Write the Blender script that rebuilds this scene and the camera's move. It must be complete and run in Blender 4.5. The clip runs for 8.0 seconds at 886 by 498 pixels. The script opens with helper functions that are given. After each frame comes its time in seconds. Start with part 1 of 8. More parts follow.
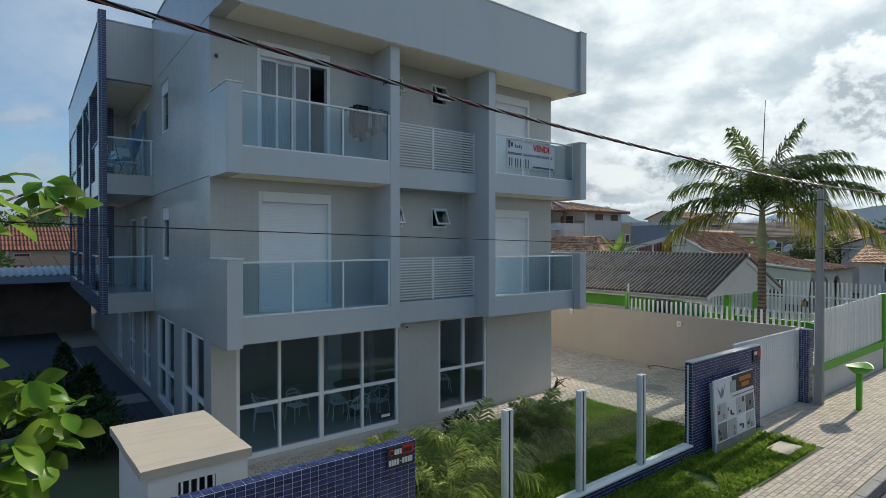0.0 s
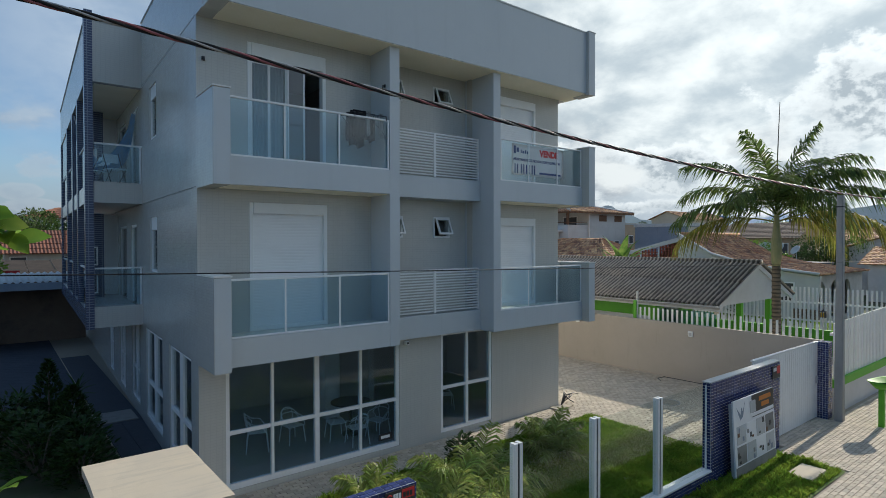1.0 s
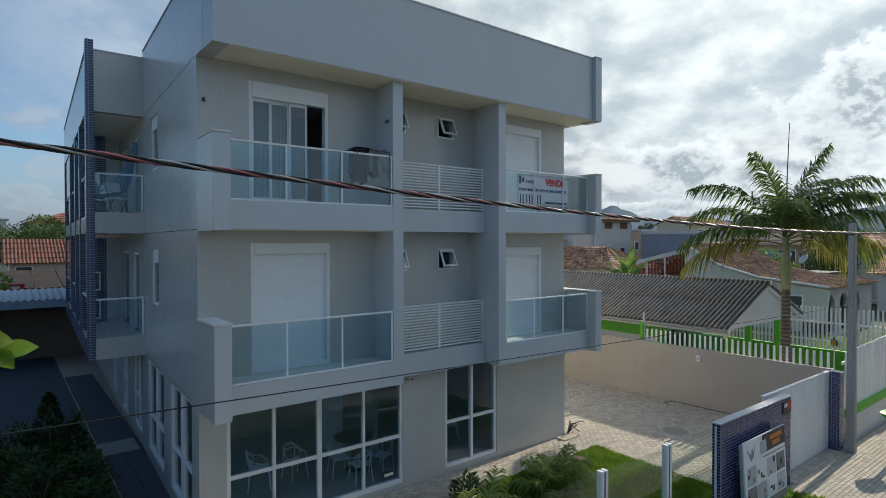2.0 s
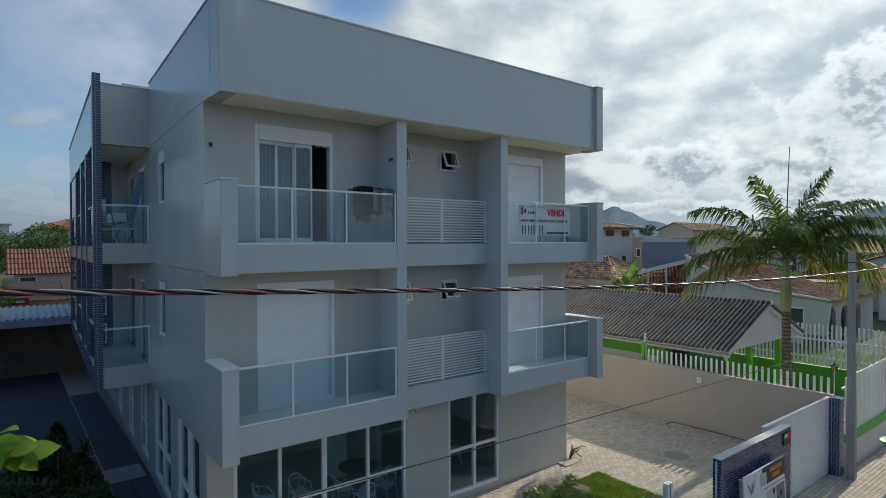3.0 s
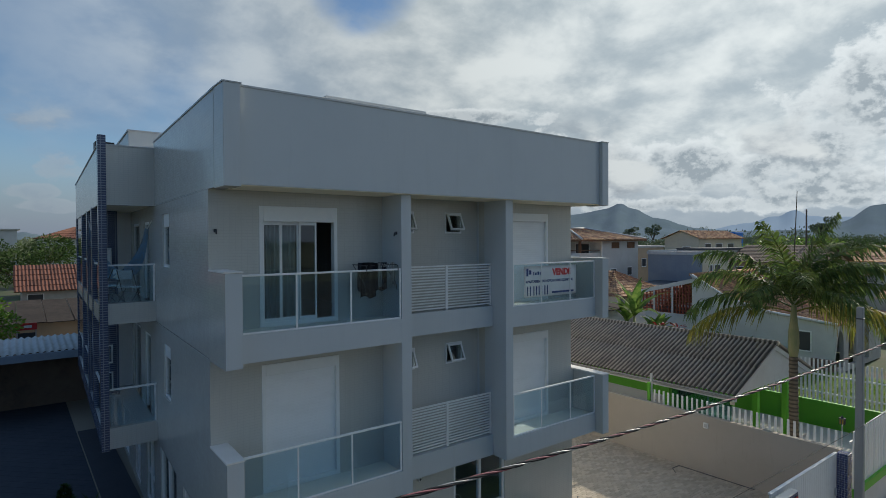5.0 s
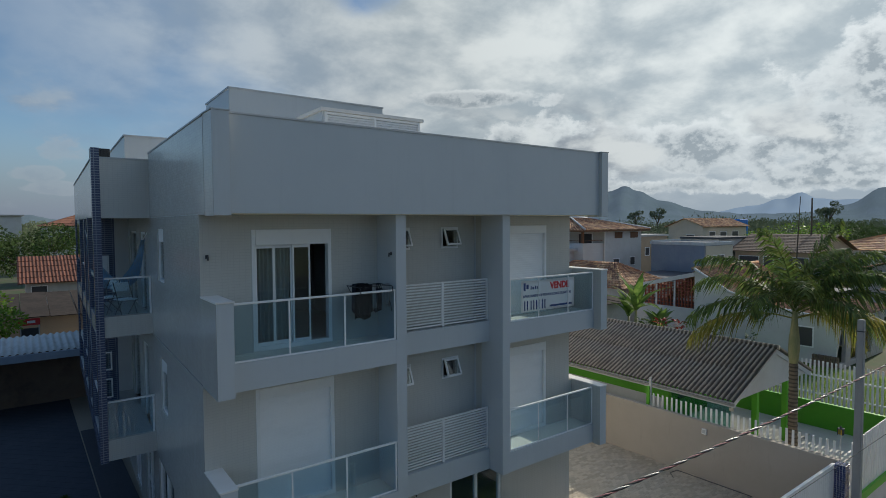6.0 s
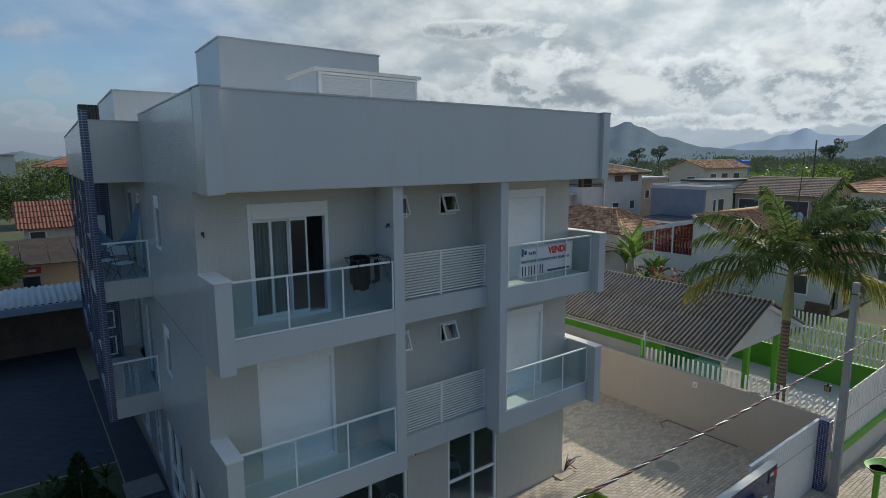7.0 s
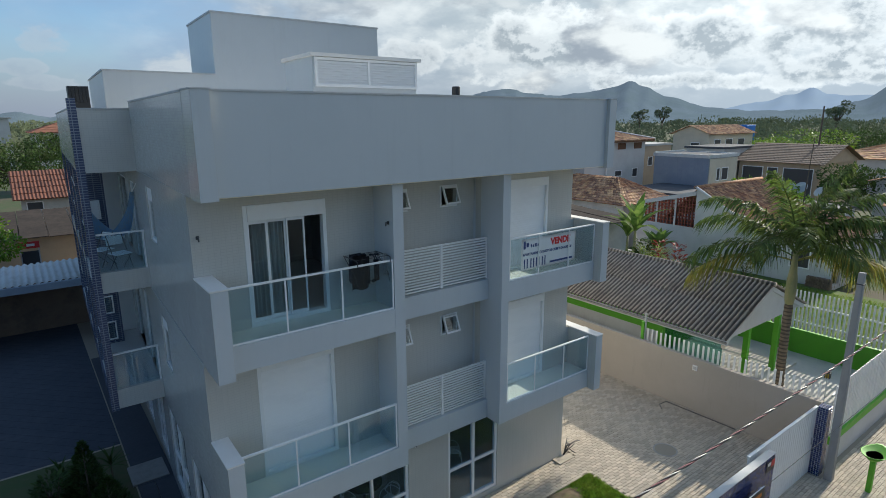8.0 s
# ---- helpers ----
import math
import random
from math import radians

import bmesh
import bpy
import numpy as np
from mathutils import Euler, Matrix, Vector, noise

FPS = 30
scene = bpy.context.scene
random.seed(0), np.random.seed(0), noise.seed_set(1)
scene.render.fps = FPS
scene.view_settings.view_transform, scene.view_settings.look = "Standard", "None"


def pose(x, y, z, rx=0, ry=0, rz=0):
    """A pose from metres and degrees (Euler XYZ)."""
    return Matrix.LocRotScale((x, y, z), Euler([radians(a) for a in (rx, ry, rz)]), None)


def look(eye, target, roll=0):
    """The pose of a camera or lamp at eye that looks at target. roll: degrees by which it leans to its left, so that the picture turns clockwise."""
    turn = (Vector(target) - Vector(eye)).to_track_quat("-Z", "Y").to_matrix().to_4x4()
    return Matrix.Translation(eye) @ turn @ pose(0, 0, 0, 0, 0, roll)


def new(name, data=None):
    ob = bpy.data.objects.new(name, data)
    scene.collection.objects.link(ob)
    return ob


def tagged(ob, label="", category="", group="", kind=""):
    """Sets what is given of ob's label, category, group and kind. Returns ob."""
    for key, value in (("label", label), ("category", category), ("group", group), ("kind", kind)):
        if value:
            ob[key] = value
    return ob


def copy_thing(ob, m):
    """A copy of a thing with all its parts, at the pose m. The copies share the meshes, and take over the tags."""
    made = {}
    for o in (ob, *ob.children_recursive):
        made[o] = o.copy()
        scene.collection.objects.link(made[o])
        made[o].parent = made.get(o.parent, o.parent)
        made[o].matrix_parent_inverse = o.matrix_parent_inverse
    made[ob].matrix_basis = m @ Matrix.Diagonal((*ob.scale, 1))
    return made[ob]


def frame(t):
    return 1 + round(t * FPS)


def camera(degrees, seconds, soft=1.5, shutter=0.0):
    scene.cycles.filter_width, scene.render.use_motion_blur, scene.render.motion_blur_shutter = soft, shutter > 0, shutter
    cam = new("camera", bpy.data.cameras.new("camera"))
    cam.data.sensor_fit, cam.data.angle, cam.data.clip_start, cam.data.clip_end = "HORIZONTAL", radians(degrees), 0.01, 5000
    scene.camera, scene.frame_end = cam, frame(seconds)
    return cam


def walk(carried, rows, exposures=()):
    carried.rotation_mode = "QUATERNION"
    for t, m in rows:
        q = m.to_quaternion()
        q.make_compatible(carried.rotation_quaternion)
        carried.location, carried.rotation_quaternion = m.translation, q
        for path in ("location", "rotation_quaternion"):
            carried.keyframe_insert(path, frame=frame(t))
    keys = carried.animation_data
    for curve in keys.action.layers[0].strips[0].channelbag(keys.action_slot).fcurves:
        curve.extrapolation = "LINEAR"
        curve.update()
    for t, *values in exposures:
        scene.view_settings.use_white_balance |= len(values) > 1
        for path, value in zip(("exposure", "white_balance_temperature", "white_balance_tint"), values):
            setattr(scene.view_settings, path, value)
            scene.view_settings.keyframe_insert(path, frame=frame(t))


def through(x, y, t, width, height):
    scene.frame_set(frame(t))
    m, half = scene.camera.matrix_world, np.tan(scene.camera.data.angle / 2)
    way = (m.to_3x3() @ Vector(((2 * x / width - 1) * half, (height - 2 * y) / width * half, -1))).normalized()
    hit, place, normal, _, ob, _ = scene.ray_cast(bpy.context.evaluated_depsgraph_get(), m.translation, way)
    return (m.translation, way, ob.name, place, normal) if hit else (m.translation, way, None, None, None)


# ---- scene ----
cam = camera(76.1, 8.0, soft=0.42)
PATH = [
    (0, (0.22, 0.186, 4.204), (1.472, 1.745, 4.182), -0.0),
    (0.5, (0.369, 0.38, 4.231), (1.619, 1.941, 4.209), -0.0),
    (1, (0.619, 0.716, 4.473), (1.867, 2.279, 4.448), -0.1),
    (1.5, (0.76, 0.886, 4.846), (1.999, 2.456, 4.819), -0.1),
    (3, (0.638, 0.772, 5.909), (1.869, 2.349, 5.887), -0.2),
    (3.5, (0.551, 0.812, 6.29), (1.776, 2.393, 6.266), -0.3),
    (4, (0.517, 0.834, 6.647), (1.737, 2.418, 6.624), -0.4),
    (4.5, (0.524, 0.851, 7.014), (1.745, 2.436, 6.992), -0.4),
    (5, (0.679, 0.804, 7.422), (1.895, 2.391, 7.39), -0.3),
    (6.3, (0.93, 0.81, 8.345), (2.131, 2.403, 8.211), -0.2),
    (6.5, (0.944, 0.826, 8.46), (2.147, 2.415, 8.289), -0.2),
    (7, (1.002, 0.896, 8.819), (2.194, 2.471, 8.504), -0.3),
    (7.5, (1.112, 1.064, 9.184), (2.29, 2.616, 8.734), -0.3),
    (8, (1.211, 1.179, 9.469), (2.386, 2.735, 9.021), -0.3),
]
EXPOSURE = [(0, -0.04, 5780, 6), (1.5, -0.04, 5760, 6), (3.5, -0.25, 5760, 6), (4.5, -0.39, 5760, 6), (6.5, -0.45, 5760, 6), (8, 0.07, 5740, 6)]
walk(cam, [(t, look(eye, target, roll)) for t, eye, target, roll in PATH], EXPOSURE)

# ---- sky and sun ----
SUN_TO = Vector((1.0, 0.055, 0.52)).normalized()
sun = new("sun", bpy.data.lights.new("sun", "SUN"))
sun.data.energy, sun.data.angle, sun.data.color = 5.0, radians(0.6), (1.0, 0.85, 0.66)
sun.matrix_world = look(SUN_TO * 60, (0, 0, 0))

SKY, CLOUD = 0.118, 0.545
HEAPS = ((46.8, 6.6, 8.0, 2.9), (54.2, 7.9, 2.6, 1.5), (61.5, 6.8, 4.6, 2.3), (69.5, 6.6, 5.2, 2.6), (76.0, 11.5, 7.5, 3.6),
         (34.3, 6.1, 3.2, 1.5), (40.9, 12.1, 7.5, 0.8), (3.6, 6.3, 2.0, 1.0), (1.6, 4.2, 1.5, 0.6), (3.4, 3.0, 2.2, 0.5), (60.0, 3.2, 9.0, 0.8), (72.0, 4.2, 8.0, 1.8))


def build_world():
    w = bpy.data.worlds.new("sky")
    scene.world = w
    w.use_nodes = True
    n, l = w.node_tree.nodes, w.node_tree.links
    n.clear()

    def node(kind, **kw):
        o = n.new(kind)
        for k, v in kw.items():
            o.inputs[int(k[1:]) if k[0] == "i" and k[1:].isdigit() else k].default_value = v
        return o

    def math_node(op, a, b=0.0, c=0.0):
        o = n.new("ShaderNodeMath")
        o.operation = op
        for i, v in enumerate((a, b, c)):
            if isinstance(v, (int, float)):
                o.inputs[i].default_value = v
            else:
                l.new(v, o.inputs[i])
        return o.outputs[0]

    def mix(fac, a, b):
        o = n.new("ShaderNodeMix")
        o.data_type = "RGBA"
        for s, v in ((o.inputs[0], fac), (o.inputs[6], a), (o.inputs[7], b)):
            if isinstance(v, (int, float, tuple)):
                s.default_value = v
            else:
                l.new(v, s)
        return o.outputs[2]

    tex = n.new("ShaderNodeTexSky")
    tex.sky_type, tex.sun_disc = "NISHITA", False
    tex.sun_elevation = math.asin(SUN_TO.z)
    tex.sun_rotation = math.atan2(SUN_TO.x, SUN_TO.y)
    tex.air_density, tex.dust_density, tex.ozone_density = 1.0, 0.3, 2.0
    coord = n.new("ShaderNodeTexCoord").outputs["Generated"]
    sep = n.new("ShaderNodeSeparateXYZ")
    l.new(coord, sep.inputs[0])

    def vector(op, a, b=None, scale=None):
        o = n.new("ShaderNodeVectorMath")
        o.operation = op
        for sock, v in ((o.inputs[0], a), (o.inputs[1], b)):
            if isinstance(v, (tuple, Vector)):
                sock.default_value = v
            elif v is not None:
                l.new(v, sock)
        if scale is not None:
            if isinstance(scale, (int, float)):
                o.inputs["Scale"].default_value = scale
            else:
                l.new(scale, o.inputs["Scale"])
        return o.outputs["Value"] if op == "DOT_PRODUCT" else o.outputs[0]

    def sheet(height):
        """The direction met with a level sheet of cloud, so that clouds shrink towards the horizon."""
        up = math_node("ADD", math_node("MAXIMUM", sep.outputs[2], 0.0), height)
        flat = n.new("ShaderNodeCombineXYZ")
        l.new(math_node("DIVIDE", sep.outputs[0], up), flat.inputs[0])
        l.new(math_node("DIVIDE", sep.outputs[1], up), flat.inputs[1])
        return flat.outputs[0]

    def clouds(where, scale, detail, rough, seed, dist=0.1):
        o = n.new("ShaderNodeTexNoise")
        o.noise_dimensions = "3D"
        l.new(vector("ADD", where, seed), o.inputs["Vector"])
        o.inputs["Scale"].default_value, o.inputs["Detail"].default_value = scale, detail
        o.inputs["Roughness"].default_value, o.inputs["Distortion"].default_value = rough, dist
        return o.outputs[0]

    def ramp(fac, lo, hi):
        o = n.new("ShaderNodeMapRange")
        o.interpolation_type = "SMOOTHSTEP"
        l.new(fac, o.inputs[0])
        o.inputs[1].default_value, o.inputs[2].default_value = lo, hi
        return o.outputs[0]

    def way(azimuth, elevation):
        a, e = radians(azimuth), radians(elevation)
        return Vector((math.sin(a) * math.cos(e), math.cos(a) * math.cos(e), math.sin(e)))

    # nearness to the sun, for thin bright cloud round it
    dot = vector("DOT_PRODUCT", coord, SUN_TO)
    near = ramp(dot, 0.45, 1.0)
    wide = ramp(dot, -1.0, 1.0)
    away = ramp(dot, 0.1, 0.72)
    sunward = Vector((SUN_TO.x, SUN_TO.y, 0)).normalized()

    # high broken sheet
    high = sheet(0.36)
    broad = clouds(high, 1.5, 9, 0.5, (3.7, 1.9, 0.0), 0.1)
    fine = clouds(high, 2.9, 11, 0.56, (11.3, 5.1, 2.0), 0.1)
    fine2 = clouds(vector("ADD", high, sunward * 0.09), 2.9, 11, 0.56, (11.3, 5.1, 2.0), 0.1)
    relief = math_node("MULTIPLY", math_node("SUBTRACT", fine, fine2), 0.75)
    gaps = clouds(high, 1.9, 9, 0.55, (8.2, 3.3, 6.0), 0.1)
    cover = math_node("ADD", math_node("MULTIPLY", ramp(gaps, 0.32, 0.68), 0.8), math_node("MULTIPLY_ADD", away, 1.2, -0.1))
    cover = math_node("MULTIPLY_ADD", wide, 1.3, math_node("SUBTRACT", cover, 1.0))
    # one clear gap in the sheet
    blue = math_node("MULTIPLY_ADD", math_node("SUBTRACT", fine, 0.5), 0.012, vector("DOT_PRODUCT", coord, way(29.5, 25.0)))
    blue = ramp(blue, math.cos(radians(6.2)), math.cos(radians(3.6)))
    cover = math_node("SUBTRACT", math_node("MINIMUM", math_node("MAXIMUM", cover, 0.0), 1.0), blue)
    cover = math_node("MAXIMUM", cover, 0.0)
    tone = math_node("ADD", math_node("MULTIPLY_ADD", fine, 0.4, math_node("MULTIPLY", broad, 0.6)), relief)
    lit = ramp(tone, 0.33, 0.67)
    base = mix(away, mix(lit, (0.66, 0.86, 1.14, 1), (1.02, 1.16, 1.32, 1)), mix(lit, (0.74, 0.79, 0.79, 1), (1.38, 1.34, 1.22, 1)))
    # more open and bluer on the side turned from the sun
    base = mix(ramp(dot, 0.05, -0.6), base, (0.4, 0.68, 1.15, 1))
    base = mix(ramp(sep.outputs[2], 0.55, 0.95), base, (0.42, 0.62, 0.95, 1))

    # low heaps of cloud towards the horizon
    low = vector("MULTIPLY", coord, (1.0, 1.0, 2.1))
    heap = clouds(low, 5.2, 10, 0.55, (5.5, 2.7, 1.0))
    heap2 = clouds(vector("ADD", low, (sunward.x * 0.03, sunward.y * 0.03, 0.055)), 5.2, 10, 0.55, (5.5, 2.7, 1.0))
    band = math_node("MULTIPLY", ramp(sep.outputs[2], 0.015, 0.05), ramp(sep.outputs[2], 0.24, 0.13))
    heaps = math_node("MULTIPLY", ramp(math_node("MULTIPLY_ADD", away, 0.06, heap), 0.56, 0.66), band)
    shade = ramp(math_node("SUBTRACT", heap, heap2), -0.1, 0.12)
    heap_colour = mix(shade, mix(away, (0.72, 0.84, 1.0, 1), (0.5, 0.53, 0.56, 1)), mix(away, (1.15, 1.2, 1.22, 1), (1.22, 1.18, 1.08, 1)))

    haze = math_node("MULTIPLY", ramp(sep.outputs[2], 0.16, 0.0), 0.9)
    gain = math_node("MULTIPLY_ADD", wide, 0.8, math_node("MULTIPLY_ADD", near, 0.38, 0.36))
    gain = math_node("MULTIPLY", gain, CLOUD)
    sky = vector("SCALE", tex.outputs[0], scale=SKY)
    sky = mix(cover, sky, vector("SCALE", base, scale=gain))
    sky = mix(haze, sky, vector("SCALE", mix(away, (0.62, 0.69, 0.86, 1), (0.6, 0.65, 0.69, 1)), scale=gain))
    # heaped clouds one by one, by bearing, height and half size in degrees
    bearing = math_node("MULTIPLY", math_node("ARCTAN2", sep.outputs[0], sep.outputs[1]), 57.2958)
    height = math_node("MULTIPLY", math_node("ARCSINE", sep.outputs[2]), 57.2958)
    puff = vector("MULTIPLY", coord, (1.0, 1.0, 1.4))
    lumps = clouds(puff, 15.0, 12, 0.6, (2.1, 7.7, 4.0), 0.0)
    lumps2 = clouds(vector("ADD", puff, (sunward.x * 0.006, sunward.y * 0.006, 0.012)), 15.0, 12, 0.6, (2.1, 7.7, 4.0), 0.0)
    turned = ramp(math_node("SUBTRACT", lumps, lumps2), -0.09, 0.07)
    heaped, under = None, None
    for az, el, wide_by, high_by in HEAPS:
        u = math_node("MULTIPLY_ADD", bearing, 1 / wide_by, -az / wide_by)
        v = math_node("MULTIPLY_ADD", height, 1 / high_by, -el / high_by)
        d = math_node("SUBTRACT", 1.0, math_node("MULTIPLY_ADD", u, u, math_node("MULTIPLY", v, v)))
        low_side = math_node("SUBTRACT", d, v)
        heaped = d if heaped is None else math_node("MAXIMUM", heaped, d)
        under = low_side if under is None else math_node("MAXIMUM", under, low_side)
    heaped = math_node("MULTIPLY_ADD", math_node("SUBTRACT", lumps, 0.48), 6.5, math_node("MAXIMUM", heaped, -1.4))
    body = ramp(heaped, -0.25, 0.6)
    core = ramp(math_node("ADD", heaped, math_node("MULTIPLY", math_node("MAXIMUM", under, -1.0), 0.45)), 0.0, 1.6)
    core = math_node("MULTIPLY", core, math_node("MULTIPLY_ADD", turned, -0.75, 1.15))
    body_colour = mix(core, mix(away, (1.15, 1.18, 1.2, 1), (1.38, 1.34, 1.24, 1)), mix(away, (0.95, 1.0, 1.08, 1), (0.56, 0.6, 0.61, 1)))
    sky = mix(math_node("MULTIPLY", body, math_node("MULTIPLY_ADD", away, 0.45, 0.45)), sky, vector("SCALE", body_colour, scale=gain))
    sky = mix(heaps, sky, vector("SCALE", heap_colour, scale=gain))
    out = n.new("ShaderNodeOutputWorld")
    bg = n.new("ShaderNodeBackground")
    bg.inputs[1].default_value = 1.0
    l.new(sky, bg.inputs[0])
    l.new(bg.outputs[0], out.inputs[0])


build_world()


# ---- materials ----
class Mat:
    """A principled material with short ways to add noise and relief."""

    def __init__(self, name, color, rough=0.6, metal=0.0, spec=0.5):
        self.m = bpy.data.materials.new(name)
        self.m.use_nodes = True
        self.n, self.l = self.m.node_tree.nodes, self.m.node_tree.links
        self.b = self.n["Principled BSDF"]
        self.color = (*color, 1)
        self.b.inputs["Base Color"].default_value = self.color
        self.b.inputs["Roughness"].default_value = rough
        self.b.inputs["Metallic"].default_value = metal
        self.b.inputs["Specular IOR Level"].default_value = spec
        self.col = None
        self.bump_in = None
        self.co = self.n.new("ShaderNodeTexCoord").outputs["Object"]

    def vec(self, scale=(1, 1, 1), rot=(0, 0, 0)):
        o = self.n.new("ShaderNodeMapping")
        self.l.new(self.co, o.inputs[0])
        o.inputs["Scale"].default_value, o.inputs["Rotation"].default_value = scale, rot
        return o.outputs[0]

    def noise(self, scale, detail=5, rough=0.6, stretch=(1, 1, 1)):
        o = self.n.new("ShaderNodeTexNoise")
        self.l.new(self.vec(stretch), o.inputs["Vector"])
        o.inputs["Scale"].default_value, o.inputs["Detail"].default_value, o.inputs["Roughness"].default_value = scale, detail, rough
        return o.outputs[0]

    def range(self, fac, lo, hi, a=0.0, b=1.0):
        o = self.n.new("ShaderNodeMapRange")
        self.l.new(fac, o.inputs[0])
        for i, v in enumerate((lo, hi, a, b)):
            o.inputs[i + 1].default_value = v
        return o.outputs[0]

    def tint(self, fac, color, lo=0.4, hi=0.7, amount=1.0):
        """Mix color in where fac is high."""
        o = self.n.new("ShaderNodeMix")
        o.data_type = "RGBA"
        self.l.new(self.range(fac, lo, hi, 0.0, amount), o.inputs[0])
        if self.col is None:
            o.inputs[6].default_value = self.color
        else:
            self.l.new(self.col, o.inputs[6])
        o.inputs[7].default_value = (*color, 1)
        self.col = o.outputs[2]
        self.l.new(self.col, self.b.inputs["Base Color"])
        return self

    def vary(self, amount=0.2, island=False, hue=0.0):
        """Lighter and darker from piece to piece."""
        g = self.n.new("ShaderNodeNewGeometry").outputs["Random Per Island"] if island else self.n.new("ShaderNodeObjectInfo").outputs["Random"]
        h = self.n.new("ShaderNodeHueSaturation")
        if self.col is None:
            h.inputs["Color"].default_value = self.color
        else:
            self.l.new(self.col, h.inputs["Color"])
        self.l.new(self.range(g, 0, 1, 1 - amount, 1 + amount), h.inputs["Value"])
        if hue:
            self.l.new(self.range(g, 0, 1, 0.5 - hue, 0.5 + hue), h.inputs["Hue"])
        self.col = h.outputs[0]
        self.l.new(self.col, self.b.inputs["Base Color"])
        return self

    def bump(self, fac, strength=0.3, dist=0.01):
        o = self.n.new("ShaderNodeBump")
        o.inputs["Strength"].default_value, o.inputs["Distance"].default_value = strength, dist
        self.l.new(fac, o.inputs["Height"])
        if self.bump_in is not None:
            self.l.new(self.bump_in, o.inputs["Normal"])
        self.bump_in = o.outputs[0]
        self.l.new(self.bump_in, self.b.inputs["Normal"])
        return self

    def rough(self, fac, lo, hi, a, b):
        self.l.new(self.range(fac, lo, hi, a, b), self.b.inputs["Roughness"])
        return self

    def grooves(self, pitch, start, color, axis=1, lo=0.25, hi=0.62):
        """A darker tone in evenly spaced troughs along one axis, broken by noise."""
        sep = self.n.new("ShaderNodeSeparateXYZ")
        self.l.new(self.co, sep.inputs[0])
        last = sep.outputs[axis]
        for op, v in (("SUBTRACT", start), ("MULTIPLY", 2 * math.pi / pitch), ("COSINE", 0.0), ("MULTIPLY", -0.5)):
            o = self.n.new("ShaderNodeMath")
            o.operation = op
            self.l.new(last, o.inputs[0])
            o.inputs[1].default_value = v
            last = o.outputs[0]
        o = self.n.new("ShaderNodeMath")
        o.operation = "ADD"
        self.l.new(last, o.inputs[0])
        self.l.new(self.noise(3.0, 6, 0.7), o.inputs[1])
        return self.tint(o.outputs[0], color, lo, hi, 0.8)

    def uneven(self, size, amount):
        """Each tile leans a little its own way."""
        sep = self.n.new("ShaderNodeSeparateXYZ")
        self.l.new(self.co, sep.inputs[0])
        add = self.n.new("ShaderNodeMath")
        add.operation = "ADD"
        self.l.new(sep.outputs[0], add.inputs[0])
        self.l.new(sep.outputs[1], add.inputs[1])
        com = self.n.new("ShaderNodeCombineXYZ")
        self.l.new(add.outputs[0], com.inputs[0])
        self.l.new(sep.outputs[2], com.inputs[1])
        last = com.outputs[0]
        for op, b in (("SNAP", (*size, 1.0)), ("NOISE", None), ("SUBTRACT", (0.5, 0.5, 0.5)), ("SCALE", amount), ("ADD", self.n.new("ShaderNodeNewGeometry").outputs["Normal"]), ("NORMALIZE", None)):
            if op == "NOISE":
                o = self.n.new("ShaderNodeTexWhiteNoise")
                self.l.new(last, o.inputs["Vector"])
                last = o.outputs["Color"]
                continue
            o = self.n.new("ShaderNodeVectorMath")
            o.operation = op
            self.l.new(last, o.inputs[0])
            if op == "SCALE":
                o.inputs["Scale"].default_value = b
            elif isinstance(b, tuple):
                o.inputs[1].default_value = b
            elif b is not None:
                self.l.new(b, o.inputs[1])
            last = o.outputs[0]
        self.bump_in = last
        self.l.new(last, self.b.inputs["Normal"])
        return self

    def grid(self, size, joint, color, depth=0.3, offset=0.0):
        """Small tiles on upright faces: the joints follow height and the run along the wall."""
        sep = self.n.new("ShaderNodeSeparateXYZ")
        self.l.new(self.co, sep.inputs[0])
        add = self.n.new("ShaderNodeMath")
        add.operation = "ADD"
        self.l.new(sep.outputs[0], add.inputs[0])
        self.l.new(sep.outputs[1], add.inputs[1])
        com = self.n.new("ShaderNodeCombineXYZ")
        self.l.new(add.outputs[0], com.inputs[0])
        self.l.new(sep.outputs[2], com.inputs[1])
        o = self.n.new("ShaderNodeTexBrick")
        self.l.new(com.outputs[0], o.inputs["Vector"])
        o.offset, o.squash = offset, 1.0
        o.inputs["Scale"].default_value = 1.0
        o.inputs["Brick Width"].default_value, o.inputs["Row Height"].default_value = size
        o.inputs["Mortar Size"].default_value, o.inputs["Mortar Smooth"].default_value = joint, 0.2
        self.tint(o.outputs["Fac"], color, 0.0, 1.0)
        inv = self.range(o.outputs["Fac"], 0, 1, 1, 0)
        self.bump(inv, depth, 0.004)
        return self


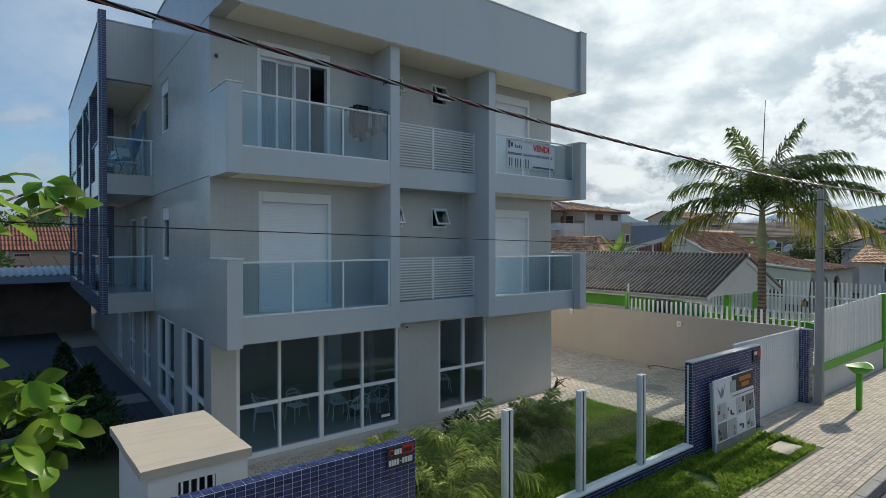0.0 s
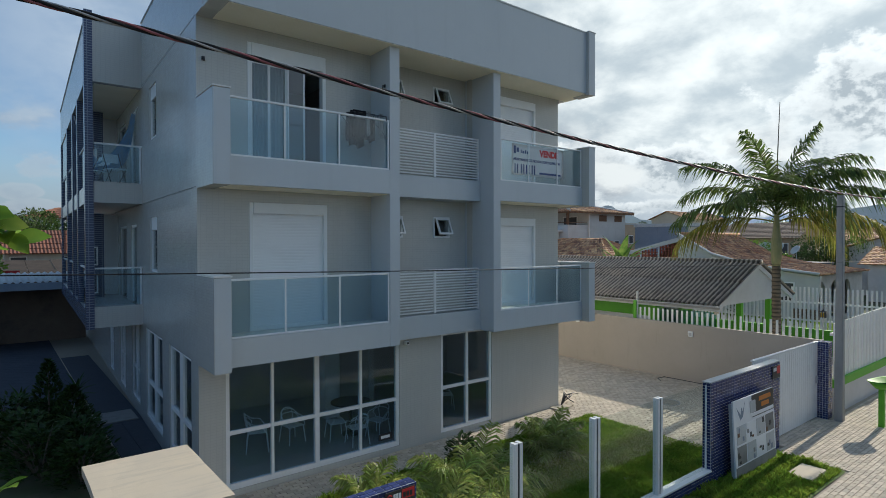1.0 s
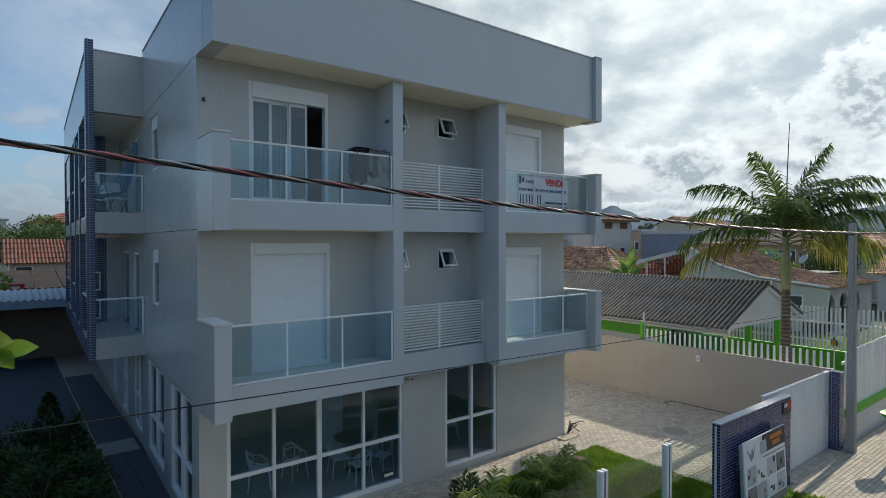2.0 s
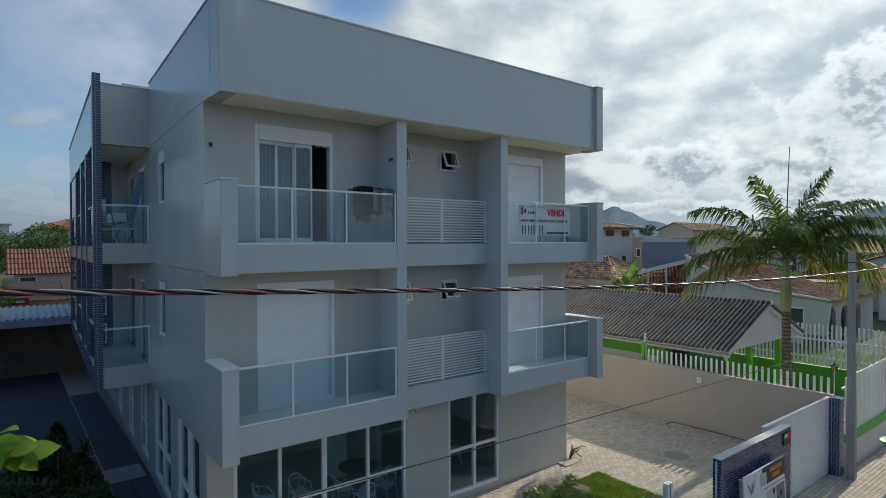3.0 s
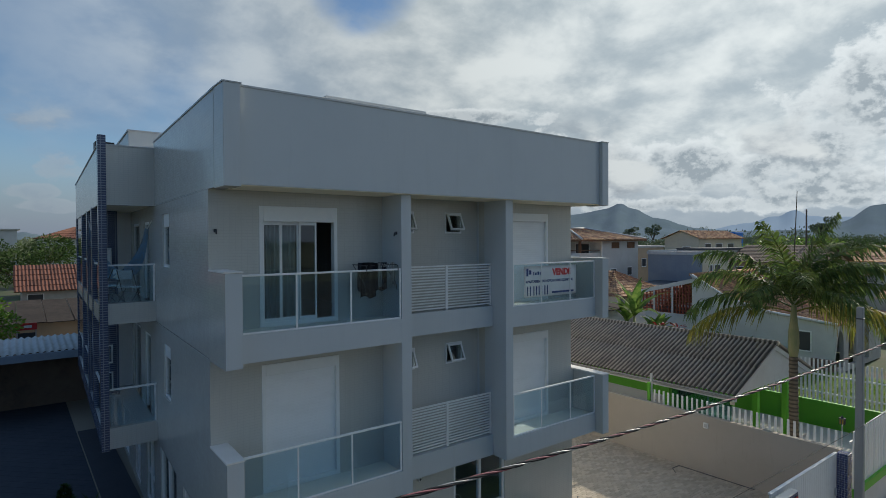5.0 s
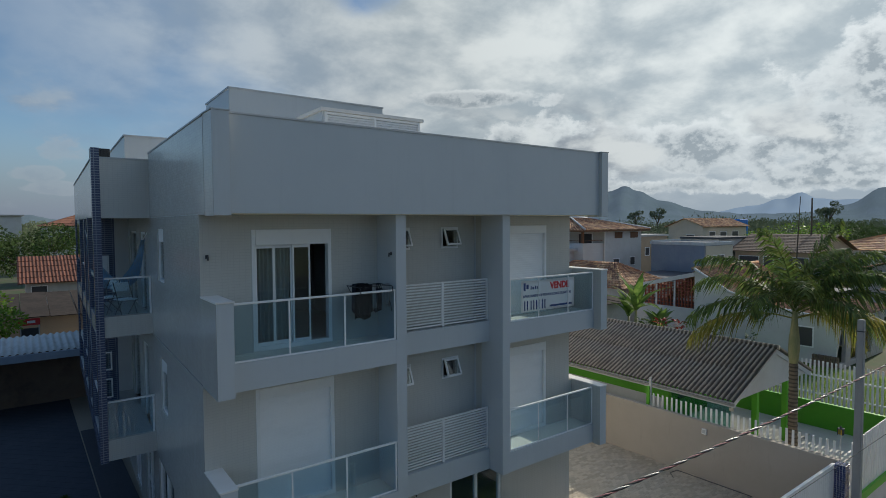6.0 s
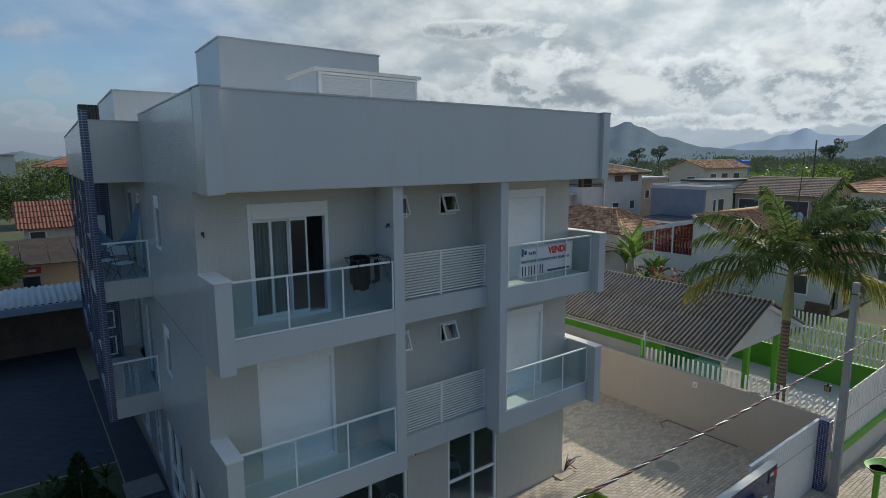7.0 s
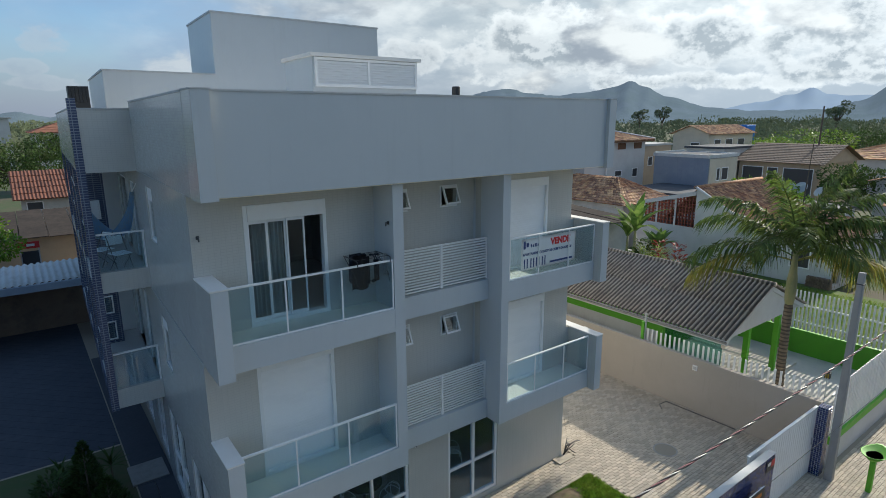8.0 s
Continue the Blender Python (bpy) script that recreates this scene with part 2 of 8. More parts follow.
def glass(name, color=(0.9, 0.96, 0.95), rough=0.02, haze=0.0, base=0.03):
    """A thin pane: mostly clear, glossier the flatter one looks along it."""
    m = bpy.data.materials.new(name)
    m.use_nodes = True
    n, l = m.node_tree.nodes, m.node_tree.links
    n.clear()
    out, mx, tr, gl, lw = (n.new(k) for k in ("ShaderNodeOutputMaterial", "ShaderNodeMixShader", "ShaderNodeBsdfTransparent", "ShaderNodeBsdfGlossy", "ShaderNodeLayerWeight"))
    tr.inputs[0].default_value = (*color, 1)
    gl.inputs["Roughness"].default_value = rough
    lw.inputs[0].default_value = 0.5
    p, q = n.new("ShaderNodeMath"), n.new("ShaderNodeMath")
    p.operation, q.operation = "POWER", "MULTIPLY_ADD"
    l.new(lw.outputs["Facing"], p.inputs[0])
    p.inputs[1].default_value = 4.0
    l.new(p.outputs[0], q.inputs[0])
    q.inputs[1].default_value, q.inputs[2].default_value = 0.8, base
    l.new(q.outputs[0], mx.inputs[0])
    l.new(tr.outputs[0], mx.inputs[1])
    l.new(gl.outputs[0], mx.inputs[2])
    last = mx.outputs[0]
    if haze:
        m2, df = n.new("ShaderNodeMixShader"), n.new("ShaderNodeBsdfDiffuse")
        df.inputs[0].default_value = (0.55, 0.62, 0.62, 1)
        m2.inputs[0].default_value = haze
        l.new(last, m2.inputs[1])
        l.new(df.outputs[0], m2.inputs[2])
        last = m2.outputs[0]
    l.new(last, out.inputs[0])
    return m


def leafy(name, color, color2, through=0.35, vary=0.3, rough=0.6):
    a = Mat(name, color, rough, 0, 0.22)
    a.tint(a.noise(3.0, 3), color2, 0.4, 0.65)
    a.vary(vary, True, 0.012)
    n, l = a.n, a.l
    t = n.new("ShaderNodeBsdfTranslucent")
    l.new(a.col, t.inputs[0])
    mx = n.new("ShaderNodeMixShader")
    mx.inputs[0].default_value = through
    l.new(a.b.outputs[0], mx.inputs[1])
    l.new(t.outputs[0], mx.inputs[2])
    l.new(mx.outputs[0], n["Material Output"].inputs[0])
    return a.m


M = {}


def build_materials():
    a = Mat("white_tile", (0.56, 0.55, 0.51), 0.16)
    a.tint(a.noise(0.9, 4), (0.5, 0.49, 0.45), 0.4, 0.75, 0.7)
    a.tint(a.noise(2.2, 6, 0.7, (3, 3, 0.35)), (0.45, 0.44, 0.4), 0.52, 0.8, 0.5)
    a.uneven((0.1, 0.05), 0.035)
    a.bump(a.noise(5.0, 3, 0.5), 0.05, 0.03)
    a.grid((0.1, 0.05), 0.004, (0.5, 0.49, 0.46), 0.25)
    M["tile"] = a.m
    a = Mat("smooth_front_paint", (0.53, 0.56, 0.58), 0.3)
    a.tint(a.noise(0.7, 5, 0.6), (0.48, 0.515, 0.54), 0.42, 0.75, 0.7)
    a.tint(a.noise(1.6, 6, 0.7, (3.5, 3.5, 0.2)), (0.43, 0.455, 0.47), 0.54, 0.85, 0.45)
    a.bump(a.noise(70, 4, 0.6), 0.05, 0.003)
    M["front"] = a.m
    a = Mat("white_stucco", (0.76, 0.74, 0.7), 0.7)
    a.tint(a.noise(1.3, 5), (0.66, 0.64, 0.6), 0.42, 0.75, 0.6)
    a.bump(a.noise(60, 3), 0.1, 0.004)
    M["stucco"] = a.m
    a = Mat("soffit_paint", (0.88, 0.82, 0.65), 0.8)
    a.tint(a.noise(1.1, 4), (0.74, 0.68, 0.52), 0.45, 0.8, 0.5)
    M["soffit"] = a.m
    a = Mat("interior_paint", (0.42, 0.4, 0.37), 0.8)
    a.tint(a.noise(0.8, 3), (0.34, 0.32, 0.3), 0.4, 0.7, 0.5)
    M["inside"] = a.m
    a = Mat("floor_tile_inside", (0.45, 0.43, 0.39), 0.25)
    a.tint(a.noise(1.5, 4), (0.36, 0.34, 0.31), 0.4, 0.7, 0.5)
    M["floor_in"] = a.m
    a = Mat("balcony_floor", (0.82, 0.79, 0.7), 0.4)
    a.tint(a.noise(2.0, 4), (0.72, 0.69, 0.6), 0.4, 0.7, 0.6)
    M["floor_bal"] = a.m
    a = Mat("white_aluminium", (0.82, 0.82, 0.81), 0.35)
    a.tint(a.noise(4, 4), (0.7, 0.7, 0.69), 0.5, 0.8, 0.4)
    M["alu"] = a.m
    a = Mat("roller_shutter", (0.86, 0.86, 0.86), 0.4)
    a.tint(a.noise(1.5, 4, 0.6, (1, 1, 3)), (0.7, 0.7, 0.7), 0.45, 0.8, 0.4)
    M["shutter"] = a.m
    a = Mat("metal_cap", (0.5, 0.51, 0.52), 0.45, 0.3)
    a.tint(a.noise(5, 5), (0.36, 0.36, 0.36), 0.45, 0.75, 0.6)
    M["cap"] = a.m
    M["glass"] = glass("balcony_glass", (0.83, 0.92, 0.96), 0.02, 0.003, 0.07)
    M["pane"] = glass("window_glass", (0.86, 0.9, 0.9), 0.01, 0.0, 0.075)
    # Blue tint and haze film stand in for sky reflected in the panes.
    M["hall_pane"] = glass("hall_glass", (0.76, 0.87, 0.94), 0.015, 0.02, 0.05)
    M["teal"] = glass("teal_glass", (0.45, 0.68, 0.64), 0.05, 0.03, 0.06)
    M["clear"] = glass("fence_glass", (0.93, 0.96, 0.95), 0.01, 0.0, 0.015)
    a = Mat("blue_tile", (0.035, 0.045, 0.13), 0.22)
    a.tint(a.noise(14, 3), (0.06, 0.075, 0.19), 0.4, 0.7, 0.8)
    a.vary(0.3)
    M["blue"] = a.m
    a = Mat("blue_tile_joined", (0.035, 0.045, 0.13), 0.22)
    a.tint(a.noise(14, 3), (0.06, 0.075, 0.19), 0.4, 0.7, 0.8)
    a.vary(0.3, True)
    M["blue_stuff"] = a.m
    a = Mat("blue_tile_far", (0.055, 0.07, 0.135), 0.25)
    a.tint(a.noise(9.0, 4, 0.7), (0.07, 0.09, 0.16), 0.4, 0.7, 0.8)
    a.grid((0.2, 0.06), 0.009, (0.24, 0.26, 0.31), 0.3)
    M["blue_far"] = a.m
    a = Mat("white_grout", (0.62, 0.62, 0.62), 0.8)
    a.tint(a.noise(6, 4), (0.45, 0.45, 0.44), 0.45, 0.75, 0.6)
    M["grout"] = a.m
    a = Mat("beige_wall_paint", (0.45, 0.4, 0.34), 0.8)
    a.tint(a.noise(0.7, 5), (0.38, 0.335, 0.28), 0.4, 0.75, 0.7)
    a.tint(a.noise(3.0, 6, 0.7, (2, 2, 0.3)), (0.3, 0.26, 0.22), 0.58, 0.85, 0.5)
    a.bump(a.noise(40, 4), 0.2, 0.006)
    M["beige"] = a.m
    a = Mat("old_plaster", (0.55, 0.53, 0.5), 0.85)
    a.tint(a.noise(0.8, 6, 0.7), (0.36, 0.35, 0.33), 0.42, 0.75, 0.8)
    a.tint(a.noise(2.5, 6, 0.7, (2, 2, 0.3)), (0.25, 0.24, 0.22), 0.58, 0.85, 0.6)
    M["plaster"] = a.m
    a = Mat("white_house_paint", (0.6, 0.6, 0.59), 0.8)
    a.tint(a.noise(0.8, 6, 0.7), (0.48, 0.475, 0.46), 0.42, 0.75, 0.7)
    a.tint(a.noise(2.5, 6, 0.7, (2, 2, 0.25)), (0.4, 0.38, 0.35), 0.6, 0.88, 0.5)
    M["house_white"] = a.m
    a = Mat("cream_house_paint", (0.62, 0.56, 0.44), 0.85)
    a.tint(a.noise(0.8, 6, 0.7), (0.5, 0.45, 0.35), 0.42, 0.75, 0.7)
    a.tint(a.noise(2.5, 6, 0.7, (2, 2, 0.25)), (0.3, 0.27, 0.22), 0.58, 0.85, 0.5)
    M["house_cream"] = a.m
    a = Mat("blue_grey_plaster", (0.25, 0.29, 0.35), 0.85)
    a.tint(a.noise(0.6, 6, 0.7), (0.36, 0.38, 0.41), 0.45, 0.75, 0.7)
    a.tint(a.noise(1.5, 6, 0.7, (2, 2, 0.3)), (0.16, 0.19, 0.24), 0.55, 0.8, 0.6)
    M["house_grey"] = a.m
    a = Mat("ochre_house_paint", (0.48, 0.36, 0.24), 0.85)
    a.tint(a.noise(0.8, 6, 0.7), (0.36, 0.28, 0.2), 0.45, 0.75, 0.7)
    M["house_ochre"] = a.m
    a = Mat("clay_roof_tile", (0.5, 0.22, 0.095), 0.8)
    a.tint(a.noise(1.2, 6, 0.7), (0.56, 0.34, 0.18), 0.42, 0.7, 0.8)
    a.tint(a.noise(4.0, 6, 0.75), (0.14, 0.09, 0.06), 0.55, 0.75, 0.8)
    a.vary(0.42, True, 0.015)
    M["clay"] = a.m
    a = Mat("red_clay_tile", (0.16, 0.062, 0.036), 0.8)
    a.tint(a.noise(3.0, 6, 0.7), (0.18, 0.07, 0.045), 0.5, 0.75, 0.7)
    a.vary(0.25, True)
    M["clay_red"] = a.m
    a = Mat("fibre_cement", (0.46, 0.4, 0.33), 0.9)
    a.tint(a.noise(1.5, 6, 0.75), (0.42, 0.385, 0.34), 0.45, 0.7, 0.7)
    a.tint(a.noise(4.0, 6, 0.7, (0.25, 2.6, 0.25)), (0.16, 0.14, 0.12), 0.46, 0.66, 0.5)
    # Troughs darkened in colour: dirt, plus shading the waves barely show.
    a.grooves(0.165, 9.35, (0.05, 0.043, 0.037))
    M["fibre"] = a.m
    a = Mat("light_corrugated", (0.55, 0.57, 0.57), 0.6)
    a.tint(a.noise(2.0, 5, 0.7), (0.4, 0.4, 0.38), 0.45, 0.75, 0.7)
    M["corr_light"] = a.m
    a = Mat("dark_roof", (0.2, 0.14, 0.1), 0.9)
    a.tint(a.noise(1.5, 6, 0.75), (0.24, 0.18, 0.13), 0.45, 0.7, 0.7)
    a.tint(a.noise(0.5, 6, 0.7), (0.06, 0.05, 0.042), 0.5, 0.7, 0.7)
    M["roof_dark"] = a.m
    a = Mat("worn_sheet", (0.055, 0.046, 0.04), 0.95, 0, 0.15)
    a.tint(a.noise(0.6, 6, 0.75), (0.1, 0.08, 0.065), 0.42, 0.7, 0.8)
    a.tint(a.noise(3.0, 6, 0.7), (0.03, 0.026, 0.023), 0.5, 0.75, 0.7)
    M["worn_sheet"] = a.m
    a = Mat("tarred_roof", (0.06, 0.066, 0.078), 0.75)
    a.tint(a.noise(0.7, 6, 0.7), (0.1, 0.105, 0.115), 0.42, 0.7, 0.8)
    a.tint(a.noise(3.0, 6, 0.7), (0.035, 0.037, 0.042), 0.5, 0.75, 0.6)
    M["tarred"] = a.m
    a = Mat("worn_clay_tile", (0.4, 0.2, 0.1), 0.85)
    a.tint(a.noise(0.9, 6, 0.7), (0.5, 0.33, 0.2), 0.4, 0.7, 0.85)
    a.tint(a.noise(3.2, 7, 0.75), (0.09, 0.065, 0.05), 0.47, 0.68, 0.85)
    a.vary(0.5, True, 0.015)
    M["clay_worn"] = a.m
    a = Mat("white_paint", (0.8, 0.8, 0.78), 0.5)
    a.tint(a.noise(3.0, 5, 0.7), (0.66, 0.65, 0.62), 0.5, 0.8, 0.6)
    a.vary(0.06)
    M["white"] = a.m
    a = Mat("green_paint", (0.13, 0.42, 0.02), 0.55)
    a.tint(a.noise(2.0, 5, 0.7), (0.1, 0.32, 0.02), 0.45, 0.8, 0.6)
    M["green"] = a.m
    a = Mat("concrete_pole", (0.36, 0.35, 0.33), 0.9)
    a.tint(a.noise(3.0, 6, 0.7, (1, 1, 0.3)), (0.26, 0.25, 0.24), 0.45, 0.75, 0.7)
    a.bump(a.noise(50, 4), 0.3, 0.005)
    M["concrete"] = a.m
    a = Mat("lid_concrete", (0.56, 0.48, 0.36), 0.85)
    a.tint(a.noise(3.0, 7, 0.7, (0.4, 2.5, 1)), (0.38, 0.34, 0.28), 0.5, 0.72, 0.7)
    a.tint(a.noise(1.2, 5, 0.6), (0.48, 0.43, 0.35), 0.42, 0.7, 0.6)
    a.bump(a.noise(50, 5), 0.25, 0.006)
    M["lid"] = a.m
    a = Mat("paver", (0.5, 0.43, 0.33), 0.9)
    a.tint(a.noise(1.1, 5, 0.7), (0.52, 0.46, 0.38), 0.4, 0.7, 0.7)
    a.tint(a.noise(30, 4, 0.7), (0.22, 0.2, 0.18), 0.5, 0.8, 0.5)
    a.vary(0.16, True)
    a.bump(a.noise(120, 3), 0.3, 0.003)
    M["paver_stuff"] = a.m
    a = Mat("paver_single", (0.5, 0.43, 0.33), 0.9)
    a.tint(a.noise(1.1, 5, 0.7), (0.52, 0.46, 0.38), 0.4, 0.7, 0.7)
    a.tint(a.noise(30, 4, 0.7), (0.22, 0.2, 0.18), 0.5, 0.8, 0.5)
    a.vary(0.16)
    M["paver"] = a.m
    a = Mat("joint_sand", (0.32, 0.28, 0.22), 0.95)
    a.tint(a.noise(5, 5, 0.7), (0.34, 0.3, 0.23), 0.4, 0.7, 0.7)
    M["sand"] = a.m
    a = Mat("asphalt", (0.055, 0.055, 0.055), 0.9)
    a.tint(a.noise(2.0, 6, 0.7), (0.09, 0.085, 0.08), 0.4, 0.7, 0.8)
    a.bump(a.noise(90, 4), 0.4, 0.006)
    M["asphalt"] = a.m
    a = Mat("kerb_concrete", (0.3, 0.29, 0.27), 0.9)
    a.tint(a.noise(4.0, 6, 0.7), (0.2, 0.19, 0.17), 0.45, 0.75, 0.7)
    M["kerb"] = a.m
    a = Mat("soil", (0.1, 0.085, 0.05), 0.95)
    a.tint(a.noise(0.25, 6, 0.7), (0.06, 0.095, 0.03), 0.4, 0.58, 0.9)
    a.tint(a.noise(1.5, 6, 0.7), (0.15, 0.12, 0.075), 0.55, 0.75, 0.6)
    M["soil"] = a.m
    a = Mat("bare_earth", (0.24, 0.18, 0.11), 0.95)
    a.tint(a.noise(5, 6, 0.7), (0.14, 0.1, 0.06), 0.45, 0.7, 0.8)
    a.tint(a.noise(3, 6, 0.7), (0.15, 0.17, 0.05), 0.55, 0.7, 0.8)
    a.bump(a.noise(30, 6, 0.7), 0.5, 0.02)
    M["earth"] = a.m
    # Blue and depth of the building's shade are put into the yard's colour.
    a = Mat("shade_tinted_paving", (0.076, 0.085, 0.103), 0.95, 0, 0.1)
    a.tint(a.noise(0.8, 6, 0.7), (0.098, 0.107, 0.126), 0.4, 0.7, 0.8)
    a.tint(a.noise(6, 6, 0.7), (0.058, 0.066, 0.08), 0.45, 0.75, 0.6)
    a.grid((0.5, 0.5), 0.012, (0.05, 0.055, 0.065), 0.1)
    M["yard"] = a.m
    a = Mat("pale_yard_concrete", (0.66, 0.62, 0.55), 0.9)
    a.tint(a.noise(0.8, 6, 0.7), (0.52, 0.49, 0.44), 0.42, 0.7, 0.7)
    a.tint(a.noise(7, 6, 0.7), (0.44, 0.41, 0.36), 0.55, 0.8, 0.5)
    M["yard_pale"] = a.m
    # Concrete toned dark and bluish for the same shade.
    a = Mat("shade_tinted_path", (0.066, 0.072, 0.084), 0.9)
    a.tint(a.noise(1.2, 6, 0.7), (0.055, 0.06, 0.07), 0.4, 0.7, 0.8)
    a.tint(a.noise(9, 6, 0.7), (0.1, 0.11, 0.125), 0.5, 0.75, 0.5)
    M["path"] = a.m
    a = Mat("lawn_soil", (0.09, 0.14, 0.02), 0.95)
    a.tint(a.noise(1.2, 6, 0.7), (0.14, 0.17, 0.04), 0.45, 0.65, 0.8)
    M["lawn"] = a.m
    M["grass"] = leafy("grass_blades", (0.17, 0.28, 0.03), (0.25, 0.33, 0.05), 0.45, 0.35)
    M["palm"] = leafy("palm_leaflets", (0.07, 0.115, 0.036), (0.16, 0.2, 0.042), 0.5, 0.5, 0.5)
    M["fan"] = leafy("fan_palm_blade", (0.26, 0.35, 0.07), (0.42, 0.45, 0.14), 0.5, 0.4, 0.35)
    M["palm_dry"] = leafy("dry_palm_leaflets", (0.2, 0.21, 0.04), (0.28, 0.24, 0.06), 0.5, 0.3)
    M["leaf"] = leafy("broad_leaf", (0.11, 0.22, 0.02), (0.24, 0.33, 0.04), 0.5, 0.4, 0.35)
    M["leaf_dark"] = leafy("shrub_leaf", (0.035, 0.07, 0.015), (0.06, 0.09, 0.02), 0.25, 0.4)
    M["leaf_red"] = leafy("red_leaf", (0.3, 0.03, 0.03), (0.12, 0.06, 0.03), 0.25, 0.4)
    M["banana"] = leafy("banana_leaf", (0.1, 0.18, 0.035), (0.19, 0.26, 0.06), 0.5, 0.4, 0.7)
    M["tree"] = leafy("tree_leaf", (0.035, 0.07, 0.014), (0.075, 0.115, 0.02), 0.4, 0.5)
    # Leaf colour paled and greyed to stand for haze over distance.
    M["wood_far"] = leafy("far_wood_leaf_hazed", (0.12, 0.15, 0.085), (0.17, 0.195, 0.11), 0.2, 0.25, 0.9)
    a = Mat("palm_trunk", (0.2, 0.16, 0.11), 0.9)
    a.tint(a.noise(3, 6, 0.7, (1, 1, 6)), (0.09, 0.075, 0.055), 0.45, 0.65, 0.8)
    a.grooves(0.125, 0.0, (0.05, 0.04, 0.03), 2, 0.5, 0.85)
    a.bump(a.noise(14, 5, 0.7, (1, 1, 5)), 0.5, 0.02)
    M["trunk"] = a.m
    a = Mat("palm_shaft", (0.2, 0.22, 0.09), 0.5)
    a.tint(a.noise(5, 5, 0.6, (1, 1, 0.25)), (0.34, 0.3, 0.15), 0.42, 0.65, 0.8)
    M["shaft"] = a.m
    a = Mat("bark", (0.14, 0.11, 0.08), 0.9)
    a.tint(a.noise(6, 6, 0.7, (1, 1, 0.3)), (0.07, 0.055, 0.04), 0.45, 0.7, 0.8)
    M["bark"] = a.m
    # Haze is put into the bluish base colour and a faint glow.
    a = Mat("hazed_mountain_forest", (0.085, 0.115, 0.135), 1.0, 0, 0.0)
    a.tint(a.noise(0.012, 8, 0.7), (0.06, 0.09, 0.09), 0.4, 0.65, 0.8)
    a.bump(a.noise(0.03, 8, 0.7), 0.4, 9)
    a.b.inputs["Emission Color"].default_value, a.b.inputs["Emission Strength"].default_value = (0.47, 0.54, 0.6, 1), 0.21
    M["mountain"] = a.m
    # Thicker haze for the far range: paler, bluer base and more glow.
    a = Mat("hazed_far_mountain", (0.2, 0.25, 0.3), 1.0, 0, 0.0)
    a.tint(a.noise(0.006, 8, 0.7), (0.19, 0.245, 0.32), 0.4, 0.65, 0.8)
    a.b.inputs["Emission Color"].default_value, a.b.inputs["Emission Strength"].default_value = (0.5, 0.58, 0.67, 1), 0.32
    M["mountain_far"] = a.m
    a = Mat("cable_black", (0.018, 0.018, 0.02), 0.75, 0, 0.3)
    M["cable"] = a.m
    M["cable_red"] = Mat("cable_red", (0.3, 0.1, 0.11), 0.6).m
    M["cable_grey"] = Mat("bare_cable", (0.42, 0.41, 0.4), 0.4, 0.6).m
    M["black"] = Mat("black_plastic", (0.02, 0.02, 0.022), 0.45).m
    M["dark_grey"] = Mat("dark_metal", (0.05, 0.05, 0.055), 0.5).m
    M["curtain"] = Mat("grey_blue_curtain", (0.48, 0.52, 0.52), 0.9).m
    a = Mat("banner_vinyl", (0.93, 0.94, 0.95), 0.4)
    a.tint(a.noise(2.5, 4), (0.8, 0.81, 0.82), 0.45, 0.75, 0.5)
    t = a.n.new("ShaderNodeBsdfTranslucent")
    t.inputs[0].default_value = (0.8, 0.81, 0.82, 1)
    mx = a.n.new("ShaderNodeMixShader")
    mx.inputs[0].default_value = 0.12
    a.l.new(a.b.outputs[0], mx.inputs[1])
    a.l.new(t.outputs[0], mx.inputs[2])
    a.l.new(mx.outputs[0], a.n["Material Output"].inputs[0])
    M["banner"] = a.m
    M["amber"] = Mat("amber_glass", (0.55, 0.36, 0.05), 0.25).m
    M["red"] = Mat("red_print", (0.55, 0.03, 0.03), 0.5).m
    M["ink_blue"] = Mat("dark_blue_print", (0.035, 0.065, 0.2), 0.5).m
    M["orange"] = Mat("orange_print", (0.6, 0.2, 0.02), 0.5).m
    M["ink"] = Mat("black_print", (0.03, 0.03, 0.03), 0.5).m
    M["cloth_dark"] = Mat("dark_cloth", (0.02, 0.02, 0.025), 0.95).m
    a = Mat("navy_cloth", (0.03, 0.035, 0.055), 0.95)
    a.tint(a.noise(7, 4, 0.6, (3, 3, 1)), (0.1, 0.11, 0.14), 0.5, 0.62, 0.7)
    M["cloth_navy"] = a.m
    M["cloth_light"] = Mat("light_cloth", (0.5, 0.5, 0.5), 0.95).m
    a = Mat("hammock_cloth", (0.34, 0.5, 0.68), 0.95)
    a.tint(a.noise(8, 3, 0.5, (4, 1, 1)), (0.4, 0.48, 0.55), 0.45, 0.6, 0.8)
    M["hammock"] = a.m
    M["chair_white"] = Mat("white_plastic", (0.86, 0.86, 0.85), 0.35).m
    M["brick"] = Mat("red_hollow_brick", (0.26, 0.075, 0.045), 0.85).m
    M["tank_blue"] = Mat("blue_tank", (0.02, 0.16, 0.55), 0.5).m
    a = Mat("stone_grey", (0.25, 0.24, 0.22), 0.9)
    a.tint(a.noise(2, 6), (0.36, 0.34, 0.31), 0.45, 0.7, 0.7)
    M["stone"] = a.m
    M["wood"] = Mat("brown_wood", (0.16, 0.08, 0.04), 0.7).m


build_materials()


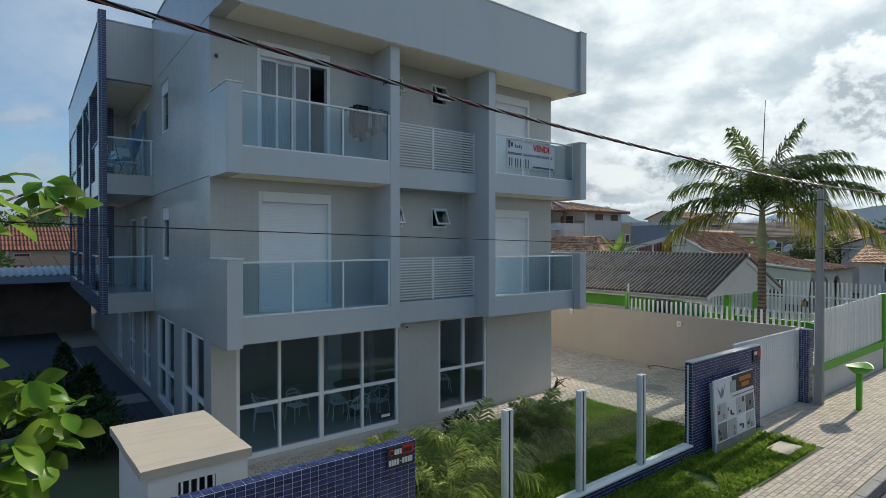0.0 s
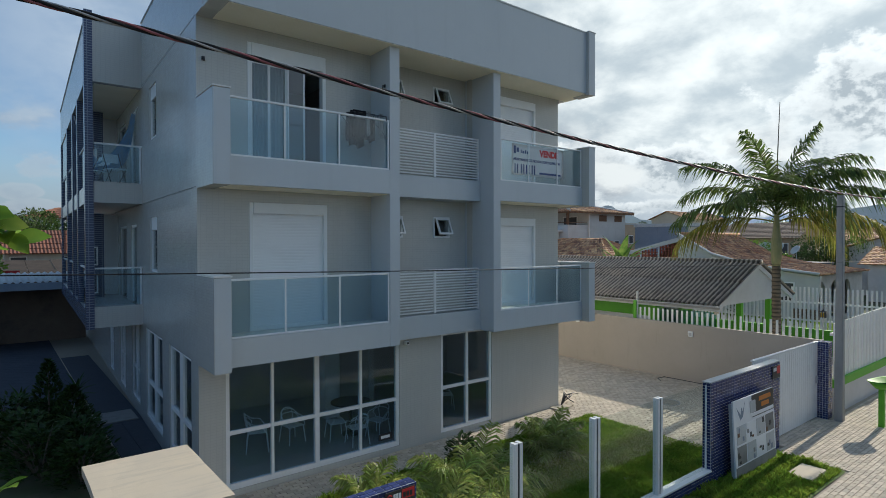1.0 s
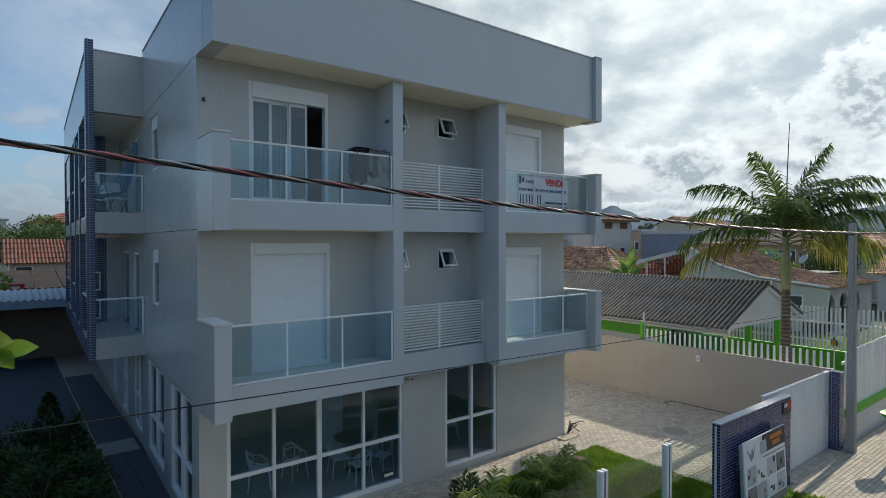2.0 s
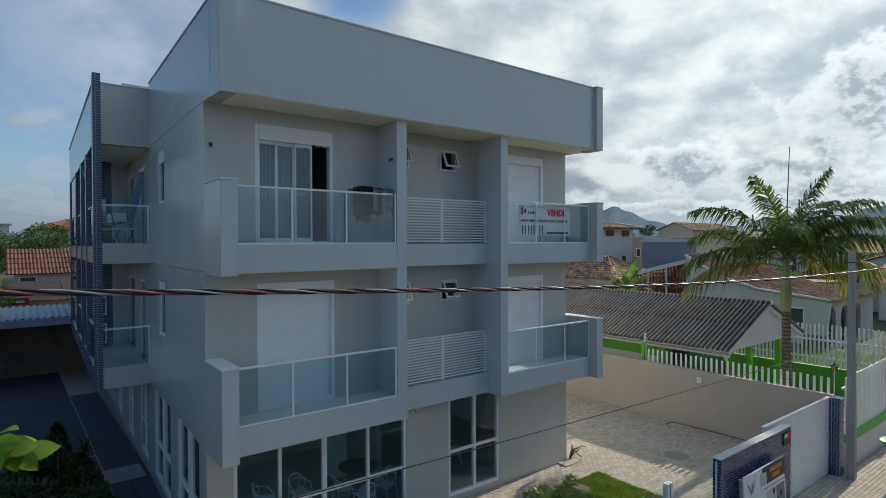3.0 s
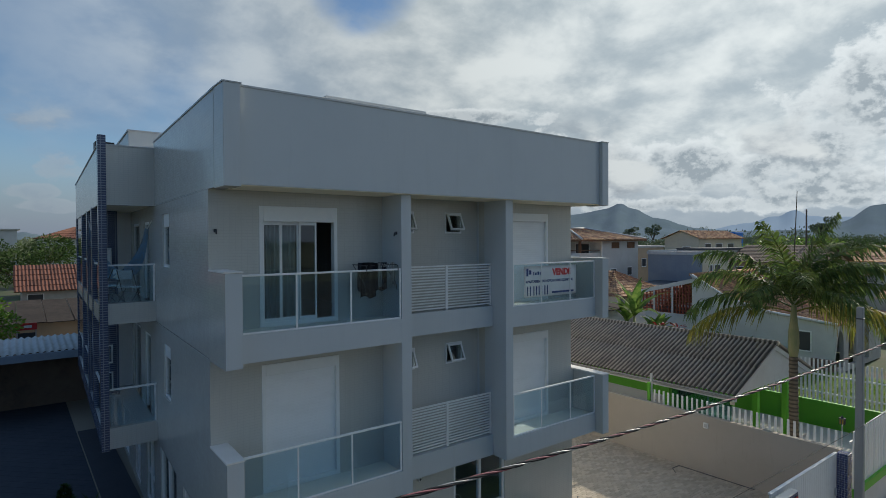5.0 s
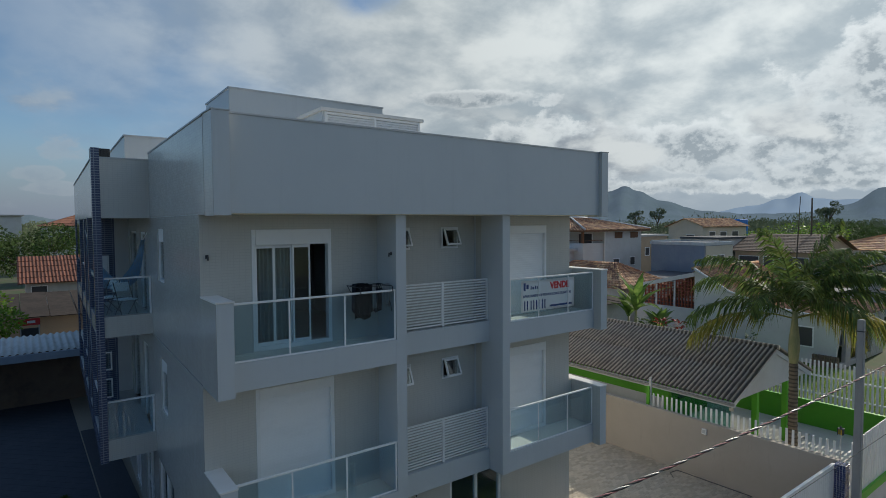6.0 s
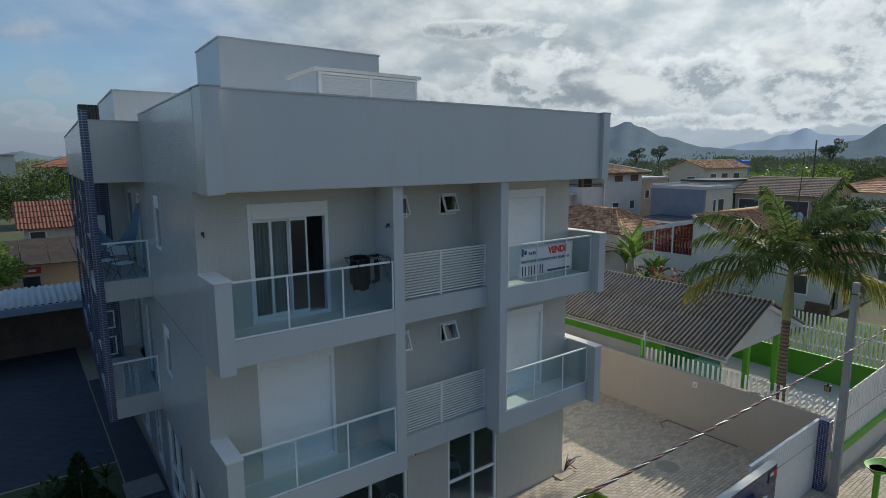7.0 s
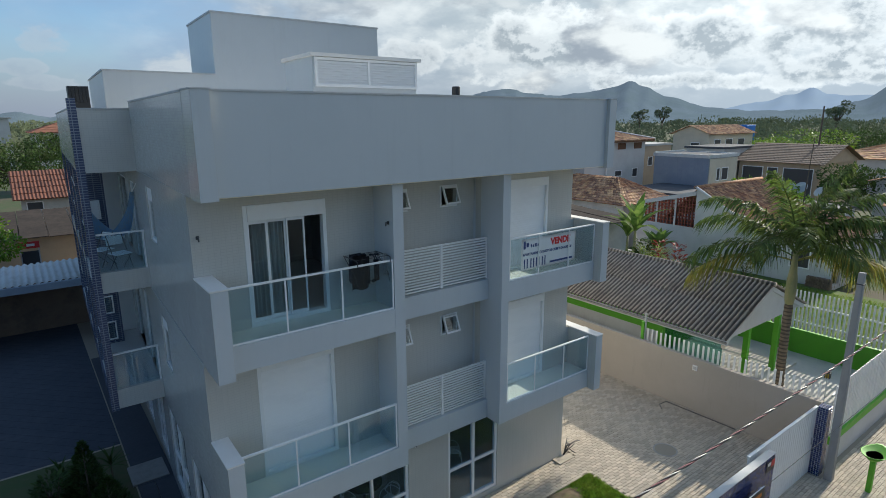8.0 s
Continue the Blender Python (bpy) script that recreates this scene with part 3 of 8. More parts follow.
# ---- ways to make meshes ----
def box(bm, x0, x1, y0, y1, z0, z1, bevel=0.0):
    v = [bm.verts.new(p) for p in ((x0, y0, z0), (x1, y0, z0), (x1, y1, z0), (x0, y1, z0), (x0, y0, z1), (x1, y0, z1), (x1, y1, z1), (x0, y1, z1))]
    f = [bm.faces.new([v[i] for i in q]) for q in ((3, 2, 1, 0), (4, 5, 6, 7), (0, 1, 5, 4), (1, 2, 6, 5), (2, 3, 7, 6), (3, 0, 4, 7))]
    if bevel:
        bmesh.ops.bevel(bm, geom=list({e for q in f for e in q.edges}), offset=bevel, segments=2, affect="EDGES", profile=0.5)
    return v


def boxes(*rows, bevel=0.0):
    bm = bmesh.new()
    for r in rows:
        box(bm, *r, bevel=bevel)
    return bm


def tube(bm, pts, radius, sides=8, closed_ends=True):
    """A round bar along points; radius one number or one for each point."""
    pts = [Vector(p) for p in pts]
    rings = []
    for i, p in enumerate(pts):
        d = (pts[min(i + 1, len(pts) - 1)] - pts[max(i - 1, 0)]).normalized()
        a = d.orthogonal().normalized() if i == 0 else (ref - d * ref.dot(d)).normalized()
        ref = a
        b = d.cross(a)
        r = radius[i] if isinstance(radius, (list, tuple)) else radius
        rings.append([bm.verts.new(p + (a * math.cos(t) + b * math.sin(t)) * r) for t in (2 * math.pi * k / sides for k in range(sides))])
    for q, s in zip(rings, rings[1:]):
        for k in range(sides):
            bm.faces.new((q[k], q[(k + 1) % sides], s[(k + 1) % sides], s[k]))
    if closed_ends:
        bm.faces.new(rings[0][::-1])
        bm.faces.new(rings[-1])
    return bm


def lathe(bm, profile, cx=0.0, cy=0.0, sides=20):
    rings = [[bm.verts.new((cx + r * math.cos(2 * math.pi * k / sides), cy + r * math.sin(2 * math.pi * k / sides), z)) for k in range(sides)] for r, z in profile]
    for q, s in zip(rings, rings[1:]):
        for k in range(sides):
            bm.faces.new((q[k], q[(k + 1) % sides], s[(k + 1) % sides], s[k]))
    bm.faces.new(rings[0][::-1])
    bm.faces.new(rings[-1])
    return bm


def pierced(u0, u1, z0, z1, holes, place):
    """One solid wall with holes (u0, u1, z0, z1). place(u, d, z): the point at run u, depth d (0 or 1) and height z."""
    us = sorted({u0, u1, *(v for h in holes for v in h[:2])})
    zs = sorted({z0, z1, *(min(max(v, z0), z1) for h in holes for v in h[2:])})
    bm = bmesh.new()
    known = {}

    def vert(i, d, k):
        if (i, d, k) not in known:
            known[i, d, k] = bm.verts.new(place(us[i], d, zs[k]))
        return known[i, d, k]

    def solid(i, k):
        if not (0 <= i < len(us) - 1 and 0 <= k < len(zs) - 1):
            return False
        u, z = (us[i] + us[i + 1]) / 2, (zs[k] + zs[k + 1]) / 2
        return not any(a < u < b and c < z < d for a, b, c, d in holes)

    for i in range(len(us) - 1):
        for k in range(len(zs) - 1):
            if not solid(i, k):
                continue
            for d in (0, 1):
                bm.faces.new((vert(i, d, k), vert(i + 1, d, k), vert(i + 1, d, k + 1), vert(i, d, k + 1)))
            for ni, nk, p, q in ((i - 1, k, (i, k), (i, k + 1)), (i + 1, k, (i + 1, k), (i + 1, k + 1)), (i, k - 1, (i, k), (i + 1, k)), (i, k + 1, (i, k + 1), (i + 1, k + 1))):
                if not solid(ni, nk):
                    bm.faces.new((vert(p[0], 0, p[1]), vert(q[0], 0, q[1]), vert(q[0], 1, q[1]), vert(p[0], 1, p[1])))
    return bm


def wall_x(x0, x1, y0, y1, z0, z1, holes=()):
    return pierced(x0, x1, z0, z1, holes, lambda u, d, z: (u, y1 if d else y0, z))


def wall_y(x0, x1, y0, y1, z0, z1, holes=()):
    return pierced(y0, y1, z0, z1, holes, lambda u, d, z: (x1 if d else x0, u, z))


SKEW = 0.04


def skew(bm):
    """The lot is not quite square: the building's depth runs a little off the right angle."""
    for v in bm.verts:
        v.co.x += SKEW * max(0.0, v.co.y - 10.4)
    return bm


def mesh_of(name, bm, material, smooth=False):
    me = bpy.data.meshes.new(name)
    bmesh.ops.recalc_face_normals(bm, faces=bm.faces)
    bm.to_mesh(me)
    bm.free()
    for m in material if isinstance(material, (list, tuple)) else [material]:
        me.materials.append(m)
    if smooth:
        me.polygons.foreach_set("use_smooth", [True] * len(me.polygons))
    return me


def part(name, bm, material, parent, label="", smooth=False, kind=""):
    ob = new(name, mesh_of(name, bm, material, smooth))
    ob.parent = parent
    return tagged(ob, label, kind=kind)


def thing(name, label, category, group="", kind="", at=(0, 0, 0)):
    ob = new(name)
    ob.location = at
    ob.empty_display_size = 0.3
    return tagged(ob, label, category, group, kind)


def whole(name, bm, material, label, category, group="", kind="", smooth=False):
    return tagged(new(name, mesh_of(name, bm, material, smooth)), label, category, group, kind)


def letters(parent, text, size, m, material, name="lettering", label="", bold=0.025):
    """Flat lettering in the built-in font, as a mesh. m: its pose."""
    cu = bpy.data.curves.new(name, "FONT")
    cu.body, cu.size, cu.extrude, cu.align_x, cu.offset = text, size, 0.001, "LEFT", size * bold
    tmp = bpy.data.objects.new(name, cu)
    scene.collection.objects.link(tmp)
    me = bpy.data.meshes.new_from_object(tmp.evaluated_get(bpy.context.evaluated_depsgraph_get()))
    bpy.data.objects.remove(tmp)
    me.materials.clear()
    me.materials.append(material)
    me.transform(m)
    ob = new(name, me)
    ob.parent = parent
    return tagged(ob, label)


# ---- ground, street and lot ----
def build_ground():
    bm = bmesh.new()
    n = 24
    size = 2600
    vs = [[bm.verts.new((size * (2 * (i / n) - 1), size * (2 * (j / n) - 1), -0.46)) for j in range(n + 1)] for i in range(n + 1)]
    for i in range(n):
        for j in range(n):
            bm.faces.new((vs[i][j], vs[i + 1][j], vs[i + 1][j + 1], vs[i][j + 1]))
    whole("ground", bm, M["soil"], "bare soil and rough grass round the houses", "ground", kind="structure")
    whole("road", boxes((-60, 90, -5.2, 3.2, -0.6, -0.42)), M["asphalt"], "grey asphalt street with worn patches", "road", kind="structure")
    bm = bmesh.new()
    x = -20.0
    while x < 60:
        box(bm, x, x + 0.995, 3.2, 3.36, -0.6, -0.19, 0.02)
        x += 1.0
    whole("kerb", bm, M["kerb"], "grey concrete kerb stones along the street", "kerb", kind="structure")
    whole("pavement", boxes((-30, 60, 3.36, 6.3, -0.6, -0.226)), M["sand"], "sand bed under the street paving", "pavement", kind="structure")
    whole("driveway", boxes((-6, 18.1, 6.3, 46, -0.6, -0.026)), M["sand"], "sand bed under the yard paving", "driveway", kind="structure")
    whole("neighbour_yard", boxes((18.25, 36.9, 6.2, 31, -0.6, 0.0)), M["yard_pale"], "pale concrete yard of the neighbouring house", "yard", kind="structure")

    # unseen dark wall added across the street, behind the walk, to cut sky light
    whole("wall_south", boxes((-40, 70, -9.2, -9.0, -0.6, 5.2)), M["stone"], "unseen wall added across the street to cut low sky light", "wall", kind="structure")


build_ground()

# ---- the apartment building ----
X0, X1 = 3.33, 12.65
# DEEP: unseen length added behind the wing so its shadow covers the carport.
FRONT, WALL, MID, DEEP, WDEEP = 10.06, 10.8, 11.08, 40.0, 28.2
L1, L2, TOP = 2.85, 5.85, 9.9

building = thing("apartment_building", "three-storey white tiled apartment building with glass balconies and blue tiled columns", "building")


def bpart(name, bm, mat, parent=None, label="", smooth=False):
    return part(name, skew(bm), mat, parent or building, label, smooth)


def shutter_door(x0, x1, z0, z1, y, open_part=False):
    """A balcony door with a shutter box above; shut, or open over sliding leaves."""
    fr = bpart("door", boxes((x0, x0 + 0.07, y - 0.03, y + 0.12, z0, z1), (x1 - 0.07, x1, y - 0.03, y + 0.12, z0, z1), (x0 + 0.07, x1 - 0.07, y - 0.03, y + 0.12, z0, z0 + 0.08), bevel=0.006), M["alu"], None, "white aluminium balcony door frame")
    hb = 0.28 if open_part else 0.2
    bpart("shutter_box", boxes((x0 + 0.07, x1 - 0.07, y - 0.045, y + 0.12, z1 - hb, z1), bevel=0.008), M["alu"], fr)
    a, b = x0 + 0.07, x1 - 0.07
    if not open_part:
        bm = bmesh.new()
        z, rows = z0 + 0.06, []
        while z < z1 - hb - 0.004:
            top = min(z + 0.05, z1 - hb)
            for dz, dy in ((0.0, 0.0446), (0.006, 0.043), (top - z - 0.006, 0.043), (top - z, 0.0446)):
                rows.append((bm.verts.new((a, y + dy, z + dz)), bm.verts.new((b, y + dy, z + dz))))
            z += 0.055
        for q, r in zip(rows, rows[1:]):
            bm.faces.new((q[0], q[1], r[1], r[0]))
        back = [bm.verts.new(p) for p in ((a, y + 0.06, z0 + 0.06), (b, y + 0.06, z0 + 0.06), (b, y + 0.06, z1 - hb), (a, y + 0.06, z1 - hb))]
        bm.faces.new(back)
        bm.faces.new((rows[0][0], rows[0][1], back[1], back[0]))
        bm.faces.new((rows[-1][0], rows[-1][1], back[2], back[3]))
        bpart("roller_shutter", bm, M["shutter"], fr, "closed white roller shutter")
        return
    w = (b - a) / 4
    for i in range(4):
        xa, xb = a + i * w, a + (i + 1) * w
        yy = y + (0.02 if i in (0, 2) else 0.06)
        if i < 3:
            leaf = bpart("door_leaf", boxes((xa, xa + 0.03, yy, yy + 0.035, z0 + 0.06, z1 - hb), (xb - 0.03, xb, yy, yy + 0.035, z0 + 0.06, z1 - hb), (xa + 0.03, xb - 0.03, yy, yy + 0.035, z0 + 0.06, z0 + 0.14), (xa + 0.03, xb - 0.03, yy, yy + 0.035, z1 - hb - 0.06, z1 - hb)), M["alu"], fr, "white framed sliding glass leaf")
            bpart("door_pane", boxes((xa + 0.031, xb - 0.031, yy + 0.014, yy + 0.02, z0 + 0.141, z1 - hb - 0.061)), M["pane"], fr).visible_shadow = False
    # curtain behind the left leaves
    bm = bmesh.new()
    rows = []
    k = 60
    for j in range(2):
        rows.append([bm.verts.new((a + (b - a) * 0.52 * i / k, y + 0.3 + 0.05 * math.sin(i * 0.95) + 0.02 * math.sin(i * 0.37), z0 + 0.05 if j == 0 else z1 - 0.2)) for i in range(k + 1)])
    for i in range(k):
        bm.faces.new((rows[0][i], rows[0][i + 1], rows[1][i + 1], rows[1][i]))
    bpart("curtain", bm, M["curtain"], fr, "pleated grey-blue curtain", True)


def small_window(x0, x1, z0, z1, y):
    """A top-hung window, its sash tilted out."""
    t = 0.04
    fr = bpart("small_window", boxes((x0, x0 + t, y - 0.02, y + 0.08, z0, z1), (x1 - t, x1, y - 0.02, y + 0.08, z0, z1), (x0 + t, x1 - t, y - 0.02, y + 0.08, z0, z0 + t), (x0 + t, x1 - t, y - 0.02, y + 0.08, z1 - t, z1)), M["alu"], None, "white window frame")
    bm = boxes((x0 + t, x0 + 2 * t, -0.02, 0.02, z0 - z1 + t, -t), (x1 - 2 * t, x1 - t, -0.02, 0.02, z0 - z1 + t, -t), (x0 + 2 * t, x1 - 2 * t, -0.02, 0.02, z0 - z1 + t, z0 - z1 + 2 * t), (x0 + 2 * t, x1 - 2 * t, -0.02, 0.02, -2 * t, -t))
    turn = Matrix.Translation((0, y - 0.03, z1)) @ Matrix.Rotation(radians(-24), 4, "X")
    bm.transform(turn)
    bpart("sash", bm, M["alu"], fr, "white sash tilted open")
    bm = boxes((x0 + 2 * t, x1 - 2 * t, -0.004, 0.004, z0 - z1 + 2 * t, -2 * t))
    bm.transform(turn)
    bpart("pane", bm, M["pane"], fr)


def balcony(x0, x1, zt, rail_z, posts, name="balcony"):
    """Slab with its front, floor, glass, rail and posts."""
    zb = zt - 0.5
    b = bpart(name, boxes((x0, x1, FRONT, WALL, zb, zt - 0.07), (x0, x1, FRONT, FRONT + 0.12, zt - 0.07, zt - 0.035), bevel=0.0), M["front"], None, "smooth white balcony front")
    bpart("balcony_floor", boxes((x0, x1, FRONT + 0.12, WALL, zt - 0.07, zt - 0.055)), M["floor_bal"], b, "beige tiled balcony floor")
    bpart("soffit", boxes((x0 + 0.002, x1 - 0.002, FRONT + 0.1, WALL, zb - 0.012, zb)), M["soffit"], b, "cream painted underside")
    bpart("handrail", boxes((x0, x1, FRONT + 0.02, FRONT + 0.075, rail_z - 0.035, rail_z), bevel=0.008), M["alu"], b, "white aluminium handrail")
    bpart("bottom_rail", boxes((x0, x1, FRONT + 0.025, FRONT + 0.07, zt - 0.033, zt - 0.002), bevel=0.006), M["alu"], b, "white bottom rail")
    for p in posts:
        bpart("post", boxes((p - 0.014, p + 0.014, FRONT + 0.008, FRONT + 0.024, zt - 0.002, rail_z - 0.035)), M["alu"], b)
    ends = [x0] + list(posts) + [x1]
    for p, q in zip(ends, ends[1:]):
        if q - p > 0.1:
            bpart("glass_panel", boxes((p + 0.004, q - 0.004, FRONT + 0.04, FRONT + 0.05, zt, rail_z - 0.037)), M["glass"], b, "clear glass balustrade panel")
    return b


def build_building():
    # ground floor walls, floor and ceiling
    g1, g2 = (3.78, 7.43, 0.1, 2.36), (8.57, 10.15, 0.12, 2.4)
    bpart("front_wall", wall_x(X0, X1, 10.77, 10.97, -0.1, 2.45, (g1, g2)), M["tile"], None, "white tiled ground-floor wall")
    sidewin = [(11.3, 13.22, 0.28, 2.4), (13.95, 15.98, 0.28, 2.4), (16.95, 18.38, 0.28, 2.34), (19.6, 20.9, 0.12, 2.2), (22.4, 23.6, 0.12, 2.2)]
    bpart("side_wall", wall_y(X0, X0 + 0.2, 10.97, DEEP, -0.1, 2.45, sidewin), M["tile"], None, "white tiled side wall")
    bpart("east_wall", boxes((X1 - 0.2, X1, 10.97, DEEP, -0.1, 8.4)), M["tile"])
    bpart("back_wall", boxes((X0, X1 - 0.2, DEEP - 0.2, DEEP, -0.1, 8.4)), M["tile"])
    bpart("ground_floor", boxes((X0 + 0.2, X1 - 0.2, 10.97, DEEP - 0.2, -0.1, 0.1)), M["floor_in"], None, "pale floor tiles of the ground-floor hall")
    bpart("hall_wall", boxes((X0 + 0.2, X1 - 0.2, 15.6, 15.75, 0.1, 2.42)), M["inside"], None, "plain wall at the back of the hall")
    bpart("hall_divider", boxes((7.7, 7.85, 12.6, 15.6, 0.1, 2.42)), M["inside"])
    bpart("hall_pillar", boxes((6.9, 7.3, 13.4, 13.8, 0.1, 2.42)), M["stucco"], None, "white square pillar inside the hall")
    # storey slabs
    for z in (L1, L2):
        bpart("storey_slab", boxes((X0 + 0.002, X1 - 0.002, WALL + 0.02, DEEP - 0.01, z - 0.42, z)), M["stucco"])
    bpart("roof_slab", boxes((X0 + 0.27, X1 - 0.002, 10.3, DEEP - 0.21, 8.42, 8.62)), M["stucco"])
    # window walls of the ground floor
    y = 10.79
    fr = bpart("shop_window", boxes((g1[0], g1[0] + 0.07, y, y + 0.1, g1[2], g1[3]), (g1[1] - 0.07, g1[1], y, y + 0.1, g1[2], g1[3]), (g1[0] + 0.07, g1[1] - 0.07, y, y + 0.1, g1[2], g1[2] + 0.1), (g1[0] + 0.07, g1[1] - 0.07, y, y + 0.1, g1[3] - 0.07, g1[3]), bevel=0.005), M["alu"], None, "white aluminium window frame")
    cuts = [g1[0] + 0.07, 4.63, 5.52, 6.49, g1[1] - 0.07]
    for i, c in enumerate(cuts[1:-1]):
        t = 0.045 if i == 1 else 0.025
        bpart("mullion", boxes((c - t, c + t, y - 0.01, y + 0.09, g1[2] + 0.1, g1[3] - 0.07), bevel=0.005), M["alu"], fr)
    for i in range(4):
        t0 = 0.0 if i == 0 else (0.045 if i == 2 else 0.025)
        t1 = 0.0 if i == 3 else (0.045 if i == 1 else 0.025)
        a, b = cuts[i] + t0, cuts[i + 1] - t1
        bpart("transom", boxes((a, b, y + 0.01, y + 0.08, 1.07, 1.14), bevel=0.004), M["alu"], fr)
        for za, zb in ((g1[2] + 0.1, 1.07), (1.14, g1[3] - 0.07)):
            bpart("window_pane", boxes((a, b, y + 0.04, y + 0.046, za, zb)), M["hall_pane"], fr, "dark reflecting glass").visible_shadow = False
    fr = bpart("tall_window", boxes((g2[0], g2[0] + 0.07, y, y + 0.1, g2[2], g2[3]), (g2[1] - 0.07, g2[1], y, y + 0.1, g2[2], g2[3]), (g2[0] + 0.07, g2[1] - 0.07, y, y + 0.1, g2[2], g2[2] + 0.08), (g2[0] + 0.07, g2[1] - 0.07, y, y + 0.1, g2[3] - 0.07, g2[3]), bevel=0.005), M["alu"], None, "white aluminium window frame")
    bpart("mullion", boxes((9.33, 9.4, y - 0.01, y + 0.09, g2[2] + 0.08, g2[3] - 0.07), bevel=0.005), M["alu"], fr)
    for a, b in ((g2[0] + 0.07, 9.33), (9.4, g2[1] - 0.07)):
        bpart("transom", boxes((a, b, y + 0.01, y + 0.08, 1.1, 1.17), bevel=0.004), M["alu"], fr)
        for za, zb in ((g2[2] + 0.08, 1.1), (1.17, g2[3] - 0.07)):
            bpart("window_pane", boxes((a, b, y + 0.04, y + 0.046, za, zb)), M["hall_pane"], fr, "dark reflecting glass").visible_shadow = False
    # windows in the side wall
    for a, b, c, d in sidewin:
        x = X0 + 0.03
        m = (a + b) / 2
        fr = bpart("side_window", boxes((x, x + 0.08, a, a + 0.08, c, d), (x, x + 0.08, b - 0.08, b, c, d), (x, x + 0.08, m - 0.12, m + 0.12, c, d), (x, x + 0.08, a + 0.08, m - 0.12, c, c + 0.08), (x, x + 0.08, m + 0.12, b - 0.08, c, c + 0.08), (x, x + 0.08, a + 0.08, m - 0.12, 1.08, 1.15), (x, x + 0.08, m + 0.12, b - 0.08, 1.08, 1.15), (x, x + 0.08, a + 0.08, m - 0.12, d - 0.06, d), (x, x + 0.08, m + 0.12, b - 0.08, d - 0.06, d)), M["alu"], None, "white aluminium side window")
        for p, q in ((a + 0.08, m - 0.12), (m + 0.12, b - 0.08)):
            for za, zb in ((c + 0.08, 1.08), (1.15, d - 0.06)):
                bpart("window_pane", boxes((x + 0.035, x + 0.041, p, q, za, zb)), M["pane"], fr).visible_shadow = False
    # upper storeys: front walls with doors, recess in the middle, side wall
    for fl, open_left in ((L1, False), (L2, True)):
        zt = fl + 2.57
        dl, dr = (4.2, 5.73, fl + 0.02, fl + 2.2), (10.2, 11.75, fl + 0.02, fl + 2.22)
        if not open_left:
            dl = (4.22, 5.75, fl + 0.02, fl + 2.34)
        bpart("front_wall", wall_x(X0, 6.98, WALL, WALL + 0.2, fl - 0.42, zt, (dl,)), M["tile"], None, "white tiled balcony wall")
        bpart("front_wall", wall_x(9.55, X1, WALL, WALL + 0.2, fl - 0.42, zt, (dr,)), M["tile"], None, "white tiled balcony wall")
        w1, w2 = (7.24, 7.72, fl + 1.72, fl + 2.2), (8.58, 9.06, fl + 1.72, fl + 2.2)
        bpart("recess_wall", wall_x(6.98, 9.55, MID, MID + 0.2, fl - 0.42, zt, (w1, w2)), M["tile"], None, "white tiled wall of the recess")
        for w in (w1, w2):
            small_window(*w, MID + 0.01)
        shutter_door(*dl, WALL + 0.02, open_left)
        shutter_door(*dr, WALL + 0.02)
        sw = (14.45, 15.3, fl + 0.98 if fl == L2 else fl + 0.95, fl + 2.2)
        bpart("side_wall", wall_y(X0, X0 + 0.2, WALL + 0.2, DEEP, fl - 0.42, zt, (sw, (17.35, 18.35, fl, fl + 2.1), (19.2, 20.6, fl, fl + 2.1))), M["tile"], None, "white tiled side wall")
        x = X0 + 0.03
        fr = bpart("side_window", boxes((x, x + 0.07, sw[0], sw[0] + 0.06, sw[2], sw[3]), (x, x + 0.07, sw[1] - 0.06, sw[1], sw[2], sw[3]), (x, x + 0.07, sw[0] + 0.06, sw[1] - 0.06, sw[2], sw[2] + 0.06), (x, x + 0.07, sw[0] + 0.06, sw[1] - 0.06, sw[3] - 0.3, sw[3])), M["alu"], None, "white framed side window with shutter box")
        bpart("pane", boxes((x + 0.03, x + 0.036, sw[0] + 0.06, sw[1] - 0.06, sw[2] + 0.06, sw[3] - 0.3)), M["pane"], fr)
        for a, b in ((17.35, 18.35), (19.2, 20.6)):
            fr = bpart("wing_door", boxes((x, x + 0.08, a, a + 0.07, fl, fl + 2.1), (x, x + 0.08, b - 0.07, b, fl, fl + 2.1), (x, x + 0.08, a + 0.07, b - 0.07, fl + 2.03, fl + 2.1)), M["alu"], None, "white framed glass door")
            bpart("pane", boxes((x + 0.03, x + 0.036, a + 0.07, b - 0.07, fl, fl + 2.03)), M["pane"], fr)
        # rooms behind
        bpart("room_wall", boxes((X0 + 0.2, X1 - 0.2, 15.0, 15.12, fl, zt)), M["inside"])
        bpart("room_wall", boxes((7.1, 7.22, WALL + 0.5, 15.0, fl, zt)), M["inside"])
    # pillars of the front
    for a, b in ((6.75, 6.98), (9.55, 9.77)):
        bpart("front_pillar", boxes((a, b, FRONT - 0.004, MID, 2.415, 8.325)), M["front"], None, "smooth white upright between the balconies")
    # balconies
    for zt, rz in ((2.92, 3.87), (5.92, 6.87)):
        balcony(3.6, 6.75, zt, rz, (4.6, 5.65, 6.72))
        balcony(9.77, 12.75, zt, rz, (9.8, 10.73, 11.77, 12.72))
        # recess slab and louvred screen
        bpart("recess_slab", boxes((6.98, 9.55, 10.5, MID, zt - 0.5, zt - 0.03)), M["front"])
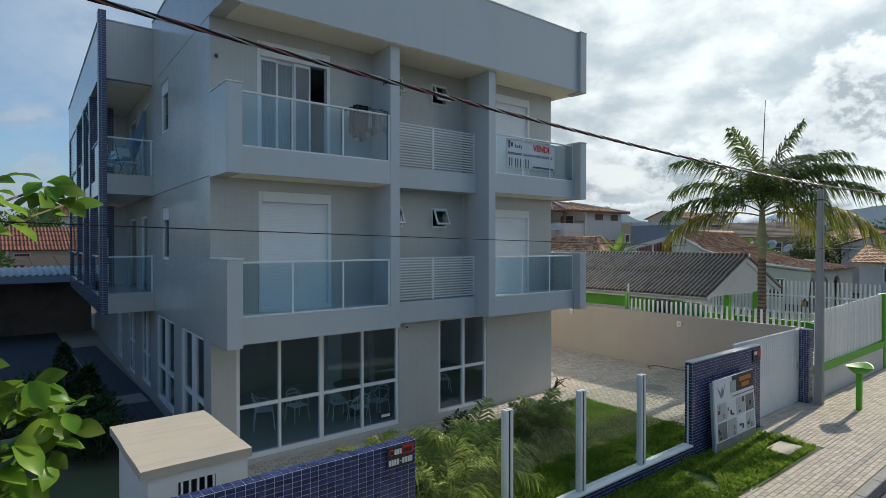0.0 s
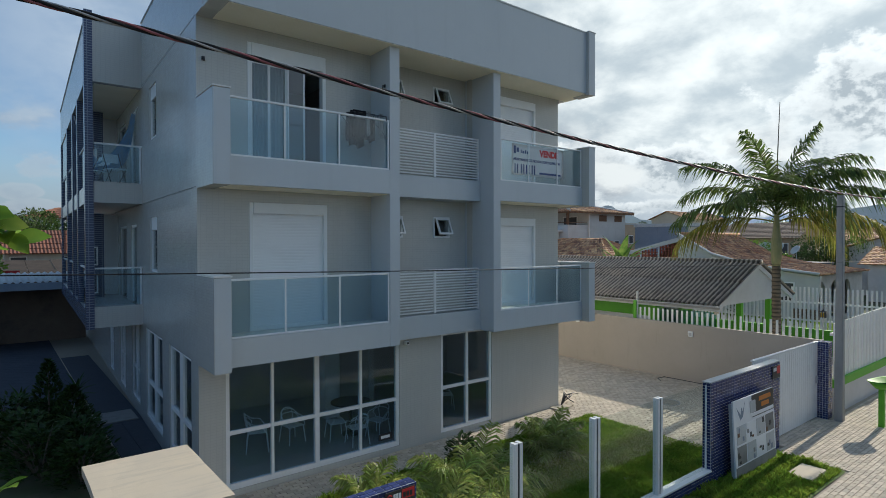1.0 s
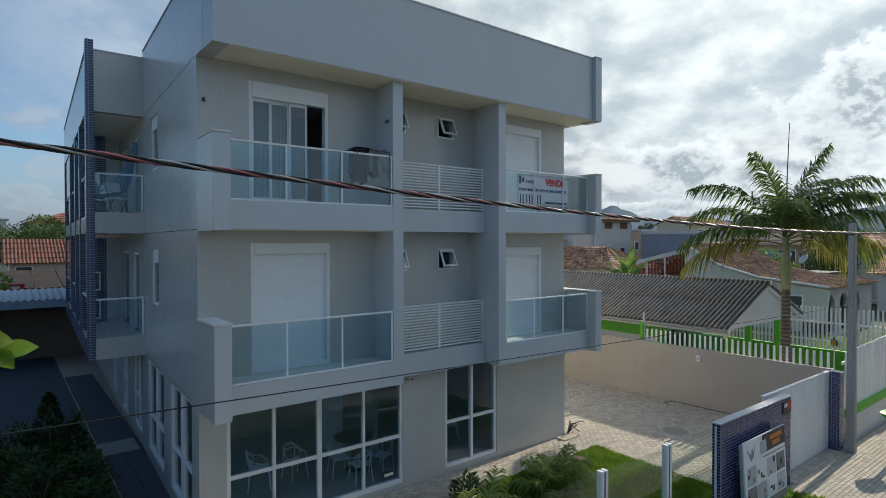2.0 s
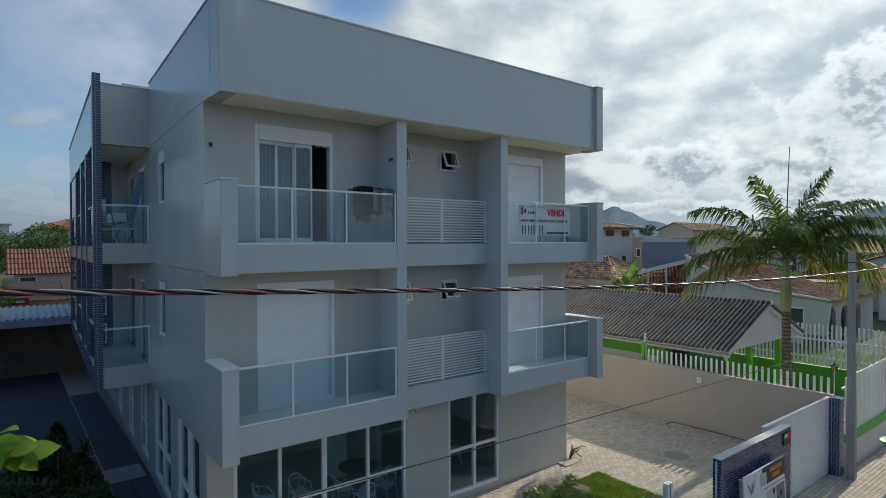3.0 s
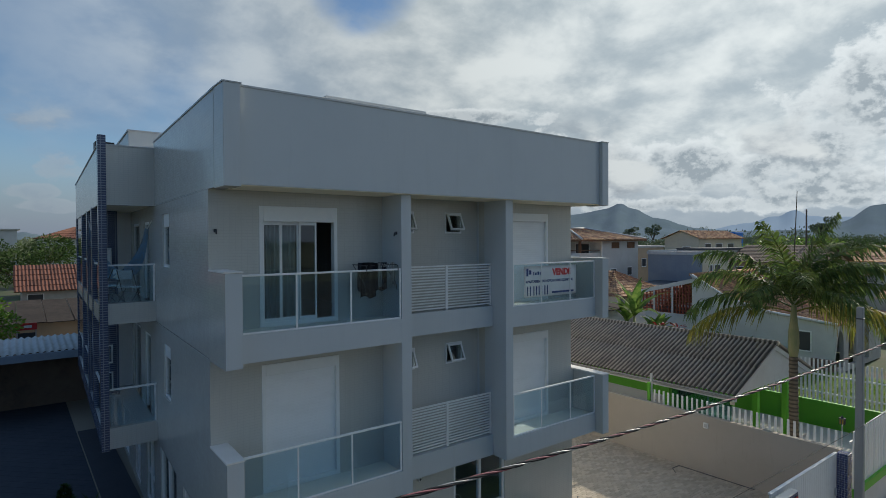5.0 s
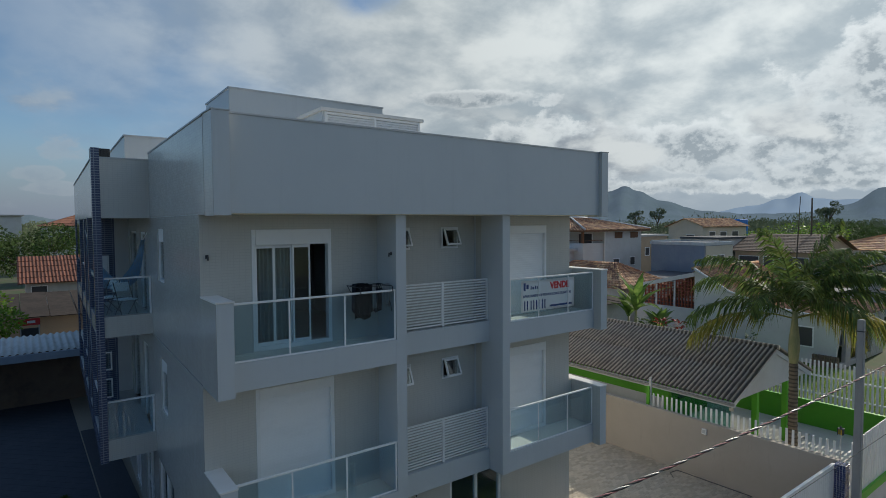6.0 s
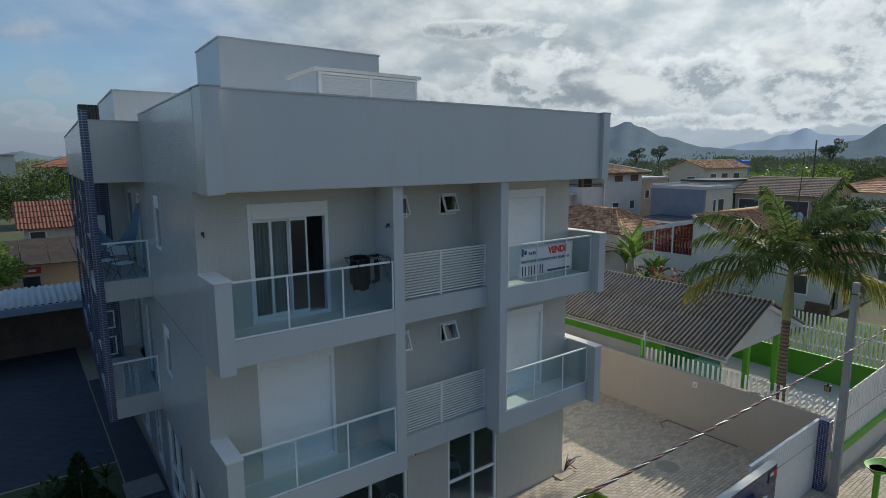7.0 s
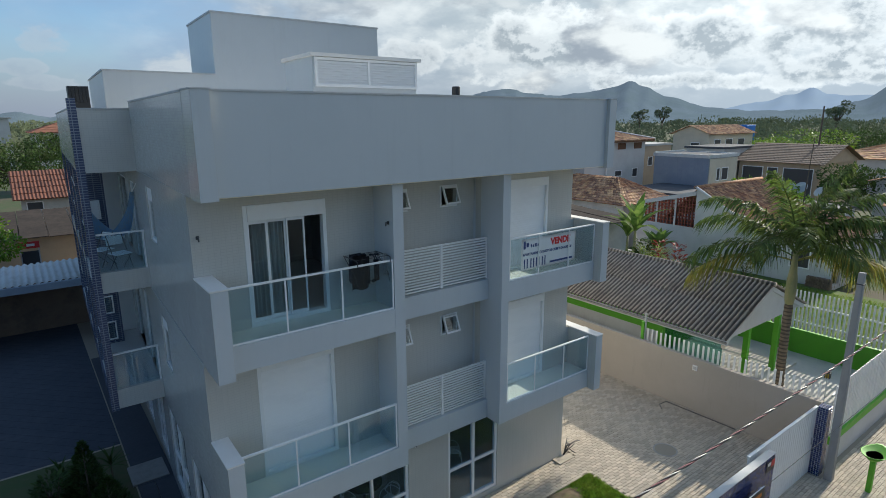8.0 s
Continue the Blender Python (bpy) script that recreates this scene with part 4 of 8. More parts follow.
        fr = bpart("louvre_screen", boxes((6.985, 7.02, 10.56, 10.6, zt - 0.02, rz), (9.51, 9.545, 10.56, 10.6, zt - 0.02, rz), (8.23, 8.28, 10.56, 10.6, zt - 0.02, rz), (7.02, 8.23, 10.56, 10.6, rz - 0.03, rz), (8.28, 9.51, 10.56, 10.6, rz - 0.03, rz)), M["alu"], None, "white aluminium louvred screen")
        k = 15
        for i in range(k):
            z = zt - 0.01 + (rz - zt - 0.04) * (i + 0.35) / k
            for a, b in ((7.02, 8.23), (8.28, 9.51)):
                bm = boxes((a, b, 10.566, 10.592, z, z + 0.029), bevel=0.004)
                bpart("slat", bm, M["alu"], fr)
        # cheek walls with their front fins
        for a, b, s in ((X0, 3.6, -1), (12.75, 13.0, 1)):
            ch = bpart("cheek_wall", boxes((a, b, 9.84, WALL if s < 0 else 11.3, zt - 0.53, rz + 0.04)), M["tile"], None, "white tiled cheek wall at the balcony's end")
            bpart("fin_face", boxes((a + 0.004, b - 0.004, 9.834, 9.84, zt - 0.526, rz + 0.036)), M["front"], ch, "smooth front face of the cheek wall")
            bpart("coping", boxes((a - 0.012, b + 0.012, 9.822, WALL if s < 0 else 11.3, rz + 0.044, rz + 0.07)), M["stucco"], ch, "pale stone coping")
        bpart("cheek_link", boxes((X1, 12.75, WALL, 11.3, zt - 0.5, rz + 0.04)), M["tile"])
    # parapet storey
    bpart("parapet", boxes((3.6, 12.75, 9.93, 10.3, 8.325, TOP - 0.02)), M["front"], None, "plain white parapet front")
    bpart("parapet_soffit", boxes((3.6, 12.75, 10.3, WALL, 8.335, 8.42)), M["soffit"], None, "cream painted ceiling over the balconies")
    bpart("parapet_underside", boxes((X0 + 0.012, 12.99, 9.95, WALL - 0.002, 8.311, 8.323)), M["soffit"], None, "cream painted underside of the parapet")
    bpart("recess_soffit", boxes((6.98, 9.55, WALL, MID, 8.335, 8.42)), M["soffit"])
    for a, b in ((X0, 3.6), (12.75, 13.0)):
        fin = bpart("parapet_fin", boxes((a, b, 9.84, 10.35, 8.285, TOP)), M["tile"], None, "projecting white tiled fin")
        bpart("fin_face", boxes((a + 0.004, b - 0.004, 9.834, 9.84, 8.289, TOP - 0.004)), M["front"], fin, "smooth front face of the fin")
    bpart("parapet", boxes((X0 - 0.004, X0 + 0.27, 10.35, 10.82, 8.3, TOP - 0.02), (X0 - 0.004, X0 + 0.27, 10.82, 16.4, 8.32, TOP - 0.02)), M["tile"], None, "white tiled side parapet")
    bpart("parapet", boxes((12.75, 13.0, 10.35, DEEP, 8.32, TOP - 0.02)), M["tile"])
    bpart("parapet_link", boxes((X1, 12.75, 10.8, DEEP, 8.36, 8.6)), M["soffit"])
    bpart("parapet", boxes((X0, 12.75, DEEP - 0.2, DEEP, 8.62, TOP - 0.02)), M["tile"])
    bpart("parapet_cap", boxes((3.585, 12.765, 9.915, 10.32, TOP - 0.02, TOP + 0.012)), M["cap"], None, "grey metal parapet cap")
    bpart("parapet_cap", boxes((X0 - 0.02, X0 + 0.29, 10.36, 16.38, TOP - 0.02, TOP + 0.012)), M["cap"], None, "grey metal parapet cap")
    for a, b in ((X0, 3.6), (12.75, 13.0)):
        bpart("fin_cap", boxes((a - 0.015, b + 0.015, 9.825, 10.355, TOP, TOP + 0.02)), M["cap"])
    for z in (8.306, 5.408):
        bpart("wall_joint", boxes((X0 - 0.006, X0 + 0.05, 10.83, 16.39, z + 0.004, z + 0.01)), M["cap"], None, "thin grey joint in the tiling")
    # wing with open balconies and blue tiled columns
    wx, wy, WTOP = 2.12, 16.4, TOP - 0.16
    bpart("wing_parapet", boxes((wx + 0.17, X0 + 0.27, wy, wy + 0.2, 8.3, WTOP - 0.02), (wx + 0.02, wx + 0.22, wy + 0.2, WDEEP, 8.32, WTOP - 0.02)), M["tile"], None, "white tiled parapet of the wing")
    bpart("parapet_cap", boxes((wx + 0.16, X0 + 0.3, wy - 0.015, wy + 0.22, WTOP - 0.02, WTOP + 0.012), (wx, wx + 0.24, wy + 0.22, WDEEP, WTOP - 0.02, WTOP + 0.012)), M["cap"])
    bpart("wing_ceiling", boxes((wx + 0.22, X0, wy + 0.2, WDEEP, 8.34, 8.46)), M["soffit"])
    for z in (L1, L2):
        bpart("wing_slab", boxes((wx + 0.17, X0, wy, wy + 0.3, z - 0.42, z + 0.08), (wx + 0.03, X0, wy + 0.3, WDEEP, z - 0.42, z)), M["tile"], None, "white tiled slab edge of the wing")
        if z == L1:
            bpart("blue_band", boxes((wx + 0.012, wx + 0.027, wy + 0.32, WDEEP, z - 0.42, z)), M["blue_far"], None, "band of dark blue mosaic along the slab edge")
        b = bpart("wing_balustrade", boxes((wx + 0.19, X0, wy + 0.04, wy + 0.09, z + 0.98, z + 1.02)), M["alu"], None, "white handrail over a glass panel")
        bpart("post", boxes((X0 - 0.05, X0 - 0.01, wy + 0.045, wy + 0.085, z + 0.08, z + 0.98)), M["alu"], b)
        bpart("glass_panel", boxes((wx + 0.2, X0 - 0.05, wy + 0.06, wy + 0.068, z + 0.1, z + 0.98)), M["glass"], b)
        # side of the wing: glass, panels and columns
        for a, e in ((16.6, 18.9), (21.4, 23.7), (24.3, 27.6)):
            s = bpart("side_rail", boxes((wx + 0.05, wx + 0.1, a, e, z + 0.98, z + 1.02)), M["alu"])
            bpart("glass_panel", boxes((wx + 0.07, wx + 0.078, a, e, z + 0.02, z + 0.98)), M["glass"], s)
        bpart("wing_window", boxes((wx + 0.04, wx + 0.07, 24.3, 27.6, z + 1.05, z + 2.45)), M["pane"], None, "dark window band")
        bpart("wing_back_wall", boxes((wx + 0.2, X0, 21.2, 21.35, z, z + 2.5)), M["stucco"])
    bpart("blue_column", boxes((wx, wx + 0.17, wy - 0.02, wy + 0.3, 2.4, TOP + 0.06)), M["blue_far"], None, "slim column clad in dark blue mosaic tiles")
    for a in (18.95, 21.0, 23.8, 27.7):
        bpart("blue_column", boxes((wx + 0.01, wx + 0.17, a, a + 0.4, 2.43, 8.36)), M["blue_far"], None, "column clad in dark blue mosaic tiles")
    for z in (L1, L2):
        pan = bpart("blue_panel", boxes((wx + 0.17, wx + 0.74, 20.2, 20.4, z + 0.002, z + 2.48)), M["blue_far"], None, "panel of dark blue mosaic at the back of the balcony")
        for za, zb in ((z + 0.95, z + 1.5), (z + 0.12, z + 0.7)) if z == L1 else ((z + 0.83, z + 1.38),):
            bpart("window_frame", boxes((wx + 0.32, wx + 0.36, 20.17, 20.2, za, zb), (wx + 0.54, wx + 0.58, 20.17, 20.2, za, zb), (wx + 0.36, wx + 0.54, 20.17, 20.2, za, za + 0.04), (wx + 0.36, wx + 0.54, 20.17, 20.2, zb - 0.04, zb)), M["alu"], pan, "small white window frame")
            bpart("window_pane", boxes((wx + 0.362, wx + 0.538, 20.185, 20.197, za + 0.042, zb - 0.042)), M["pane" if z == L1 else "shutter"], pan)
    # roof structures
    t = bpart("stair_tower", boxes((6.5, 12.65, 21.0, 24.4, 8.62, 12.82)), M["front"], None, "plain pale roof tower for the water tank")
    bpart("cap", boxes((6.47, 12.68, 20.97, 24.43, 12.82, 12.88)), M["cap"], t)
    t = bpart("roof_box", boxes((3.28, 6.5, 21.0, 26.5, 8.62, 10.9)), M["front"], None, "low pale box on the roof")
    bpart("cap", boxes((3.25, 6.5, 20.97, 26.53, 10.9, 10.95)), M["cap"], t)
    t = bpart("louvre_housing", boxes((6.75, 9.55, 13.5, 15.2, 8.62, 10.85)), M["front"], None, "pale roof housing with white louvres")
    bpart("cap", boxes((6.68, 9.66, 13.4, 15.3, 10.85, 10.93)), M["stucco"], t)
    bpart("louvre_frame", boxes((6.8, 6.86, 13.44, 13.5, 10.2, 10.84), (9.5, 9.56, 13.44, 13.5, 10.2, 10.84), (6.86, 9.5, 13.44, 13.5, 10.2, 10.26), (6.86, 9.5, 13.44, 13.5, 10.78, 10.84), (8.15, 8.21, 13.44, 13.5, 10.26, 10.78)), M["alu"], t)
    for i in range(9):
        for a, b in ((6.86, 8.15), (8.21, 9.5)):
            bm = boxes((a, b, -0.03, 0.03, -0.004, 0.004))
            bm.transform(Matrix.Translation((0, 13.47, 10.29 + i * 0.056)) @ Matrix.Rotation(radians(64), 4, "X"))
            bpart("slat", bm, M["alu"], t)
    bm = lathe(bmesh.new(), [(0.12, 8.6), (0.12, 10.34), (0.1, 10.36)], 11.38, 14.2, 14)
    bpart("roof_vent", bm, M["black"], None, "black round vent pipe")


build_building()

tank = thing("roof_chimney", "black ribbed vent box on the roof of the wing", "vent")
part("box", boxes((2.75, 3.25, 20.52, 20.96, 8.46, 10.42)), M["black"], tank)
for i in range(6):
    part("rib", boxes((2.745 + i * 0.087, 2.805 + i * 0.087, 20.49, 20.517, 9.97, 10.41), bevel=0.004), M["black"], tank)


# ---- many small pieces at once ----
def joined(name, verts, faces, material, label, category, parent=None, kind="stuff", smooth=False):
    me = bpy.data.meshes.new(name)
    me.from_pydata(verts, [], faces)
    for m in material if isinstance(material, (list, tuple)) else [material]:
        me.materials.append(m)
    if smooth:
        me.polygons.foreach_set("use_smooth", [True] * len(me.polygons))
    ob = new(name, me)
    ob.parent = parent
    return tagged(ob, label, category if parent is None else "", kind=kind)


BLOCK = ((0, 1, 5, 4), (1, 2, 6, 5), (2, 3, 7, 6), (3, 0, 4, 7), (4, 5, 6, 7))


def add_block(verts, faces, c, ux, uy, uz, chamfer=0.12):
    """A small block with sloped edges: centre of its base, half sizes along two ways, and its height."""
    n = len(verts)
    c, ux, uy, uz = Vector(c), Vector(ux), Vector(uy), Vector(uz)
    for s, h in ((1, 0), (1 - chamfer, 1)):
        for a, b in ((-1, -1), (1, -1), (1, 1), (-1, 1)):
            verts.append(tuple(c + ux * a * s + uy * b * s + uz * h))
    faces.extend(tuple(n + i for i in f) for f in BLOCK)


def block_mesh(name, ux, uy, uz, material, chamfer=0.12):
    v, f = [], []
    add_block(v, f, (0, 0, 0), ux, uy, uz, chamfer)
    me = bpy.data.meshes.new(name)
    me.from_pydata(v, [], f)
    me.materials.append(material)
    return me


# ---- boundary of the lot ----
def tiled_wall(name, label, x0, x1, y0, y1, z0, z1, singles=0, single_from=0.0, cover_top=True, ends=True):
    """A wall with small blue tiles on its front, top and ends over white grout."""
    w = whole(name, boxes((x0, x1, y0, y1, z0, z1)), M["grout"], label, "wall", kind="structure")
    tw, th, gap = 0.094, 0.05, 0.008
    verts, faces, spots = [], [], []
    nx, nz, ny = int((x1 - x0) / (tw + gap)), int((z1 - z0) / (th + gap)), max(1, int((y1 - y0) / (th + gap)))
    px, pz, py = (x1 - x0) / nx, (z1 - z0) / nz, (y1 - y0) / ny
    hx, hz = Vector((px / 2 - gap / 2, 0, 0)), Vector((0, 0, pz / 2 - gap / 2))
    count = 0
    for j in range(nz - 1, -1, -1):
        for i in range(nx - 1, -1, -1):
            c = Vector((x0 + px * (i + 0.5), y0, z0 + pz * (j + 0.5)))
            if count < singles and c.x >= single_from:
                spots.append(c)
                count += 1
            else:
                add_block(verts, faces, c, hx, hz, (0, -0.006 - 0.002 * random.random(), 0), 0.05)
    if cover_top:
        for i in range(nx):
            for k in range(ny):
                add_block(verts, faces, (x0 + px * (i + 0.5), y0 + py * (k + 0.5), z1), hx, (0, py / 2 - gap / 2, 0), (0, 0, 0.006), 0.05)
    if ends:
        for j in range(nz):
            for k in range(ny):
                for x, s in ((x0, -1), (x1, 1)):
                    add_block(verts, faces, (x, y0 + py * (k + 0.5), z0 + pz * (j + 0.5)), (0, py / 2 - gap / 2, 0), hz, (s * 0.006, 0, 0), 0.05)
    joined("tile_field", verts, faces, M["blue_stuff"], "dark blue ceramic tiles", "", w)
    if spots:
        me = block_mesh("tile", hx, hz, (0, -0.007, 0), M["blue"], 0.05)
        for c in spots:
            ob = new("tile", me)
            ob.location, ob.parent = c, w
    return w


def build_front():
    tiled_wall("boundary_wall_west", "low front wall clad in small dark blue tiles with white joints", -0.4, 4.42, 5.98, 6.13, -0.4, 1.715, 300, 3.0)
    tiled_wall("boundary_wall_base", "low blue tiled plinth under the glass fence", 4.43, 11.4, 5.98, 6.13, -0.4, 0.04, 0, 0, False, False)
    tiled_wall("boundary_wall_east", "tall front wall clad in dark blue mosaic beside the gate", 11.4, 14.62, 5.98, 6.14, -0.4, 1.74)
    tiled_wall("gate_pier", "slim pier clad in blue tiles", 17.8, 18.1, 6.0, 6.25, -0.4, 1.8)
    tagged(whole("coping", boxes((4.42, 11.4, 5.95, 6.16, 0.04, 0.075), bevel=0.006), M["white"], "white coping of the plinth", "coping", kind="structure"))
    whole("coping", boxes((11.38, 14.64, 5.97, 6.15, 1.748, 1.765), bevel=0.004), M["cap"], "grey coping on the blue wall", "coping", kind="structure")
    # glass fence
    fence = thing("glass_fence", "clear glass fence between white aluminium posts on blue plinth", "fence", at=(0, 0, 0))
    post_x = (6.15, 7.88, 9.67)
    for x in post_x:
        p = part("post", boxes((x - 0.075, x - 0.02, 6.01, 6.11, 0.075, 1.755), (x + 0.02, x + 0.075, 6.01, 6.11, 0.075, 1.755), (x - 0.02, x + 0.02, 6.04, 6.08, 0.075, 1.74)), M["alu"], fence, "white aluminium double post")
        part("gasket", boxes((x - 0.019, x + 0.019, 6.02, 6.039, 0.08, 1.74)), M["black"], p)
    part("end_profile", boxes((11.36, 11.385, 6.045, 6.075, 0.075, 1.7)), M["alu"], fence)
    ends = (4.44,) + post_x + (11.34,)
    for a, b in zip(ends, ends[1:]):
        part("glass_panel", boxes((a + 0.078, b - 0.078, 6.055, 6.063, 0.078, 1.72)), M["clear"], fence, "clear glass panel")
    # gate
    gate = thing("sliding_gate", "white metal sliding gate with fine upright ribs", "gate")
    part("gate_panel", boxes((13.88, 17.76, 6.24, 6.275, -0.19, 1.78)), M["white"], gate)
    part("top_rail", boxes((13.86, 17.78, 6.22, 6.295, 1.78, 1.82), bevel=0.006), M["white"], gate)
    for i in range(30):
        x = 13.95 + i * 0.13
        part("rib", boxes((x, x + 0.012, 6.237, 6.24, -0.18, 1.77)), M["white"], gate)
    part("gate_handle", boxes((17.62, 17.66, 6.19, 6.232, 0.72, 0.92), bevel=0.008), M["cap"], gate)
    # beige wall towards the neighbour
    w = whole("wall_east", boxes((18.1, 18.26, 6.26, 46, -0.4, 1.8)), M["beige"], "beige plastered boundary wall with stains", "wall", kind="structure")
    for y in (9.9, 14.35):
        lamp = thing("wall_lamp", "small square white lamp on the beige wall", "lamp", "lamps on the beige wall")
        part("housing", boxes((18.05, 18.098, y - 0.08, y + 0.08, 1.42, 1.6), bevel=0.015), M["white"], lamp)
        part("lens", boxes((18.043, 18.05, y - 0.045, y + 0.045, 1.46, 1.56)), M["cap"], lamp)
    whole("wall_back", boxes((4.5, 18.1, 45.8, 46, -0.4, 2.6)), M["beige"], "beige plastered wall at the back of the yard", "wall", kind="structure")
    # Out-of-view wall added only to darken the yard.
    whole("wall_west", boxes((-9.2, -9.0, 6.2, 29.5, -0.4, 4.2)), M["stone"], "unseen wall added along the yard to block low sky light", "wall", kind="structure")
    # meter housing with its slab
    box_ = thing("meter_housing", "plastered meter cupboard with a weathered concrete lid", "cupboard")
    body = part("body", boxes((1.52, 1.6, 6.8, 8.5, -0.1, 1.7), (2.5, 2.58, 6.8, 8.5, -0.1, 1.7), (1.6, 2.5, 8.42, 8.5, -0.1, 1.7), (1.6, 1.82, 6.8, 6.9, -0.1, 1.7), (2.22, 2.5, 6.8, 6.9, -0.1, 1.7), (1.82, 2.22, 6.8, 6.9, -0.1, 0.6), (1.82, 2.22, 6.8, 6.9, 1.58, 1.7)), M["stucco"], box_, "pale plastered sides")
    bm = boxes((1.44, 2.62, 6.76, 8.66, 1.7, 1.8))
    bmesh.ops.subdivide_edges(bm, edges=bm.edges, cuts=6, use_grid_fill=True)
    for v in bm.verts:
        v.co += noise.noise_vector(v.co * 3.1) * 0.008
    part("lid", bm, M["lid"], box_, "stained beige concrete lid")
    for i in range(5):
        x = 1.85 + i * 0.085
        part("bar", boxes((x, x + 0.022, 6.81, 6.835, 0.6, 1.58)), M["white"], box_, "white vertical bar")
    # Dark panel added behind the bars so the opening reads dark.
    part("inside_panel", boxes((1.6, 2.5, 7.2, 7.25, 0.0, 1.68)), M["dark_grey"], box_)


build_front()


def sign_plate():
    s = thing("security_sign", "small black and red sign fixed to the blue tiled wall", "sign")
    part("plate", boxes((3.98, 4.38, 5.95, 5.962, 1.44, 1.7)), M["ink"], s, "black plate")
    part("red_field", boxes((4.2, 4.37, 5.944, 5.949, 1.585, 1.69)), M["red"], s)
    bm = bmesh.new()
    tube(bm, [(4.035 + 0.03 * math.cos(a), 5.945, 1.635 + 0.035 * math.sin(a)) for a in (0.5 + k * 0.42 for k in range(13))], 0.007, 5)
    part("round_mark", bm, M["red"], s)
    for i in range(3):
        part("printed_bar", boxes((4.085 + i * 0.037, 4.113 + i * 0.037, 5.944, 5.949, 1.6, 1.665)), M["white"], s, "white letter-sized bar")
    for i in range(3):
        part("printed_bar", boxes((4.215 + i * 0.045, 4.247 + i * 0.045, 5.938, 5.943, 1.605, 1.66)), M["ink"], s, "dark letter-sized bar")
    for i in range(9):
        if i != 4:
            part("printed_bar", boxes((4.0 + i * 0.04, 4.03 + i * 0.04, 5.944, 5.949, 1.475, 1.545)), M["white"], s, "white bar in place of a digit")
    part("printed_bar", boxes((4.162, 4.188, 5.944, 5.949, 1.503, 1.515)), M["white"], s)


sign_plate()


def sale_board():
    """The board leans on the blue wall; drawn upright, then set in place."""
    s = thing("sale_board", "printed real estate board leaning before the blue wall", "sign", at=(0, 0, 0))
    m = Matrix.Translation((11.92, 5.72, -0.22)) @ Matrix.Rotation(radians(-3), 4, "X")

    def p(name, rows, mat, label=""):
        bm = boxes(*rows)
        bm.transform(m)
        return part(name, bm, mat, s, label)

    p("panel", [(0, 1.88, 0, 0.03, 0.05, 1.55)], M["banner"], "white printed panel")
    p("leg", [(0.0, 0.05, 0.03, 0.09, 0, 1.5)], M["cap"])
    p("leg", [(1.83, 1.88, 0.03, 0.09, 0, 1.5)], M["cap"])
    p("dark_field", [(0.82, 1.87, -0.004, -0.001, 1.1, 1.54)], M["ink"])
    p("green_mark", [(0.72, 0.98, -0.009, -0.005, 1.2, 1.44)], M["corr_light"])
    for i, (a, b) in enumerate(((1.15, 1.72), (1.25, 1.62))):
        p("orange_bar", [(a, b, -0.009, -0.005, 1.38 - i * 0.13, 1.47 - i * 0.13)], M["orange"], "orange bar of unreadable words")
    p("white_bar", [(0.75, 1.84, -0.009, -0.005, 1.12, 1.19)], M["banner"])
    bm = bmesh.new()
    v = [bm.verts.new(q) for q in ((0.12, -0.004, 1.42), (0.3, -0.004, 1.25), (0.34, -0.004, 1.4), (0.4, -0.004, 1.3), (0.52, -0.004, 1.5), (0.4, -0.004, 1.2), (0.28, -0.004, 1.14))]
    bm.faces.new(v)
    bm.transform(m)
    part("bird_shape", bm, M["house_grey"], s, "grey-blue winged shape")
    rng = random.Random(4)
    for i in range(4):
        for j in range(2):
            a, c = 0.1 + i * 0.44, 0.28 + j * 0.4
            p("picture_field", [(a, a + 0.4, -0.004, -0.001, c, c + 0.36)], M[("stone", "corr_light", "banner", "house_white")[(i + j) % 4]], "pale printed picture field")
            for k in range(3):
                x, z = a + rng.random() * 0.3, c + rng.random() * 0.25
                p("printed_shape", [(x, x + 0.05 + rng.random() * 0.05, -0.009, -0.005, z, z + 0.04 + rng.random() * 0.07)], M[rng.choice(("ink", "wood", "house_grey", "stone", "corr_light"))])
    p("grey_foot", [(0.02, 1.86, -0.004, -0.001, 0.06, 0.25)], M["stone"])


sale_board()

# small plate at the end of the tall blue wall
s = thing("alarm_sign", "small black and red plate on the blue wall", "sign")
part("plate", boxes((14.18, 14.58, 5.955, 5.965, 1.4, 1.68)), M["ink"], s)
part("red_field", boxes((14.4, 14.57, 5.948, 5.953, 1.5, 1.67)), M["red"], s)
part("printed_bar", boxes((14.22, 14.38, 5.948, 5.953, 1.56, 1.64)), M["white"], s)


